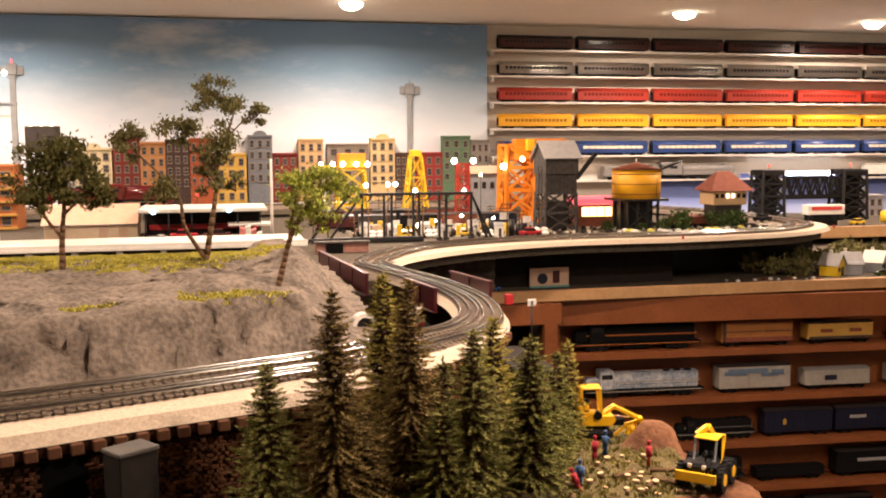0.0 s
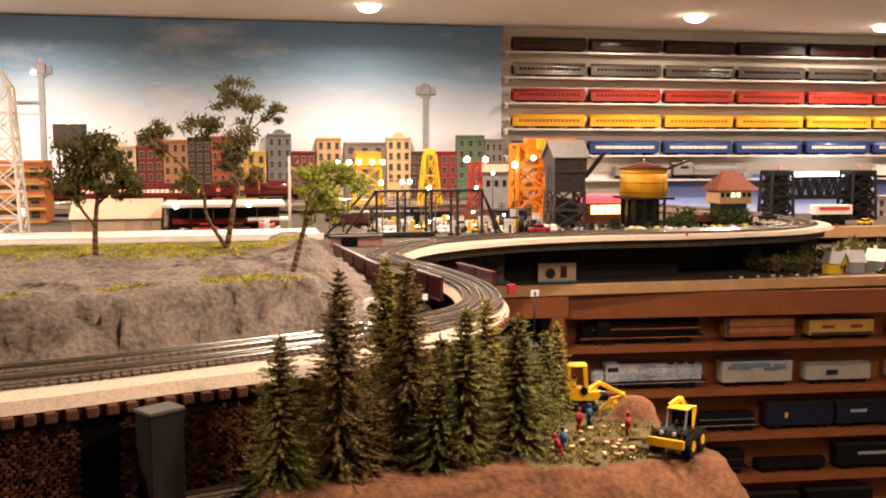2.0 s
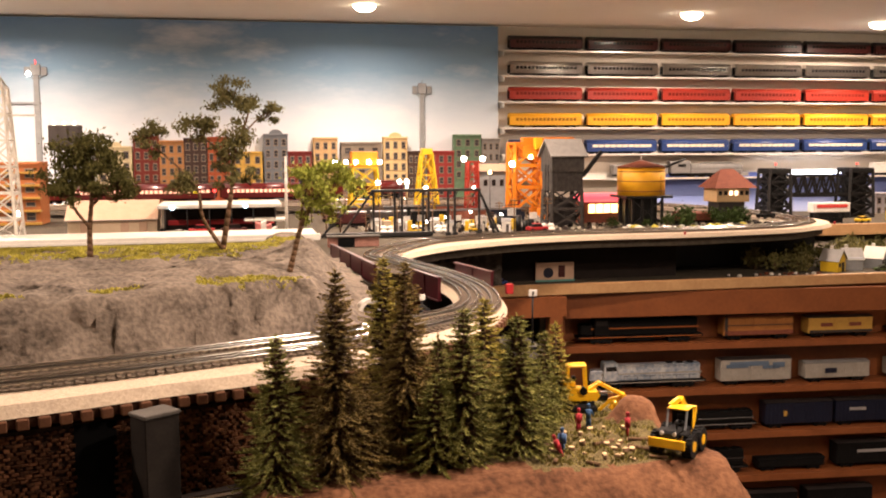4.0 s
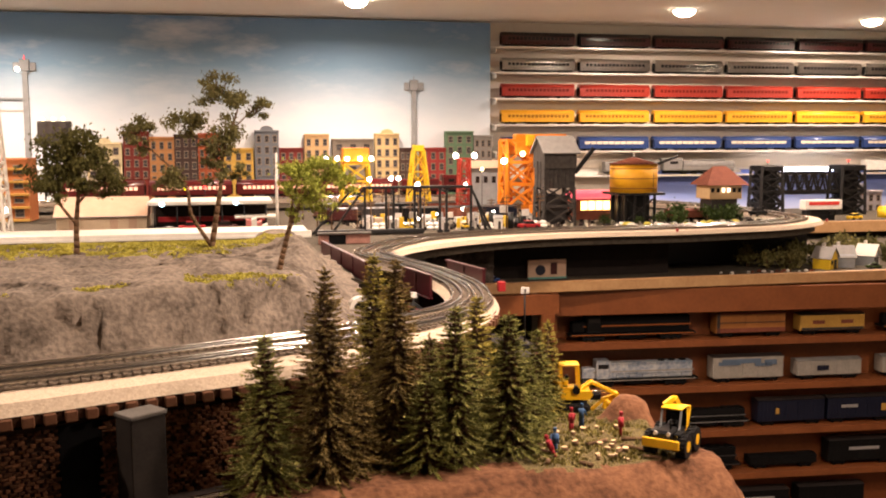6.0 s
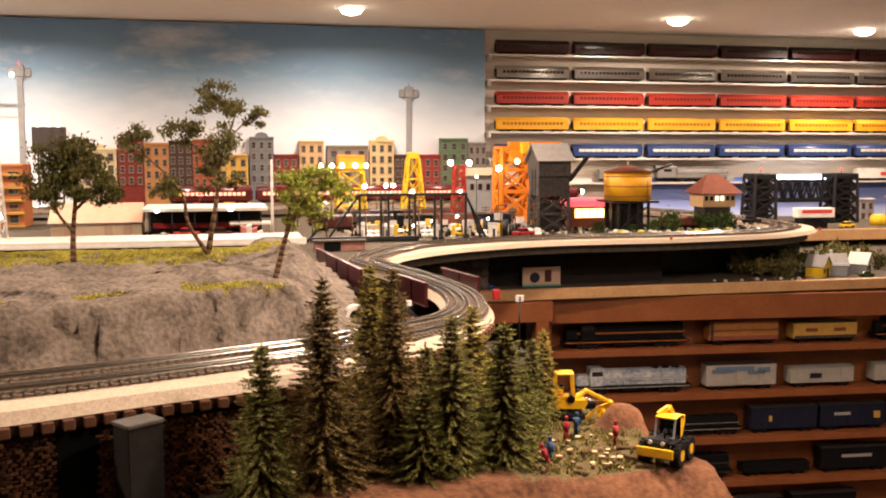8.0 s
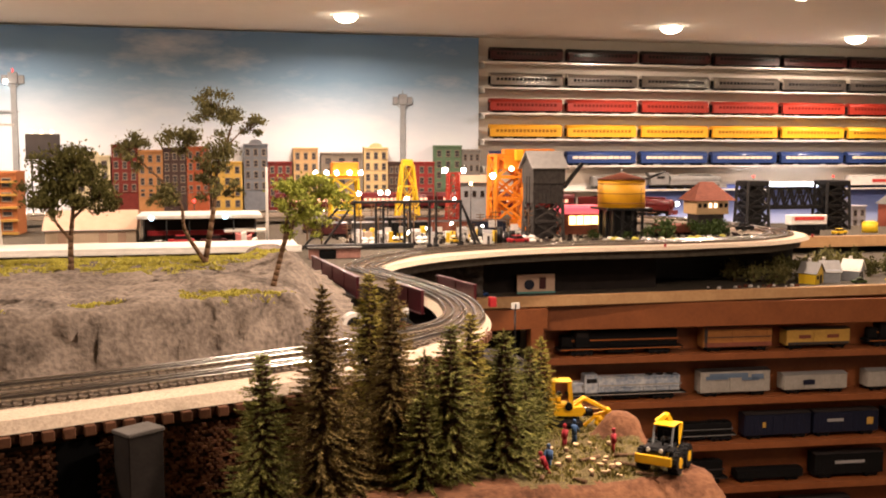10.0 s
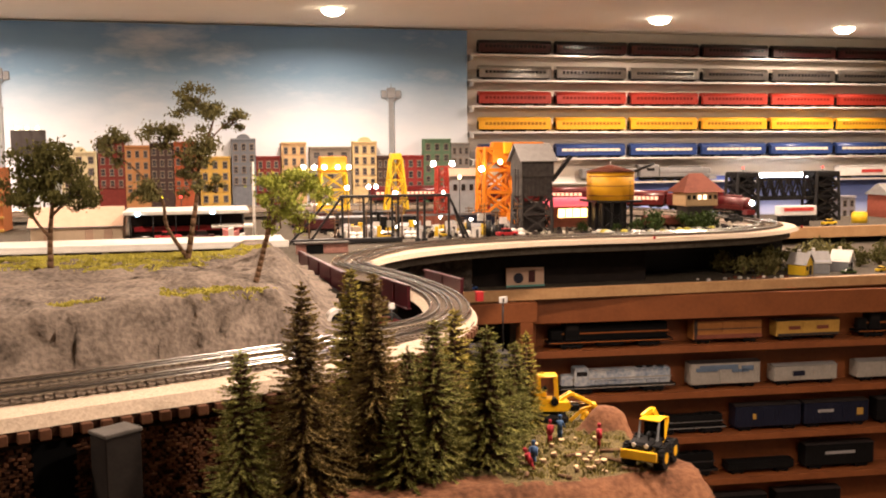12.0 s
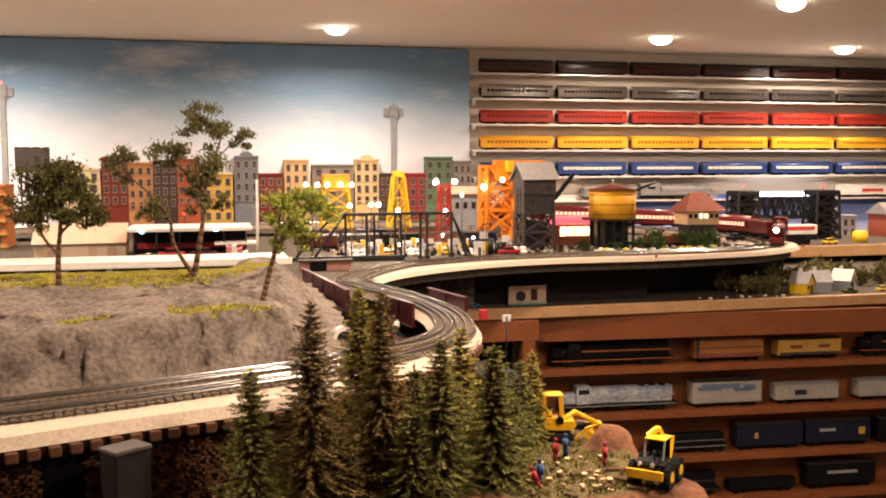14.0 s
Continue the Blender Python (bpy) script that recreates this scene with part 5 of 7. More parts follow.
def build_town_left():
    # raised concrete roadway on short piers
    t = thing("viaduct", "pale concrete raised roadway on short piers", "viaduct")
    put("slab", Geo().bbox((-2.35, 2.78, 1.424), (2.1, 0.34, 0.012), 0.002), "concrete", t)
    put("parapet", Geo().bbox((-2.35, 2.615, 1.434), (2.1, 0.008, 0.012), 0.001), "concrete", t)
    for i in range(16):
        put("pier", Geo().bbox((-3.3 + i * 0.13, 2.64, 1.404), (0.018, 0.03, 0.026), 0.001), "concrete", t)
    # long shed
    t = thing("shed", "long peach roofed beige freight shed", "model building")
    put("wall", Geo().box((-2.045, 3.5, DECK + 0.028), (0.335, 0.2, 0.056)), "shed_wall", t)
    put("roof", Geo().prism([(3.385, DECK + 0.053), (3.5, DECK + 0.124), (3.615, DECK + 0.053), (3.61, DECK + 0.048), (3.39, DECK + 0.048)], 0, -2.222, -1.874), "shed_roof", t)
    for x in (-2.15, -2.0, -1.93):
        put("door", Geo().bbox((x, 3.398, DECK + 0.022), (0.03, 0.004, 0.044), 0.001), "shed_roof", t)
    put("gutter", Geo().cyl((-2.22, 3.383, DECK + 0.051), (-1.876, 3.383, DECK + 0.051), 0.002, seg=6), "tower_grey", t)
    # flat canopied depot
    t = thing("depot", "dark depot under a long flat white canopy", "model building")
    put("canopy", Geo().bbox((-1.63, 3.42, 1.497), (0.47, 0.30, 0.014), 0.002), "concrete", t)
    put("wall", Geo().box((-1.63, 3.52, 1.441), (0.44, 0.08, 0.098)), "dark_panel", t)
    for i in range(6):
        put("column", Geo().cyl((-1.84 + i * 0.084, 3.29, DECK), (-1.84 + i * 0.084, 3.29, 1.49), 0.003, seg=8), "black_steel", t)
    put("sill", Geo().box((-1.63, 3.475, DECK + 0.03), (0.42, 0.012, 0.02)), "toy_red", t)
    for x, z in ((-1.81, 1.494), (-1.535, 1.497)):
        put("canopy_lamp", Geo().ball((x, 3.265, z), 0.008, 10, 7), "bulb_blue", t, "lit blue white lamp")
    put("low_roof", Geo().bbox((-1.46, 3.32, 1.44), (0.16, 0.12, 0.008), 0.001), "concrete", t)
    toy_vehicle(-1.70, 3.23, DECK, 5, 0.10, "toy_red", "red model car parked before the depot")
    toy_vehicle(-1.58, 3.22, DECK, 185, 0.10, "car_maroon", "maroon model car parked before the depot")
    toy_vehicle(-1.78, 3.20, DECK, 60, 0.06, "car_white", "white model car near the depot")
    tent = thing("tent", "pink and white striped model market tent", "tent")
    for i in range(4):
        put("canvas", Geo().prism([(-1.50 + 0.02 * i, DECK + 0.012), (-1.48 + 0.02 * i, DECK + 0.012), (-1.48 + 0.02 * i - 0.0005, DECK + 0.055 - abs(i - 1) * 0.012), (-1.50 + 0.02 * i + 0.0005, DECK + 0.055 - abs(i - 0.5) * 0.012)], 1, 3.12, 3.19), "car_white" if i % 2 else "neon_pale", tent)
    put("tent_pole", Geo().cyl((-1.47, 3.155, DECK), (-1.47, 3.155, DECK + 0.05), 0.001, seg=5), "black_steel", tent)
    # white lattice pylon
    t = thing("lattice_pylon", "tall white lattice power pylon", "pylon")
    put("tower_frame", lattice(Geo(), -2.43, -2.30, 2.93, 3.06, DECK, 1.93, 0.42, 0.008, 6), "lattice_white", t)
    put("peak", Geo().bar((-2.402, 2.957, 1.93), (-2.365, 2.995, 2.0), 0.006).bar((-2.328, 2.957, 1.93), (-2.365, 2.995, 2.0), 0.006).bar((-2.402, 3.03, 1.93), (-2.365, 2.995, 2.0), 0.005).bar((-2.328, 3.03, 1.93), (-2.365, 2.995, 2.0), 0.005), "lattice_white", t)
    put("crossarm", Geo().bar((-2.62, 2.98, 1.835), (-2.23, 2.98, 1.835), 0.006).bar((-2.62, 2.98, 1.835), (-2.40, 2.98, 1.90), 0.004), "lattice_white", t)
    # slender city towers
    for x, ztop, lab in ((-2.60, 2.13, "tall grey water tower with a drum top and white lamp"), (-0.507, 2.045, "tall slender grey tower with a bracketed top")):
        t = thing("slender_tower", lab, "tower")
        put("shaft", Geo().prism([(x - 0.017, DECK), (x + 0.017, DECK), (x + 0.013, ztop), (x - 0.013, ztop)], 1, 4.992, 5.002), "tower_grey", t)
        put("head", Geo().bbox((x, 4.994, ztop + 0.012), (0.05, 0.014, 0.06), 0.003), "tower_grey", t)
        for s in (-1, 1):
            put("bracket", Geo().bbox((x + s * 0.042, 4.996, ztop + 0.004), (0.03, 0.010, 0.045), 0.003).bar((x, 4.997, ztop - 0.05), (x + s * 0.04, 4.997, ztop - 0.012), 0.005), "tower_grey", t)
        if x < -2:
            put("beacon", Geo().ball((x - 0.035, 4.985, ztop - 0.01), 0.012, 8, 6), "bulb", t)
            put("arm", Geo().bar((x - 0.16, 4.996, 1.965), (x + 0.02, 4.996, 1.965), 0.010), "tower_grey", t)
        put("aerial", Geo().cyl((x, 4.996, ztop + 0.04), (x, 4.996, ztop + 0.065), 0.003, 0.001, seg=5), "signal_red" if x < -2 else "tower_grey", t)
    # rooftop billboard with lamps
    t = thing("billboard", "dark rooftop billboard lit by three lamps", "billboard")
    put("panel", Geo().bbox((-2.44, 4.85, 1.78), (0.17, 0.012, 0.13), 0.002), "roof_dark", t)
    put("post", Geo().box((-2.50, 4.86, 1.56), (0.008, 0.008, 0.34)), "black_steel", t)
    put("post", Geo().box((-2.38, 4.86, 1.56), (0.008, 0.008, 0.34)), "black_steel", t)
    for dx in (-0.05, 0, 0.05):
        put("lamp", Geo().ball((-2.44 + dx, 4.82, 1.855), 0.009, 8, 6), "bulb_warm", t)
    # white pole
    t = thing("signal_mast", "slim white signal mast", "mast")
    put("mast", Geo().cyl((-1.39, 3.0, DECK), (-1.39, 3.0, 1.69), 0.006, 0.004, seg=8), "lattice_white", t)
    put("foot", Geo().bbox((-1.39, 3.0, DECK + 0.01), (0.03, 0.03, 0.02), 0.003), "black_steel", t)
    put("signal_head", Geo().bbox((-1.39, 2.993, 1.60), (0.01, 0.008, 0.02), 0.001), "car_white", t)
    street_lamp(-2.375, 3.35, 1.47, 1, "bulb", r=0.012, label="bright white strip lamp beside the tenement")
    # dark wall at the hill's end
    put("tunnel_wall", Geo().bbox((-1.39, 2.72, 1.408), (0.05, 0.05, 0.05), 0.002), "black", None, "small black portal block beside the roadway", "portal block")
    sg = thing("crossing_signal", "small signal with red and yellow lamps", "signal")
    put("mast", Geo().cyl((-1.66, 3.7, DECK), (-1.66, 3.7, 1.54), 0.002, seg=6), "black_steel", sg)
    put("lamp", Geo().ball((-1.66, 3.69, 1.54), 0.007, 8, 6), "signal_red", sg)
    put("lamp", Geo().ball((-1.74, 3.69, 1.535), 0.007, 8, 6), "signal_yellow", sg)
    put("arm", Geo().bar((-1.74, 3.7, 1.53), (-1.66, 3.7, 1.53), 0.002), "black_steel", sg)


defmat("neon_pale", (0.62, 0.22, 0.2), rough=0.7)
build_town_left()


def build_town_middle():
    # black truss bridge frame
    t = thing("steel_trestle", "black steel trestle bridge with tall posts", "trestle bridge")
    put("top_chord", Geo().bbox((-0.88, 2.95, 1.562), (0.41, 0.03, 0.010), 0.001), "black_steel", t)
    put("bottom_chord", Geo().bbox((-1.06, 2.95, 1.403), (0.40, 0.05, 0.014), 0.001), "black_steel", t)
    for px in (644, 681, 694, 731, 741, 776, 788, 832):
        x = -1.27 + (px - 553) * 0.00212
        put("post", Geo().bbox((x, 2.95, 1.475), (0.0075, 0.012, 0.165), 0.001), "black_steel", t)
        put("post_foot", Geo().bbox((x, 2.95, 1.399), (0.018, 0.02, 0.012), 0.001), "black_steel", t)
    for a, b in (((-1.27, 1.395), (-1.12, 1.56)), ((-1.20, 1.395), (-1.08, 1.56)), ((-0.68, 1.56), (-0.60, 1.395)), ((-0.66, 1.52), (-0.62, 1.395))):
        put("brace", Geo().bar((a[0], 2.95, a[1]), (b[0], 2.95, b[1]), 0.008), "black_steel", t)
    for i in range(6):
        put("knee", Geo().bar((-1.06 + i * 0.07, 2.94, 1.535), (-1.04 + i * 0.07, 2.94, 1.56), 0.004), "black_steel", t)
    # orange floodlight tower with yellow legs
    t = thing("floodlight_tower", "orange and yellow floodlight tower with lit lamps", "floodlight tower")
    put("leg_frame", lattice(Geo(), -1.06, -0.92, 3.84, 3.96, DECK, 1.63, 0.2, 0.008, 3), "crane_yellow", t)
    put("head_box", Geo().bbox((-0.99, 3.9, 1.665), (0.12, 0.10, 0.075), 0.004), "crane_orange", t)
    for x in (-1.13, -1.08, -1.035, -0.975, -0.925):
        put("lamp", Geo().ball((x, 3.83, 1.655), 0.0105, 10, 7), "bulb", t)
    put("lamp_bar", Geo().bar((-1.15, 3.84, 1.645), (-0.91, 3.84, 1.645), 0.005), "crane_yellow", t)
    # yellow lattice tower
    t = thing("lattice_tower", "yellow steel lattice tower", "lattice tower")
    put("tower_frame", lattice(Geo(), -0.748, -0.642, 3.84, 3.96, DECK, 1.69, 0.55, 0.008, 3), "crane_yellow", t)
    put("top_cap", Geo().bbox((-0.695, 3.9, 1.70), (0.05, 0.05, 0.03), 0.003), "crane_yellow", t)
    # red lattice tower with two lamps
    t = thing("lattice_tower", "red steel lattice tower with two lit lamps", "lattice tower")
    put("tower_frame", lattice(Geo(), -0.575, -0.520, 3.57, 3.63, DECK, 1.655, 0.25, 0.008, 4), "car_red", t)
    for x in (-0.592, -0.508):
        put("lamp", Geo().ball((x, 3.57, 1.669), 0.0125, 10, 7), "bulb", t)
    put("lamp_bar", Geo().bar((-0.60, 3.58, 1.657), (-0.50, 3.58, 1.657), 0.005), "car_red", t)
    for x, z in ((-0.873, 1.565), (-0.841, 1.565), (-0.967, 1.562), (-0.756, 1.537), (-0.541, 1.538)):
        street_lamp(x, 3.6, z, r=0.010)
    street_lamp(-0.365, 3.6, 1.634, r=0.014)
    street_lamp(-0.44, 3.7, 1.60, glow="bulb_warm", r=0.008, label="black model street lamp with a lit amber globe")
    # red shed and grey station
    t = thing("shed", "low red shed with a dark roof", "model building")
    put("wall", Geo().box((-0.27, 4.16, 1.45), (0.19, 0.10, 0.116)), "toy_red", t)
    put("roof", Geo().prism([(4.09, 1.508), (4.16, 1.545), (4.23, 1.508)], 0, -0.372, -0.168), "roof_dark", t)
    t = thing("station_house", "pale station house with a tan roof", "model building")
    put("wall", Geo().box((-0.36, 4.0, 1.50), (0.14, 0.12, 0.216)), "tower_grey", t)
    put("roof", Geo().prism([(3.92, 1.605), (4.0, 1.64), (4.08, 1.605)], 0, -0.44, -0.28), "shed_roof", t)
    for x in (-0.40, -0.36, -0.32):
        put("window", Geo().box((x, 3.938, 1.55), (0.018, 0.004, 0.03)), "window_dark", t)
    # yard clutter: yellow machines, pale crates, white lit signs
    rng = random.Random(8)
    for i in range(46):
        x, y = -1.05 + rng.random() * 0.68, 3.10 + rng.random() * 0.45
        k = 0.02 + 0.022 * rng.random()
        c = thing("crate", "small pale crate stacked in the model yard", "crate", "yard crates", pose(x, y, DECK, 0, 0, rng.random() * 90))
        mname = ("car_white", "shed_wall", "crane_yellow", "car_white", "tower_grey")[i % 5]
        put("box", Geo().bbox((0, 0, k / 2), (k, k * 0.8, k), 0.001), mname, c)
        put("strap", Geo().box((0, 0, k / 2), (k * 1.02, k * 0.2, k * 1.02)), "weathered_grey", c)
    for i, (x, y, m) in enumerate(((-0.90, 3.10, "crane_yellow"), (-0.66, 3.12, "crane_yellow"), (-0.62, 3.2, "crane_yellow"))):
        toy_vehicle(x, y, DECK, 20 + 70 * i, 0.055, m, "yellow model yard truck", name="model_truck")
    # bulbs added at random for bright specks among the clutter
    for i in range(9):
        x = -1.02 + i * 0.06 + rng.uniform(-0.02, 0.02)
        l = thing("yard_lamp", "tiny white bulb on a short post, added for bright specks", "lamp", "yard lamps")
        y, z = 3.1 + rng.random() * 0.3, 1.405 + rng.random() * 0.055
        put("post", Geo().cyl((x, y, DECK), (x, y, z), 0.0012, seg=5), "black_steel", l)
        put("bulb", Geo().ball((x, y, z), 0.0062, 8, 6), "bulb", l)
    for i in range(7):
        x = -0.60 + i * 0.035
        toy = thing("oil_drum", "dark stacked oil drums in the yard", "drum", "oil drums", pose(x, 3.05 + 0.03 * (i % 3), DECK))
        put("drum", Geo().cyl((0, 0, 0), (0, 0, 0.04 + 0.02 * (i % 2)), 0.012, seg=12), "black", toy)
        put("lid_ring", Geo().cyl((0, 0, 0.04 + 0.02 * (i % 2)), (0, 0, 0.043 + 0.02 * (i % 2)), 0.0125, seg=12), "weathered_grey", toy)
    for i in range(26):
        x, y, h = -1.25 + (i % 13) * 0.072 + rng.uniform(-0.02, 0.02), (3.3 + 0.5 * rng.random() if i < 13 else 3.02 + 0.1 * rng.random()), 0.07 + 0.07 * rng.random()
        tp = thing("telegraph_pole", "dark wooden model telegraph pole with crossarms", "telegraph pole", "telegraph poles", pose(x, y, DECK))
        put("pole", Geo().cyl((0, 0, 0), (0, 0, h), 0.003, 0.002, seg=6), "bark", tp)
        for k in (0.92, 0.8):
            put("crossarm", Geo().bbox((0, 0, h * k), (0.036, 0.003, 0.004), 0.0005), "bark", tp)
    for i in range(9):
        kk = ("car_maroon", "roof_dark", "under_black", "rust_roof", "navy")[i % 5]
        box_car("weathered dark freight car parked in the yard", kk, 0.15, 0.045, "roof_dark", "freight cars in the yard", W=0.045).matrix_basis = pose(-1.12 + (i % 5) * 0.17, 3.42 + 0.32 * (i // 5), DECK)
    # white and yellow machines, sheds and sacks crowded behind the trestle
    for i in range(26):
        x, y = -1.02 + (i % 13) * 0.052 + rng.uniform(-0.015, 0.015), 3.06 + 0.12 * (i // 13) + rng.uniform(-0.03, 0.03)
        kind = i % 4
        k = rng.uniform(0.018, 0.030)
        if kind == 0:
            c = thing("sack_pile", "small pile of white sacks in the model yard", "sacks", "yard sacks", pose(x, y, DECK))
            for b in range(4):
                put("sack", Geo().ball(((b % 2 - 0.5) * k, (b // 2 - 0.5) * 0.4 * k, k * (0.3 + 0.45 * (b // 2))), (k * 0.55, k * 0.4, k * 0.3), 8, 6), "car_white", c)
        elif kind == 1:
            c = thing("site_hut", "tiny white site hut with a grey roof", "hut", "site huts", pose(x, y, DECK, 0, 0, rng.uniform(-20, 20)))
            put("wall", Geo().box((0, 0, k * 0.8), (k * 1.3, k, k * 1.6)), "car_white", c)
            put("roof", Geo().prism([(-k * 0.6, k * 1.6), (k * 0.6, k * 1.6), (0, k * 2.1)], 0, -k * 0.72, k * 0.72), "roof_grey", c)
            put("door", Geo().box((k * 0.2, -k * 0.51, k * 0.6), (k * 0.4, 0.001, k * 1.2)), "weathered_grey", c)
        elif kind == 2:
            c = thing("fuel_pump", "small yellow fuel pump on a concrete base", "fuel pump", "yard fuel pumps", pose(x, y, DECK))
            put("base", Geo().box((0, 0, 0.003), (k, k * 0.7, 0.006)), "concrete", c)
            put("cabinet", Geo().bbox((0, 0, k + 0.004), (k * 0.7, k * 0.5, k * 2.0), 0.001), "crane_yellow", c)
        else:
            c = thing("signboard", "small white signboard on two thin posts", "signboard", "yard signboards", pose(x, y, DECK))
            put("board", Geo().bbox((0, 0, k * 2.4), (k * 1.2, 0.003, k), 0.0005), "car_white", c)
            for q in (-1, 1):
                put("post", Geo().cyl((q * k * 0.45, 0.002, 0), (q * k * 0.45, 0.002, k * 2.2), 0.001, seg=5), "black_steel", c)
    toy_vehicle(-0.43, 3.02, DECK, 10, 0.085, "toy_red", "red model car with lit headlamps")
    # orange crane
    t = thing("gantry_crane", "tall orange gantry crane with a yellow cab", "crane")
    put("tower_frame", lattice(Geo(), -0.345, -0.215, 3.62, 3.74, 1.44, 1.735, 0.05, 0.017, 3), "crane_orange", t)
    put("jib", Geo().bbox((-0.175, 3.68, 1.745), (0.24, 0.06, 0.035), 0.004), "crane_orange", t)
    put("machinery", Geo().bbox((-0.26, 3.66, 1.70), (0.10, 0.10, 0.06), 0.004), "crane_orange", t)
    put("cab", Geo().bbox((-0.245, 3.60, 1.735), (0.035, 0.03, 0.05), 0.003), "crane_yellow", t)
    put("hook_line", Geo().cyl((-0.2, 3.60, 1.55), (-0.2, 3.60, 1.73), 0.003, seg=6), "crane_orange", t)
    put("lamp", Geo().ball((-0.285, 3.58, 1.675), 0.012, 8, 6), "bulb_warm", t)
    for x in (-0.345, -0.215):
        for y in (3.62, 3.74):
            put("bogie", Geo().bbox((x, y, 1.418), (0.05, 0.03, 0.052), 0.004), "crane_orange", t)
    # coal tower
    t = thing("coaling_tower", "weathered grey timber coaling tower with gabled roof", "coaling tower")
    x0, x1, y0, y1 = -0.345, -0.175, 3.14, 3.30
    xc = (x0 + x1) / 2
    put("upper_house", Geo().box((xc, 3.22, 1.655), (0.135, 0.15, 0.07)), "weathered_grey", t)
    put("gable", Geo().prism([(3.145, 1.69), (3.22, 1.745), (3.295, 1.69)], 0, xc - 0.0675, xc + 0.0675), "weathered_grey", t)
    put("roof_plane", Geo().prism([(3.125, 1.682), (3.22, 1.752), (3.22, 1.744), (3.13, 1.678)], 0, xc - 0.078, xc + 0.078), "pale_roof", t)
    put("roof_plane", Geo().prism([(3.22, 1.752), (3.315, 1.682), (3.31, 1.678), (3.22, 1.744)], 0, xc - 0.078, xc + 0.078), "pale_roof", t)
    put("bin", Geo().box((xc, 3.22, 1.58), (0.13, 0.13, 0.08)), "weathered_grey", t)
    for i in range(8):
        put("plank_strip", Geo().box((xc - 0.06 + i * 0.017, 3.153, 1.58), (0.003, 0.003, 0.08)), "roof_dark", t)
    put("leg_frame", lattice(Geo(), xc - 0.065, xc + 0.065, 3.155, 3.285, DECK, 1.545, 0.05, 0.012, 2), "weathered_grey", t)
    put("hopper_wall", Geo().box((xc, 3.24, 1.45), (0.10, 0.08, 0.12)), "roof_dark", t)
    put("chute", Geo().bar((-0.18, 3.2, 1.60), (-0.10, 3.2, 1.70), 0.018, 0.014), "black_steel", t)
    put("ladder", Geo().bar((xc - 0.082, 3.15, DECK), (xc - 0.082, 3.15, 1.65), 0.003).bar((xc - 0.094, 3.15, DECK), (xc - 0.094, 3.15, 1.65), 0.003), "black_steel", t)
    # water tower
    t = thing("water_tower", "golden yellow water tower with a rusty red roof", "water tower")
    put("tank", Geo().cyl((0.085, 3.22, 1.518), (0.085, 3.22, 1.634), 0.098, 0.098, seg=28), "tank_yellow", t)
    for z in (1.535, 1.575, 1.615):
        put("hoop", Geo().cyl((0.085, 3.22, z), (0.085, 3.22, z + 0.003), 0.0988, seg=28), "rust_roof", t)
    put("roof", Geo().cyl((0.085, 3.22, 1.634), (0.085, 3.22, 1.662), 0.106, 0.008, seg=28), "rust_roof", t)
    put("finial", Geo().cyl((0.085, 3.22, 1.66), (0.085, 3.22, 1.678), 0.004, 0.002, seg=6), "car_white", t)
    # black box added behind the legs in place of the shade between them
    put("core", Geo().box((0.085, 3.24, 1.45), (0.12, 0.10, 0.116)), "black", t)
    put("platform", Geo().bbox((0.085, 3.22, 1.513), (0.2, 0.19, 0.010), 0.001), "black_steel", t)
    for i in range(4):
        for j in range(3):
            put("leg", Geo().bbox((0.02 + i * 0.043, 3.15 + j * 0.07, 1.45), (0.010, 0.010, 0.118), 0.001), "black_steel", t)
    put("brace", Geo().bar((0.02, 3.145, 1.40), (0.15, 3.145, 1.50), 0.005).bar((0.15, 3.145, 1.40), (0.02, 3.145, 1.50), 0.005), "black_steel", t)
    put("spout", Geo().cyl((0.165, 3.16, 1.635), (0.245, 3.14, 1.668), 0.006, 0.005, seg=8), "black_steel", t)
    put("spout_arm", Geo().cyl((0.135, 3.14, 1.52), (0.135, 3.14, 1.60), 0.004, seg=6), "black_steel", t)
    # glowing diner
    t = thing("diner", "small diner with a roof glowing pink for reflected neon, and glowing windows", "model building")
    put("wall", Geo().box((-0.03, 3.42, 1.435), (0.18, 0.10, 0.085)), "rust_roof", t)
    # roof emits a little pink in place of neon light reflected off it
    put("roof", Geo().bbox((-0.03, 3.42, 1.50), (0.20, 0.13, 0.035), 0.010), "roof_pink_glow", t)
    for i in range(4):
        put("window", Geo().bbox((-0.075 + i * 0.034, 3.367, 1.455), (0.029, 0.006, 0.038), 0.001), "diner_glow", t, "glowing window")
    # signal tower hut
    t = thing("signal_tower", "cream signal tower with a rusty hipped roof", "signal tower")
    put("lower_storey", Geo().bbox((0.485, 3.24, 1.44), (0.12, 0.10, 0.098), 0.002), "roof_dark", t)
    put("upper_storey", Geo().bbox((0.485, 3.24, 1.515), (0.15, 0.12, 0.062), 0.002), "hut_cream", t)
    put("roof", Geo().add([(0.39, 3.16, 1.543), (0.585, 3.16, 1.543), (0.585, 3.32, 1.543), (0.39, 3.32, 1.543), (0.455, 3.24, 1.622), (0.515, 3.24, 1.622)], [(0, 1, 5, 4), (1, 2, 5), (2, 3, 4, 5), (3, 0, 4), (3, 2, 1, 0)]), "rust_roof", t)
    for i in range(6):
        put("window", Geo().box((0.424 + i * 0.0245, 3.178, 1.522), (0.013, 0.004, 0.018)), "window_lit" if i in (2, 3) else "window_dark", t)
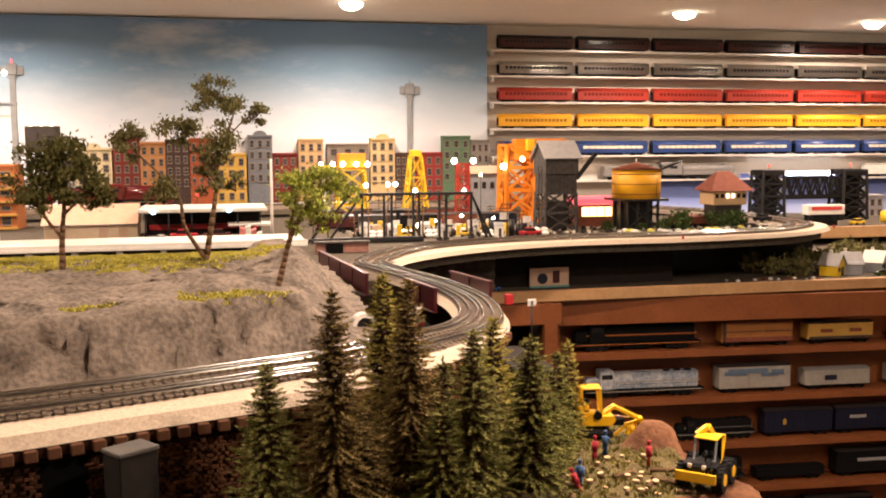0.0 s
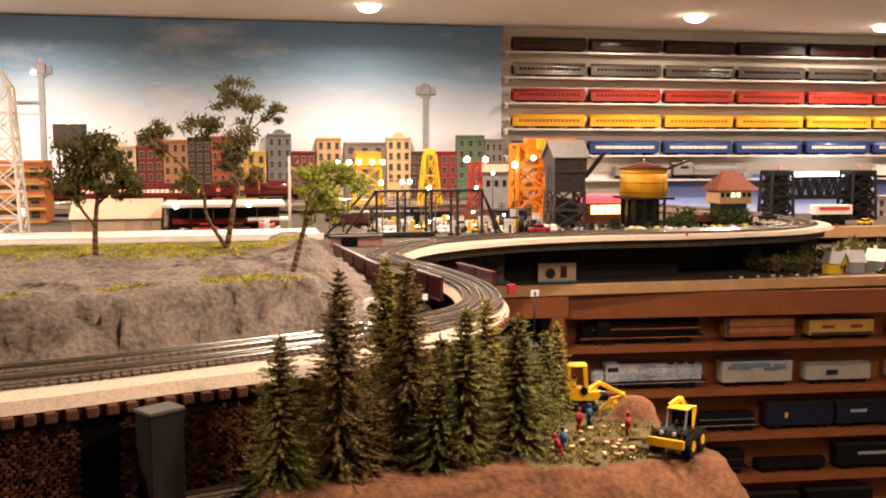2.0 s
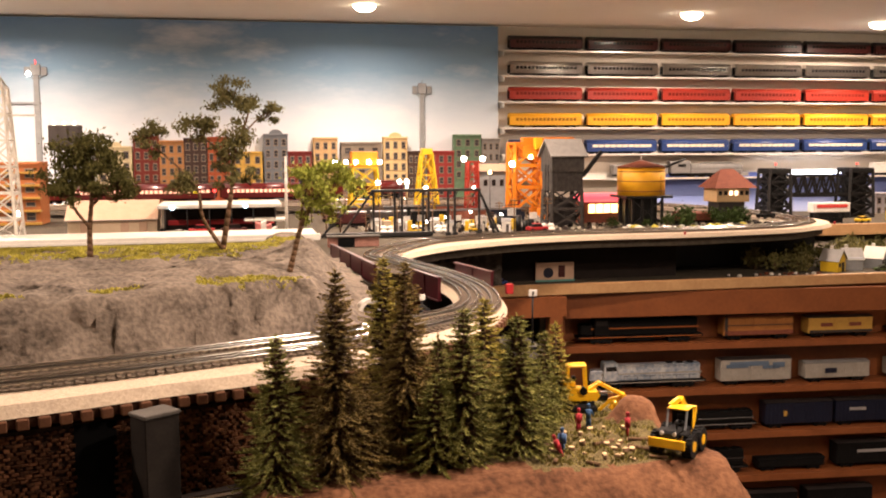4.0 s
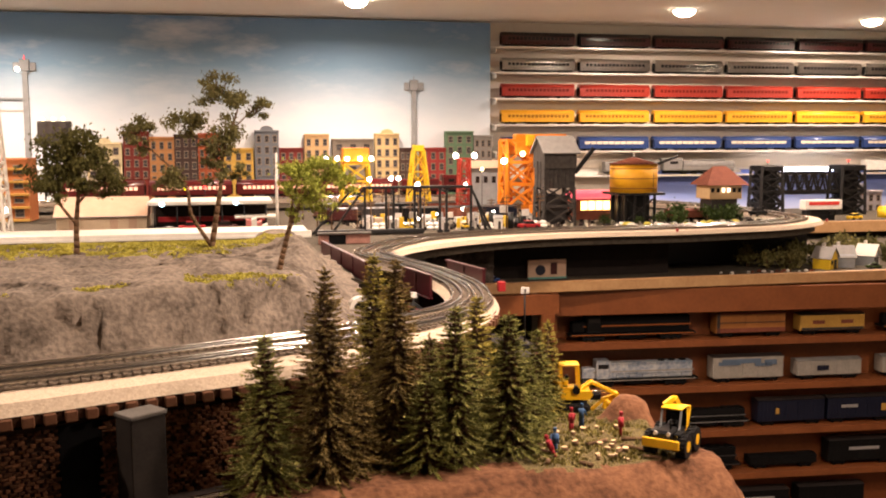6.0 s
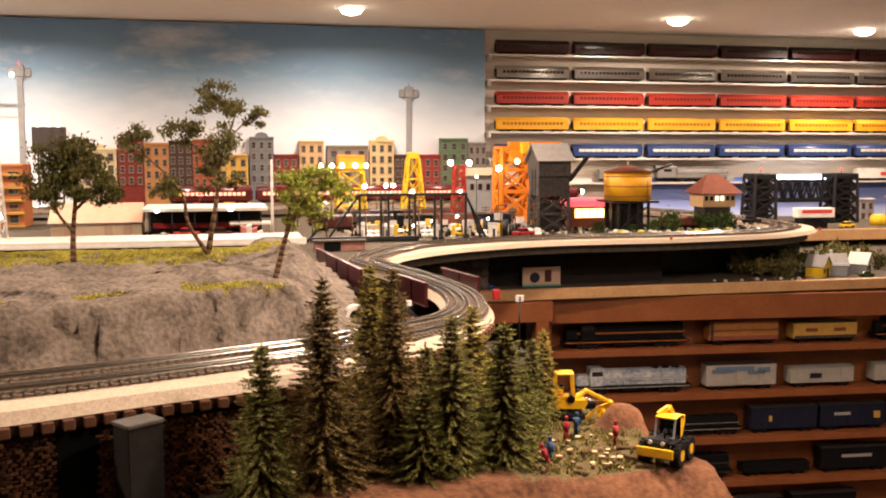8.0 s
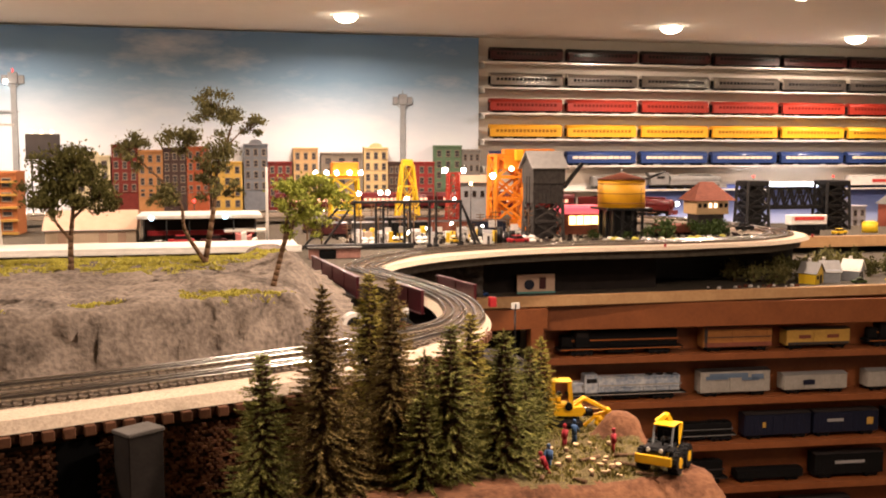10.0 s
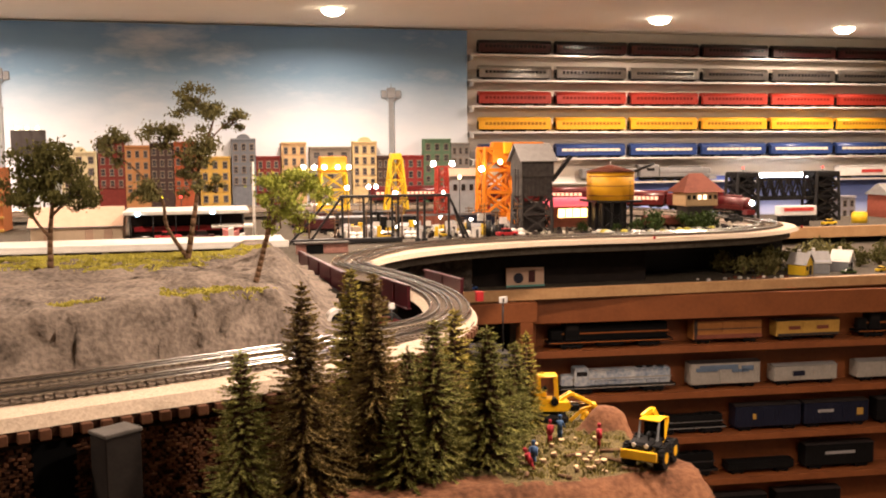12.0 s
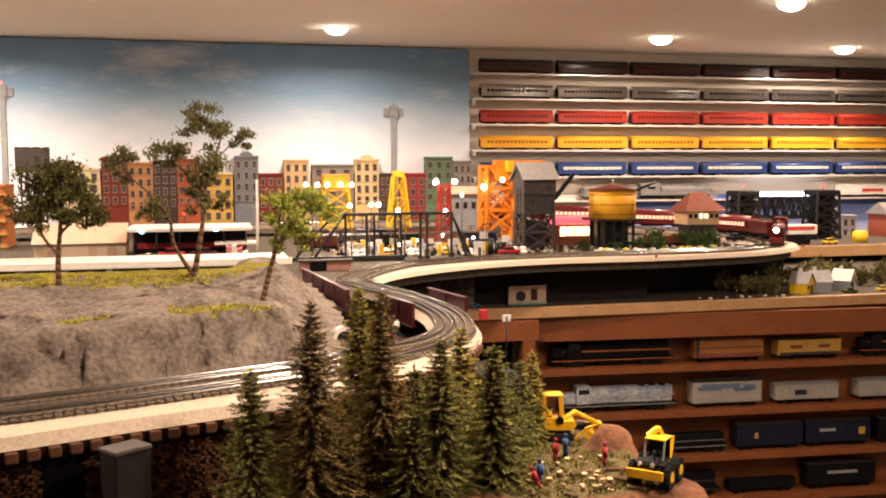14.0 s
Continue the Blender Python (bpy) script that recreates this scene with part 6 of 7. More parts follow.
    # stones, bushes and small wagons beside the loop
    for i in range(26):
        r = 0.008 + 0.014 * rng.random()
        x, y = -0.14 + 0.62 * rng.random(), 2.98 + 0.12 * rng.random()
        st = put("boulder", Geo().ball((0, 0, 0), (r, r * 0.8, r * 0.6), 7, 5), "concrete" if i % 3 else "grass", None, "pale rough boulder beside the track", "boulder", "boulders by the loop")
        st.matrix_basis = pose(x, y, DECK + r * 0.3, 0, 0, rng.random() * 180)
    for i, (x, y, r) in enumerate(((0.22, 3.08, 0.055), (0.42, 3.1, 0.055), (0.48, 3.12, 0.05), (0.37, 3.12, 0.045), (-0.08, 3.12, 0.03), (0.15, 3.1, 0.035), (0.06, 3.1, 0.022), (0.52, 3.14, 0.03))):
        bush(x, y, DECK, r, 30 + i)
    box_car("small rusty red gondola beside the bushes", "rust_roof", 0.16, 0.03, "rust_roof").matrix_basis = pose(0.31, 3.2, DECK)
    toy_vehicle(0.72, 3.32, 1.40, 20, 0.09, "under_black", "black model car inside the curve")
    toy_vehicle(0.62, 3.02, 1.392, -10, 0.05, "car_white", "white model car inside the curve")
    sign = thing("notice_post", "tiny red trackside marker", "marker", "trackside markers")
    put("marker", Geo().bbox((0.03, 2.69, 1.405), (0.008, 0.006, 0.012), 0.001), "toy_red", sign)
    copy_thing(sign, pose(0.79, 0.27, 0))


build_town_middle()


def build_far_right():
    z = 1.305
    t = thing("truss_bridge", "black steel truss bridge between two dark towers", "truss bridge")
    for x0, x1 in ((1.38, 1.52), (1.89, 2.05)):
        put("tower_frame", lattice(Geo(), x0, x1, 4.42, 4.56, z, 1.585, 0.12, 0.016, 4), "black_steel", t)
        put("tower_core", Geo().box(((x0 + x1) / 2, 4.5, 1.43), ((x1 - x0) * 0.62, 0.09, 0.27)), "black", t)
        put("tower_head", Geo().bbox(((x0 + x1) / 2, 4.49, 1.575), ((x1 - x0) * 0.9, 0.14, 0.03), 0.003), "black_steel", t)
        put("beacon_post", Geo().cyl(((x0 + x1) / 2, 4.48, 1.585), ((x0 + x1) / 2, 4.48, 1.612), 0.002, seg=5), "black_steel", t)
        put("beacon", Geo().ball(((x0 + x1) / 2, 4.48, 1.615), 0.006, 8, 6), "signal_red", t)
    g = Geo()
    for y in (4.44, 4.56):
        g.bar((1.5, y, 1.44), (1.9, y, 1.44), 0.014).bar((1.52, y, 1.545), (1.88, y, 1.545), 0.012)
        for i in range(6):
            a = 1.52 + i * 0.06
            g.bar((a, y, 1.44), (a + 0.03, y, 1.545), 0.009).bar((a + 0.03, y, 1.545), (a + 0.06, y, 1.44), 0.009)
    put("span", g, "black_steel", t)
    put("bridge_deck", Geo().box((1.7, 4.5, 1.432), (0.42, 0.10, 0.012)), "black_steel", t)
    t = thing("trailer", "white highway trailer with a red stripe", "trailer")
    put("body", Geo().bbox((1.56, 4.12, 1.388), (0.22, 0.06, 0.052), 0.003), "car_white", t)
    put("stripe", Geo().box((1.56, 4.088, 1.396), (0.18, 0.003, 0.018)), "marking_red", t)
    for dx in (-0.09, 0.05, 0.09):
        put("wheel", Geo().cyl((1.56 + dx, 4.09, 1.345), (1.56 + dx, 4.10, 1.345), 0.015, seg=10), "black", t)
    put("frame", Geo().box((1.56, 4.12, 1.345), (0.2, 0.04, 0.03)), "under_black", t)
    put("stand", Geo().box((1.56, 4.12, 1.318), (0.14, 0.05, 0.03)), "under_black", t)
    drum = thing("storage_tank", "bright yellow storage tank on the far bench", "tank", "", pose(2.02, 4.2, z))
    put("shell", Geo().cyl((0, 0, 0), (0, 0, 0.055), 0.042, seg=18), "crane_yellow", drum)
    put("lid", Geo().cyl((0, 0, 0.055), (0, 0, 0.062), 0.043, 0.03, seg=18), "crane_yellow", drum)
    toy_vehicle(1.74, 4.08, z, 15, 0.09, "crane_yellow", "yellow model excavator truck on the far bench", name="model_truck")
    for i, (x0, x1, zt, col) in enumerate(((2.16, 2.24, 1.47, (0.3, 0.3, 0.36)), (2.26, 2.36, 1.43, (0.42, 0.40, 0.42)))):
        city_building(("pale grey" if i else "blue grey") + " low building on the far bench", x0, x1, zt, col, None, cols=2, rows=2, y=4.7, zbot=z)
    t = thing("warehouse", "red brick warehouse with a pale pitched roof", "model building")
    put("wall", Geo().box((2.58, 4.55, 1.375), (0.34, 0.2, 0.14)), "car_red_brick", t)
    put("roof", Geo().prism([(4.43, 1.44), (4.55, 1.51), (4.67, 1.44)], 0, 2.40, 2.76), "pale_roof", t)
    for i in range(4):
        put("window", Geo().box((2.46 + i * 0.08, 4.448, 1.38), (0.04, 0.004, 0.05)), "car_white", t)
    # lower table: houses, garden trees, fence posts, poster board
    zt = 1.2125

    def cottage(x, y, w, wall, roof, label, yaw=0):
        t = thing("cottage", label, "model house", "cottages on the lower table", pose(x, y, zt, 0, 0, yaw))
        put("wall", Geo().box((0, 0, 0.025), (w, 0.07, 0.05)), wall, t)
        put("gable", Geo().prism([(-w / 2, 0.05), (w / 2, 0.05), (0, 0.085)], 1, -0.035, 0.035), wall, t)
        put("roof_plane", Geo().prism([(-w / 2 - 0.008, 0.043), (0, 0.089), (0, 0.083), (-w / 2 - 0.004, 0.041)], 1, -0.042, 0.042), roof, t)
        put("roof_plane", Geo().prism([(0, 0.089), (w / 2 + 0.008, 0.043), (w / 2 + 0.004, 0.041), (0, 0.083)], 1, -0.042, 0.042), roof, t)
        put("door", Geo().box((w * 0.1, -0.0365, 0.019), (0.017, 0.004, 0.036)), "window_dark", t)
        put("window", Geo().box((-w * 0.28, -0.0365, 0.028), (0.014, 0.004, 0.016)), "window_dark", t)
        put("chimney", Geo().bbox((w * 0.2, 0.015, 0.085), (0.012, 0.012, 0.03), 0.001), "concrete", t)
    cottage(0.80, 2.93, 0.085, "crane_yellow", "pale_roof", "small yellow cottage with a grey roof", 35)
    cottage(0.90, 2.96, 0.10, "tower_grey", "pale_roof", "grey cottage with a wide grey roof", 70)
    cottage(1.03, 2.98, 0.09, "tower_grey", "concrete", "grey white cottage with a pale roof", 40)
    for i, (x, y, r) in enumerate(((0.64, 2.93, 0.06), (0.68, 2.99, 0.07), (0.57, 2.98, 0.05), (0.84, 3.06, 0.06), (0.93, 3.07, 0.055), (0.74, 3.04, 0.065), (0.52, 3.05, 0.06))):
        bush(x, y, zt, r, 60 + i, "leaf_dark" if i % 2 else "leaf_olive", "leafy dark green garden tree on the lower table")
    for i, (x, y, r) in enumerate(((1.06, 3.12, 0.06), (1.19, 3.08, 0.055), (1.32, 3.12, 0.06), (1.12, 3.30, 0.07), (1.27, 3.32, 0.065), (1.43, 3.22, 0.06), (0.99, 3.22, 0.06), (1.50, 3.05, 0.05), (1.40, 2.98, 0.04))):
        bush(x, y, zt, r, 80 + i, "leaf_olive" if i % 3 == 0 else "leaf_dark", "leafy dark green garden tree on the lower table")
    rng = random.Random(3)
    for i in range(16):
        r = 0.005 + 0.006 * rng.random()
        st = put("garden_stone", Geo().ball((0, 0, 0), (r, r, r * 0.7), 6, 5), "rust_roof" if i % 2 else "concrete", None, "small stone along the table edge", "stone", "stones along the table edge")
        st.matrix_basis = pose(0.30 + 0.4 * rng.random(), 2.84 + 0.05 * rng.random(), zt + r * 0.4)
    toy_vehicle(1.16, 2.90, zt, 15, 0.06, "crane_yellow", "yellow model car on the lower table")
    toy_vehicle(-0.62, 2.86, zt, 25, 0.055, "toy_blue", "blue model car under the deck")
    toy_vehicle(0.98, 2.87, zt, 170, 0.06, "bush_green", "green model car before the cottages")
    t = thing("picture_board", "small picture board with dark shapes and turquoise base", "picture board")
    put("board", Geo().bbox((-0.398, 2.895, 1.251), (0.15, 0.008, 0.070), 0.001), "shed_roof", t)
    put("base_strip", Geo().box((-0.398, 2.889, 1.2175), (0.152, 0.006, 0.007)), "turquoise", t)
    put("motif", Geo().cyl((-0.425, 2.8885, 1.247), (-0.425, 2.892, 1.247), 0.020, seg=12), "navy", t)
    put("motif", Geo().bbox((-0.372, 2.890, 1.252), (0.026, 0.003, 0.045), 0.001), "car_maroon", t)
    # rocky embankment panel below the curve
    xs, zs = np.arange(-1.0, -0.62, 0.008), np.arange(1.2, 1.385, 0.008)
    vs = [(x, 2.82 - 0.25 * (x + 0.62) * 0.4 + relief(x, z, 0, 30) * 0.018, z) for x in xs for z in zs]
    n = len(zs)
    put("rock_embankment", Geo().add(vs, [(i * n + j, (i + 1) * n + j, (i + 1) * n + j + 1, i * n + j + 1) for i in range(len(xs) - 1) for j in range(n - 1)], True), "rock_dark", None, "dark rough rock embankment below the curve", "rock embankment", kind="structure")
    # white sign, red lamp box near the bridge
    t = thing("crossing_sign", "white square sign on a thin dark post", "sign")
    put("plate", Geo().bbox((-0.838, 1.75, 1.352), (0.022, 0.003, 0.017), 0.001), "car_white", t)
    put("post", Geo().cyl((-0.838, 1.752, 1.22), (-0.838, 1.752, 1.35), 0.0025, seg=6), "black_steel", t)
    put("foot", Geo().bbox((-0.838, 1.752, 1.21), (0.03, 0.03, 0.012), 0.001), "black_steel", t)
    put("bar", Geo().box((-0.838, 1.7478, 1.351), (0.004, 0.001, 0.010)), "black", t)
    put("siding_shelf", Geo().bbox((-0.85, 1.80, 1.195), (0.1, 0.3, 0.02), 0.002), "dark_panel", None, "dark lower shelf below the bridge", "shelf", kind="structure")
    put("signal_box", Geo().bbox((-0.965, 1.52, 1.4), (0.016, 0.016, 0.022), 0.001), "toy_red", None, "small bright red signal box by the bridge", "signal box")
    # abutment behind the long girder
    t = thing("bridge_abutment", "dull pink stone bridge abutment with a near-black sheet as opening", "abutment")
    put("wall", Geo().bbox((-1.19, 2.63, 1.409), (0.17, 0.03, 0.034), 0.002), "abutment_pink", t)
    # near-black sheet on the solid face, standing in for an opening's shade
    put("opening", Geo().box((-1.215, 2.613, 1.407), (0.055, 0.006, 0.030)), "void_shade", t)
    put("coping", Geo().bbox((-1.19, 2.626, 1.428), (0.18, 0.042, 0.005), 0.001), "cap_grey", t)
    toy_vehicle(-1.135, 1.75, 1.30, 20, 0.06, "toy_red", "small red model car under the bridge")
    n = thing("notice_post", "tiny white notice on a dark post under the bridge", "notice")
    put("plate", Geo().bbox((-1.19, 1.39, 1.408), (0.012, 0.002, 0.012), 0.0004), "car_white", n)
    put("post", Geo().cyl((-1.19, 1.392, 1.30), (-1.19, 1.392, 1.403), 0.0012, seg=6), "black_steel", n)
    # culvert in the hill
    t = thing("culvert", "dark round culvert mouth with a pale stone surround", "culvert", "", pose(-1.328, 1.19, 1.418, 0, 0, 12) @ Matrix.Scale(0.85, 4))
    g = Geo()
    for i in range(10):
        a0, a1 = math.pi * i / 10, math.pi * (i + 1) / 10
        g.prism([(0.018 * math.cos(a0), 0.018 * math.sin(a0)), (0.027 * math.cos(a0), 0.027 * math.sin(a0)), (0.027 * math.cos(a1), 0.027 * math.sin(a1)), (0.018 * math.cos(a1), 0.018 * math.sin(a1))], 1, -0.010, 0.012)
    put("arch_stones", g, "concrete", t)
    # black plug fills the arch in place of the shade inside the culvert
    put("mouth", Geo().prism([(0.0185 * math.cos(a), 0.0185 * math.sin(a)) for a in np.linspace(0, math.pi, 11)], 1, -0.005, 0.02), "black", t)


defmat("car_red_brick", (0.30, 0.09, 0.055), (0.22, 0.06, 0.04), rough=0.85, scale=60)
defmat("abutment_pink", (0.30, 0.15, 0.12), (0.18, 0.09, 0.07), rough=0.85, scale=60, bump=0.4)
defmat("turquoise", (0.12, 0.32, 0.28), rough=0.5)
defmat("rock_dark", (0.10, 0.085, 0.07), (0.045, 0.038, 0.032), rough=0.95, scale=30, bump=0.8)
build_far_right()


def build_supports():
    leg = Geo().bbox((0, 0, 0), (0.07, 0.07, 1.35), 0.004).mesh("bench_leg")
    leg.materials.append(M["brown_wood"])
    for x, y in ((-3.9, 0.45), (-3.9, 1.8), (-2.6, 0.75), (-2.6, 1.8), (-1.6, 1.0), (-1.45, 1.8), (-3.9, 4.8), (-2.6, 4.8), (-1.2, 4.8), (-2.6, 3.2), (-1.2, 3.2)):
        put("bench_leg", leg, None, None, "square brown wooden leg under the layout bench", "bench leg", "legs under the layout").location = (x, y, 0.683)
    for x, y in ((-0.6, 4.8), (0.6, 4.8), (2.9, 4.8), (2.9, 3.1)):
        b = put("support_post", Geo().bbox((0, 0, 0.59), (0.07, 0.07, 1.18), 0.004), "brown_wood", None, "square brown wooden leg under the lower table", "table leg", "legs under the table")
        b.location = (x, y, 0)
    put("mound_base", Geo().bbox((-1.25, 0.68, 0.55), (0.46, 0.46, 1.1), 0.004), "brown_wood", None, "brown wooden base box below the earth mound", "base box", kind="structure")
    post = Geo().bbox((0, 0, 0), (0.05, 0.05, 1.19), 0.003).mesh("shelf_post")
    post.materials.append(M["brown_wood"])
    put("shelf_post", post, None, None, "brown wooden post under the lower track shelf", "post", "posts under the lower shelf").location = (-2.4, 0.4, 0.655)
    put("shelf_post", post, None, None, "brown wooden post under the lower track shelf", "post", "posts under the lower shelf").location = (-1.75, 0.4, 0.655)
    rng = random.Random(21)
    for mname, n, lab in (("scrap_dark", 900, "small dark scrap strewn over the model yard"), ("scrap_pale", 420, "small pale stones and scrap in the model yard")):
        g = Geo()
        for _ in range(n):
            x, y = rng.uniform(-1.1, 0.66), rng.uniform(3.05, 3.95)
            if x > 0.3:
                y = rng.uniform(3.02, 3.2 + 0.3 * (0.66 - x))
            k = rng.uniform(0.004, 0.016)
            g.box((0, 0, k * 0.3), (k, k * rng.uniform(0.4, 1.2), k * rng.uniform(0.4, 1.6)), pose(x, y, DECK, 0, 0, rng.random() * 180))
        put("yard_scrap", g, mname, None, lab, "yard scrap", kind="stuff")


defmat("scrap_dark", (0.06, 0.045, 0.04), (0.02, 0.016, 0.015), rough=0.8, scale=60, rand=0.8)
defmat("scrap_pale", (0.50, 0.46, 0.38), (0.30, 0.26, 0.2), rough=0.8, scale=60, rand=0.6)
build_supports()


# ---- log camp: machines, figures, stumps ----
defmat("machine_yellow", (0.82, 0.47, 0.012), (0.74, 0.41, 0.01), rough=0.35, scale=60, coat=0.3)
defmat("tyre", (0.014, 0.013, 0.013), rough=0.7, scale=120, bump=0.3)
defmat("log_cut", (0.62, 0.48, 0.28), (0.5, 0.36, 0.2), rough=0.8, scale=200)
defmat("figure_red", (0.32, 0.03, 0.04), rough=0.6, scale=80)
defmat("figure_blue", (0.05, 0.10, 0.20), rough=0.6, scale=80)


def big_tyre(x, y, r, w, t):
    wheel = put("wheel", Geo().cyl((x, y - w / 2, r), (x, y + w / 2, r), r * 0.93, seg=20), "tyre", t)
    g = Geo()
    for i in range(16):
        a = 2 * math.pi * i / 16
        for s in (-1, 1):
            g.box((0, 0, 0), (r * 0.16, w * 0.5, r * 0.12), Matrix.Translation((x + r * 0.95 * math.cos(a + s * 0.08), y + s * w * 0.25, r + r * 0.95 * math.sin(a + s * 0.08))) @ pose(0, 0, 0, 0, 90 - math.degrees(a), 0))
    put("tread", g, "tyre", wheel, kind="stuff")
    s = 1 if y > 0 else -1
    put("rim", Geo().cyl((x, y + s * w * 0.35, r), (x, y + s * w * 0.54, r), r * 0.52, r * 0.45, seg=14), "machine_yellow", wheel, "yellow wheel rim")


def build_skidder():
    t = thing("log_skidder", "yellow toy log skidder with big black tyres and blade", "log skidder", "", pose(-1.002, 0.572, mound_z(-1.002, 0.572) + 0.001, 0, 0, 226) @ Matrix.Scale(0.93, 4))
    for x in (-0.021, 0.020):
        for y in (-0.023, 0.023):
            big_tyre(x, y, 0.0168, 0.0135, t)
    put("front_frame", Geo().bbox((0.022, 0, 0.020), (0.036, 0.024, 0.012), 0.002), "machine_yellow", t)
    put("rear_frame", Geo().bbox((-0.020, 0, 0.022), (0.036, 0.026, 0.014), 0.002), "machine_yellow", t)
    put("bonnet", Geo().bbox((0.027, 0, 0.033), (0.032, 0.024, 0.014), 0.003), "under_black", t, "black engine cover")
    put("grille", Geo().box((0.0435, 0, 0.031), (0.002, 0.02, 0.011)), "black", t)
    for y in (-0.017, 0.017):
        put("mudguard", Geo().bbox((0.020, y, 0.034), (0.026, 0.010, 0.003), 0.001), "under_black", t, "black mudguard")
    # open cab: seat, rear screen, raked front posts
    cab = put("cab", Geo().bbox((-0.004, 0, 0.031), (0.024, 0.028, 0.008), 0.002).bbox((-0.008, 0, 0.039), (0.010, 0.012, 0.008), 0.002).bbox((-0.0125, 0, 0.044), (0.003, 0.012, 0.014), 0.001), "under_black", t)
    put("rear_screen", Geo().box((-0.016, 0, 0.046), (0.0015, 0.025, 0.026)), "under_black", cab, "dark mesh screen")
    for y in (-0.0135, 0.0135):
        put("cab_post", Geo().bar((0.012, y, 0.032), (0.004, y, 0.061), 0.0024), "tower_grey", cab, "grey raked post")
        put("cab_post", Geo().bar((-0.016, y, 0.030), (-0.016, y, 0.061), 0.0024), "under_black", cab)
    put("windscreen_bar", Geo().bar((0.012, -0.0135, 0.036), (0.012, 0.0135, 0.036), 0.002), "tower_grey", cab)
    put("steering_wheel", Geo().cyl((0.006, 0, 0.0425), (0.0065, 0, 0.0435), 0.0045, seg=12), "black", cab)
    put("cab_roof", Geo().bbox((-0.006, 0, 0.0625), (0.025, 0.030, 0.0022), 0.0007), "machine_yellow", t)
    put("blade", Geo().bbox((0.051, 0, 0.021), (0.0035, 0.052, 0.013), 0.001, pose(0, 0, 0, 0, -4, 0)), "machine_yellow", t)
    for y in (-0.015, 0.015):
        put("blade_arm", Geo().bar((0.026, y, 0.019), (0.050, y, 0.020), 0.004), "machine_yellow", t)
        put("blade_cylinder", Geo().cyl((0.030, y * 0.7, 0.030), (0.049, y * 0.7, 0.024), 0.0014, seg=8), "rail_steel", t)
    put("arch", Geo().bar((-0.024, -0.012, 0.030), (-0.036, -0.012, 0.056), 0.005).bar((-0.024, 0.012, 0.030), (-0.036, 0.012, 0.056), 0.005).bar((-0.036, -0.014, 0.056), (-0.036, 0.014, 0.056), 0.006), "machine_yellow", t)
    put("boom", Geo().bar((-0.036, -0.004, 0.056), (-0.022, -0.006, 0.071), 0.008).bar((-0.022, -0.006, 0.071), (-0.010, -0.016, 0.062), 0.006).bar((-0.036, 0, 0.052), (-0.050, 0, 0.034), 0.005), "machine_yellow", t)
    for y in (-0.009, 0.009):
        put("headlamp", Geo().cyl((0.043, y, 0.037), (0.0455, y, 0.037), 0.0028, seg=10), "car_white", t)
    put("exhaust", Geo().cyl((0.026, 0.006, 0.04), (0.026, 0.006, 0.053), 0.0014, seg=8), "black", t)


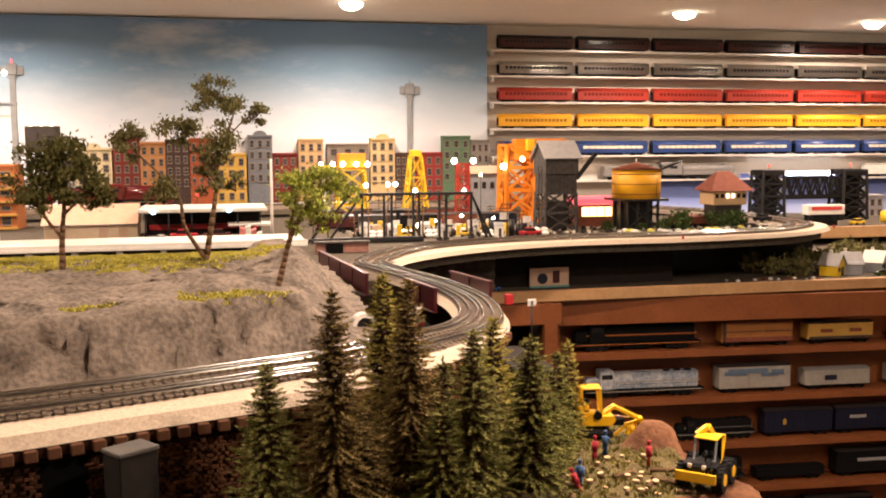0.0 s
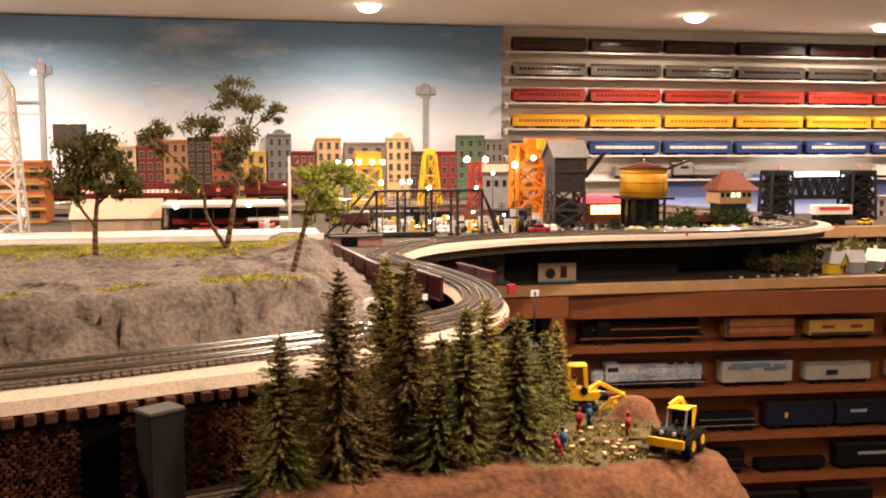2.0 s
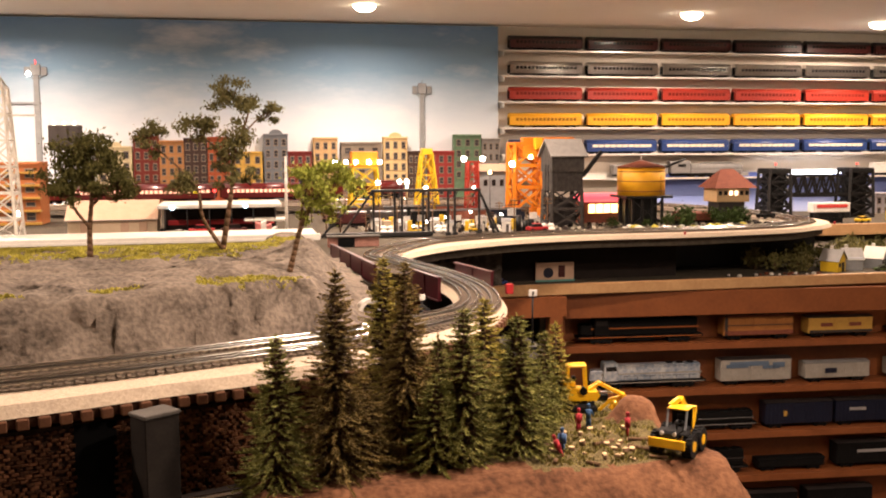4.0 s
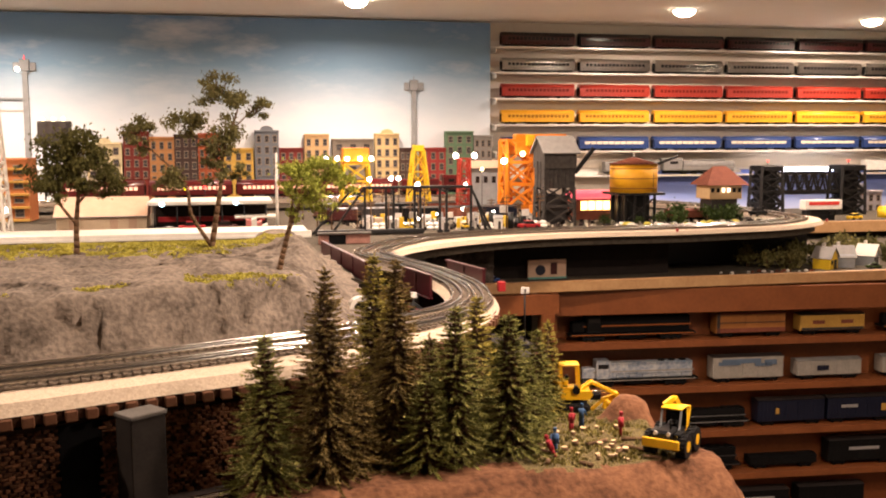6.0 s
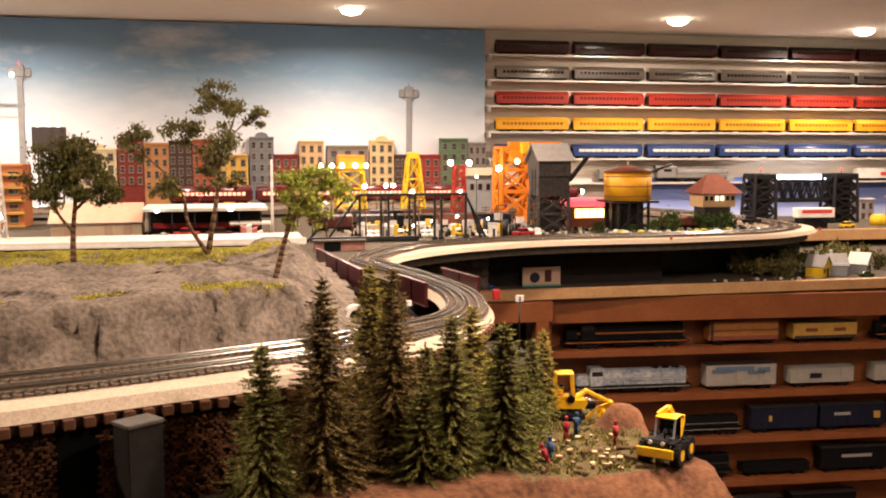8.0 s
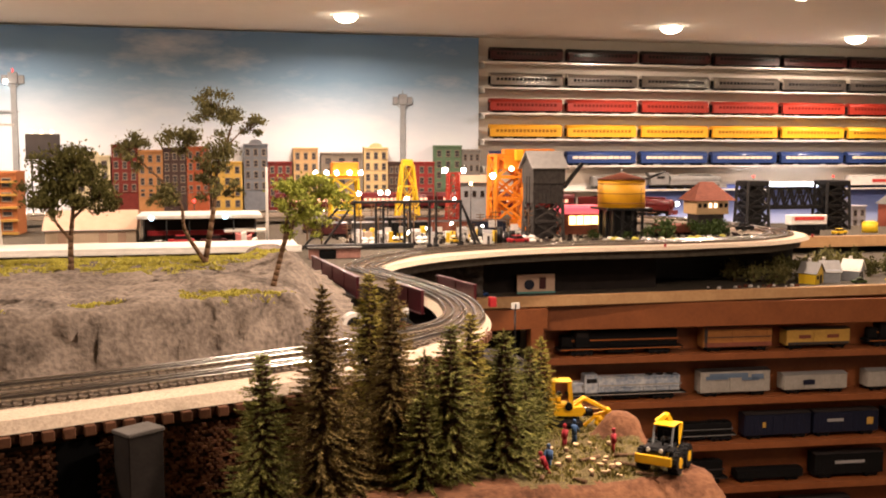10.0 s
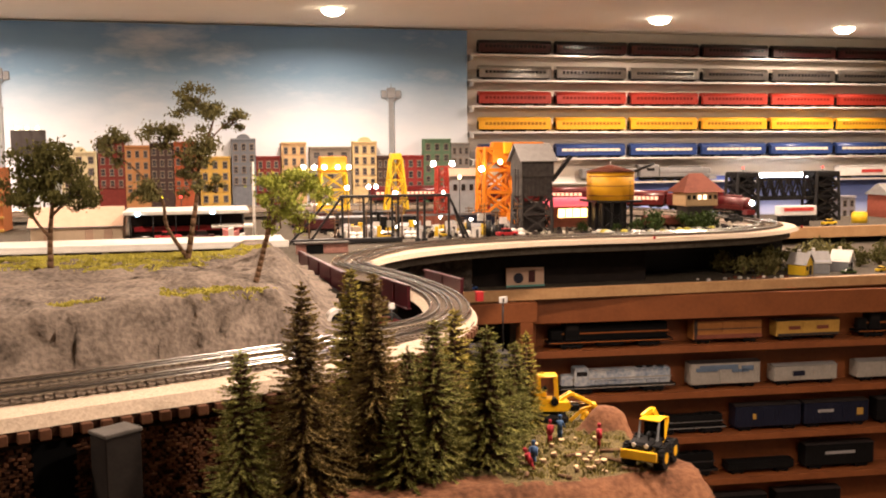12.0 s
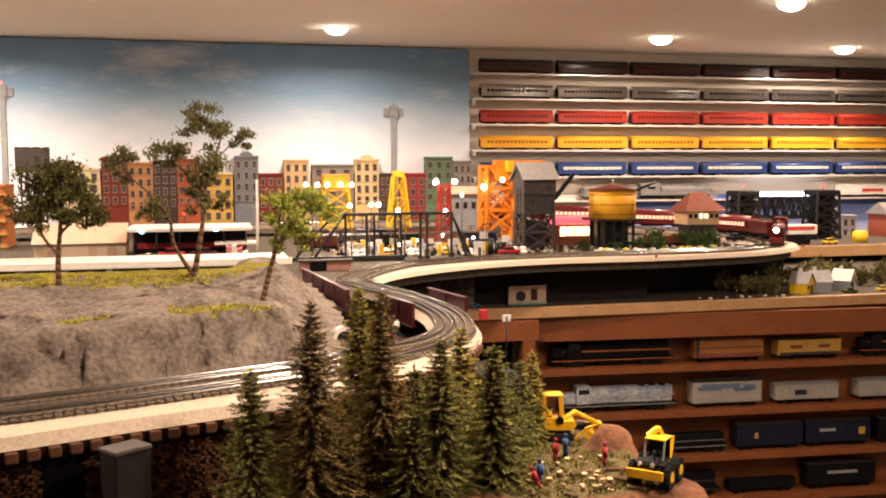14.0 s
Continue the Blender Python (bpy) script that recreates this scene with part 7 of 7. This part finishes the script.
def build_loader():
    t = thing("log_loader", "yellow toy log loader with an open cab and folded boom", "log loader", "", pose(-1.062, 0.80, mound_z(-1.062, 0.80), 0, 0, -12) @ Matrix.Scale(0.85, 4))
    for y in (-0.018, 0.018):
        put("track", Geo().bbox((0.005, y, 0.009), (0.062, 0.012, 0.018), 0.006), "tyre", t)
    put("turntable", Geo().cyl((0.005, 0, 0.016), (0.005, 0, 0.024), 0.016, seg=16), "black", t)
    put("body", Geo().prism([(-0.016, 0.024), (0.034, 0.024), (0.040, 0.034), (0.036, 0.040), (-0.016, 0.040)], 1, -0.022, 0.020), "machine_yellow", t)
    put("engine_deck", Geo().bbox((-0.024, 0.004, 0.046), (0.022, 0.034, 0.020), 0.003), "machine_yellow", t)
    # open cab frame
    cab = put("cab", Geo().bbox((-0.004, -0.010, 0.043), (0.028, 0.022, 0.008), 0.002).bbox((-0.008, -0.008, 0.052), (0.010, 0.012, 0.012), 0.002), "machine_yellow", t)
    for x in (-0.0175, 0.0125):
        for y in (-0.0205, 0.0005):
            put("cab_post", Geo().bar((x * (0.94 if x < 0 else 1.25), y, 0.042), (x, y, 0.085), 0.0048), "machine_yellow", cab)
    put("cab_roof", Geo().bbox((-0.0025, -0.010, 0.0865), (0.036, 0.027, 0.005), 0.002), "machine_yellow", t)
    put("seat", Geo().bbox((-0.006, -0.008, 0.061), (0.008, 0.010, 0.010), 0.002), "under_black", cab, "black seat")
    put("winch", Geo().cyl((0.010, -0.024, 0.041), (0.010, -0.010, 0.041), 0.007, seg=12), "under_black", t, "black winch drum")
    # boom of two parallel beams, folded stick and grapple
    for y in (-0.010, 0.002):
        put("boom_beam", Geo().bar((0.018, y, 0.038), (0.040, y, 0.053), 0.0048).bar((0.038, y, 0.0535), (0.084, y, 0.030), 0.0048), "machine_yellow", t)
    put("boom_pin", Geo().cyl((0.040, -0.014, 0.052), (0.040, 0.006, 0.052), 0.003, seg=10).cyl((0.084, -0.014, 0.030), (0.084, 0.006, 0.030), 0.0042, seg=10), "machine_yellow", t)
    put("stick", Geo().bar((0.084, -0.004, 0.028), (0.056, -0.004, 0.020), 0.006).bar((0.060, -0.004, 0.020), (0.040, -0.004, 0.002), 0.005), "machine_yellow", t)
    put("hydraulic_block", Geo().bbox((0.046, -0.003, 0.026), (0.022, 0.010, 0.012), 0.002), "under_black", t, "black hydraulic block")
    put("cylinder", Geo().cyl((0.030, -0.004, 0.036), (0.066, -0.004, 0.034), 0.0022, seg=8), "rail_steel", t)
    put("grapple", Geo().bar((0.072, -0.004, 0.024), (0.060, -0.010, 0.006), 0.006).bar((0.074, -0.004, 0.022), (0.078, 0.004, 0.008), 0.006).ball((0.068, -0.004, 0.014), 0.008, 10, 7), "machine_yellow", t)


def figurine(x, y, body, seed, label, lean=0.0):
    """One plain little figure: legs, coat, head as one mesh."""
    z = mound_z(x, y)
    g = Geo()
    for s in (-1, 1):
        g.cyl((s * 0.0022, 0, 0), (s * 0.0018, 0, 0.015), 0.0021, 0.0025, seg=7)
        g.cyl((s * 0.0048, 0.001, 0.028), (s * 0.0058, -0.004 * (seed % 3), 0.017), 0.0017, 0.0014, seg=6)
    g.cyl((0, 0, 0.014), (0, 0, 0.029), 0.0042, 0.0045, seg=9)
    g.ball((0, 0, 0.034), (0.0029, 0.0029, 0.0034), 9, 7)
    g.cyl((0, 0, 0.0355), (0, 0, 0.0385), 0.0036, 0.0022, seg=9)
    ob = put("figurine", g, body, None, label, "figurine", "logging camp figurines")
    ob.matrix_basis = pose(x, y, z, lean, 0, seed * 67) @ Matrix.Scale(0.88, 4)


def build_camp():
    build_skidder()
    build_loader()
    figurine(-1.041, 0.649, "figure_red", 1, "tiny plain figurine in a dark red coat")
    figurine(-1.074, 0.713, "figure_blue", 2, "tiny plain figurine in blue standing by the loader")
    figurine(-1.095, 0.697, "figure_red", 3, "tiny plain figurine in red standing by the loader")
    figurine(-1.156, 0.586, "figure_red", 4, "tiny plain bending figurine in bright red", 24)
    figurine(-1.151, 0.605, "figure_blue", 5, "tiny plain figurine in a blue coat among the stumps")
    rng = random.Random(6)
    for i in range(26):
        x, y = rng.uniform(-1.17, -1.03), rng.uniform(0.555, 0.70)
        if abs(x + 0.99) < 0.03:
            continue
        r, h = rng.uniform(0.0024, 0.0048), rng.uniform(0.002, 0.007)
        st = thing("tree_stump", "small cut tree stump with a pale top", "tree stump", "cut stumps", pose(x, y, mound_z(x, y) - 0.001, rng.uniform(-12, 12), rng.uniform(-12, 12), 0))
        put("bark_ring", Geo().cyl((0, 0, 0), (0, 0, h), r * 1.15, r, seg=9), "bark", st)
        put("cut_face", Geo().cyl((0, 0, h - 0.0002), (0, 0, h + 0.0006), r * 0.93, seg=9), "log_cut", st)
    for i in range(12):
        x, y, a, L = rng.uniform(-1.18, -1.03), rng.uniform(0.54, 0.66), rng.random() * 180, rng.uniform(0.015, 0.04)
        lg = thing("log", "short cut log lying on the mossy ground", "log", "cut logs", pose(x, y, mound_z(x, y) + 0.002, 0, 0, a))
        put("bark_shell", Geo().cyl((-L / 2, 0, 0), (L / 2, 0, 0), 0.0028, seg=8), "bark", lg)
        put("cut_face", Geo().cyl((L / 2 - 0.0002, 0, 0), (L / 2 + 0.0005, 0, 0), 0.0025, seg=8), "log_cut", lg)
    # moss, twigs and low scrub on the camp ground
    vs, fs = [], []
    for _ in range(34000):
        x, y = rng.uniform(-1.60, -0.985), rng.uniform(0.545, 0.98)
        y0 = 0.535 + 0.045 * (x + 1.2) + relief(x, y, 2, 30) * 0.012
        if y < y0 or (x < -1.19 and y < 0.66) or relief(x, y, 9, 40) < -0.12 or (x > -1.01 and y < 0.66) or (x + 0.995) ** 2 + (y - 0.735) ** 2 < 0.0014:
            continue
        z = mound_z(x, y)
        a, k, h = rng.random() * 6.28, rng.uniform(0.001, 0.0024), rng.uniform(0.002, 0.006)
        b = len(vs)
        dx, dy = math.cos(a) * k, math.sin(a) * k
        vs += [(x - dx, y - dy, z - 0.001), (x + dx, y + dy, z - 0.001), (x + rng.gauss(0, 0.002), y + rng.gauss(0, 0.002), z + h)]
        fs.append((b, b + 1, b + 2))
    put("ground_scrub", Geo().add(vs, fs), "moss", None, "low green and tan scrub on the camp ground", "scrub", kind="stuff")
    # rails of the lower line showing past the mound
    tr = thing("railway_track", "bright steel rails of the lower track under the wall", "railway track")
    ln = [Vector((-2.6, 0.20, 1.284)), Vector((-1.95, 0.475, 1.284)), Vector((-1.585, 0.600, 1.284)), Vector((-1.53, 0.617, 1.284)), Vector((-1.42, 0.64, 1.284))]
    put("roadbed", sweep(smooth_line(ln, 6), [(-0.03, 0.0), (0.03, 0.0), (0.026, 0.004), (-0.026, 0.004)]), "trackbed_dark", tr)
    for off in (-0.016, 0, 0.016):
        put("rail", sweep(side_line(smooth_line(ln, 6), off), [(-0.0013, 0.004), (0.0013, 0.004), (0.0016, 0.011), (-0.0016, 0.011)]), "rail_steel", tr)
    put("lower_shelf", Geo().box((-2.2, 0.42, 1.266), (1.36, 0.62, 0.03)), "dark_panel", None, "dark lower shelf below the brick wall", "shelf", kind="structure")


defmat("moss", (0.30, 0.255, 0.075), (0.07, 0.06, 0.022), rough=0.9, scale=60, rand=0.6)
build_camp()


# ---- the moving train ----
TRAIN_SPEED = 0.273


def head_offset():
    """Length along the line at which the engine's front stands at 1.5 s."""
    s = min(np.arange(0, train_line.length, 0.005), key=lambda q: (train_line.at(q)[0] - Vector((-1.5, 4.46, 1.445))).length)
    return float(s)


def build_train():
    loco = steam_loco("train_locomotive", "deep red streamlined steam locomotive with a lit headlamp", "train_red", 0.30)
    lamp = put("headlamp", Geo().cyl((0.148, 0, 0.062), (0.158, 0, 0.062), 0.010, 0.012, seg=14), "under_black", loco)
    put("bulb", Geo().ball((0.160, 0, 0.062), 0.0105, 10, 8), "headlight", lamp, "bright white headlamp bulb")
    tend = tender("deep red tender coupled behind the locomotive", "train_red", 0.20, "train_tender")
    cars = [passenger_car("train_coach", "deep red passenger coach with brightly lit windows", "train_red", "train_red", "coach_window", L=0.405, group="coaches of the moving train", windows=15)]
    for i in range(3):
        cars.append(copy_thing(cars[0], pose(0, 0, 0)))
    out, s = [], 0.0
    for ob, L in [(loco, 0.31), (tend, 0.205)] + [(c, 0.41) for c in cars]:
        out.append((ob, s + L / 2))
        s += L + 0.012
    return out


defmat("headlight", (1.0, 0.93, 0.75), emit=60)
defmat("coach_window", (1.0, 0.50, 0.34), emit=1.1)
TRAIN = build_train()


def motions():
    s0 = head_offset()
    for ob, back in TRAIN:
        rows = []
        for k in range(57):
            t = k * 0.25
            s = s0 + TRAIN_SPEED * (t - 1.5) - back + 0.115
            p, d = train_line.at(s)
            a, _ = train_line.at(s - 0.08)
            b, _ = train_line.at(s + 0.08)
            yaw = math.degrees(math.atan2(b.y - a.y, b.x - a.x))
            rows.append((t, pose(p.x, p.y, p.z + 0.0105, 0, 0, yaw)))
        walk(ob, rows)


motions()
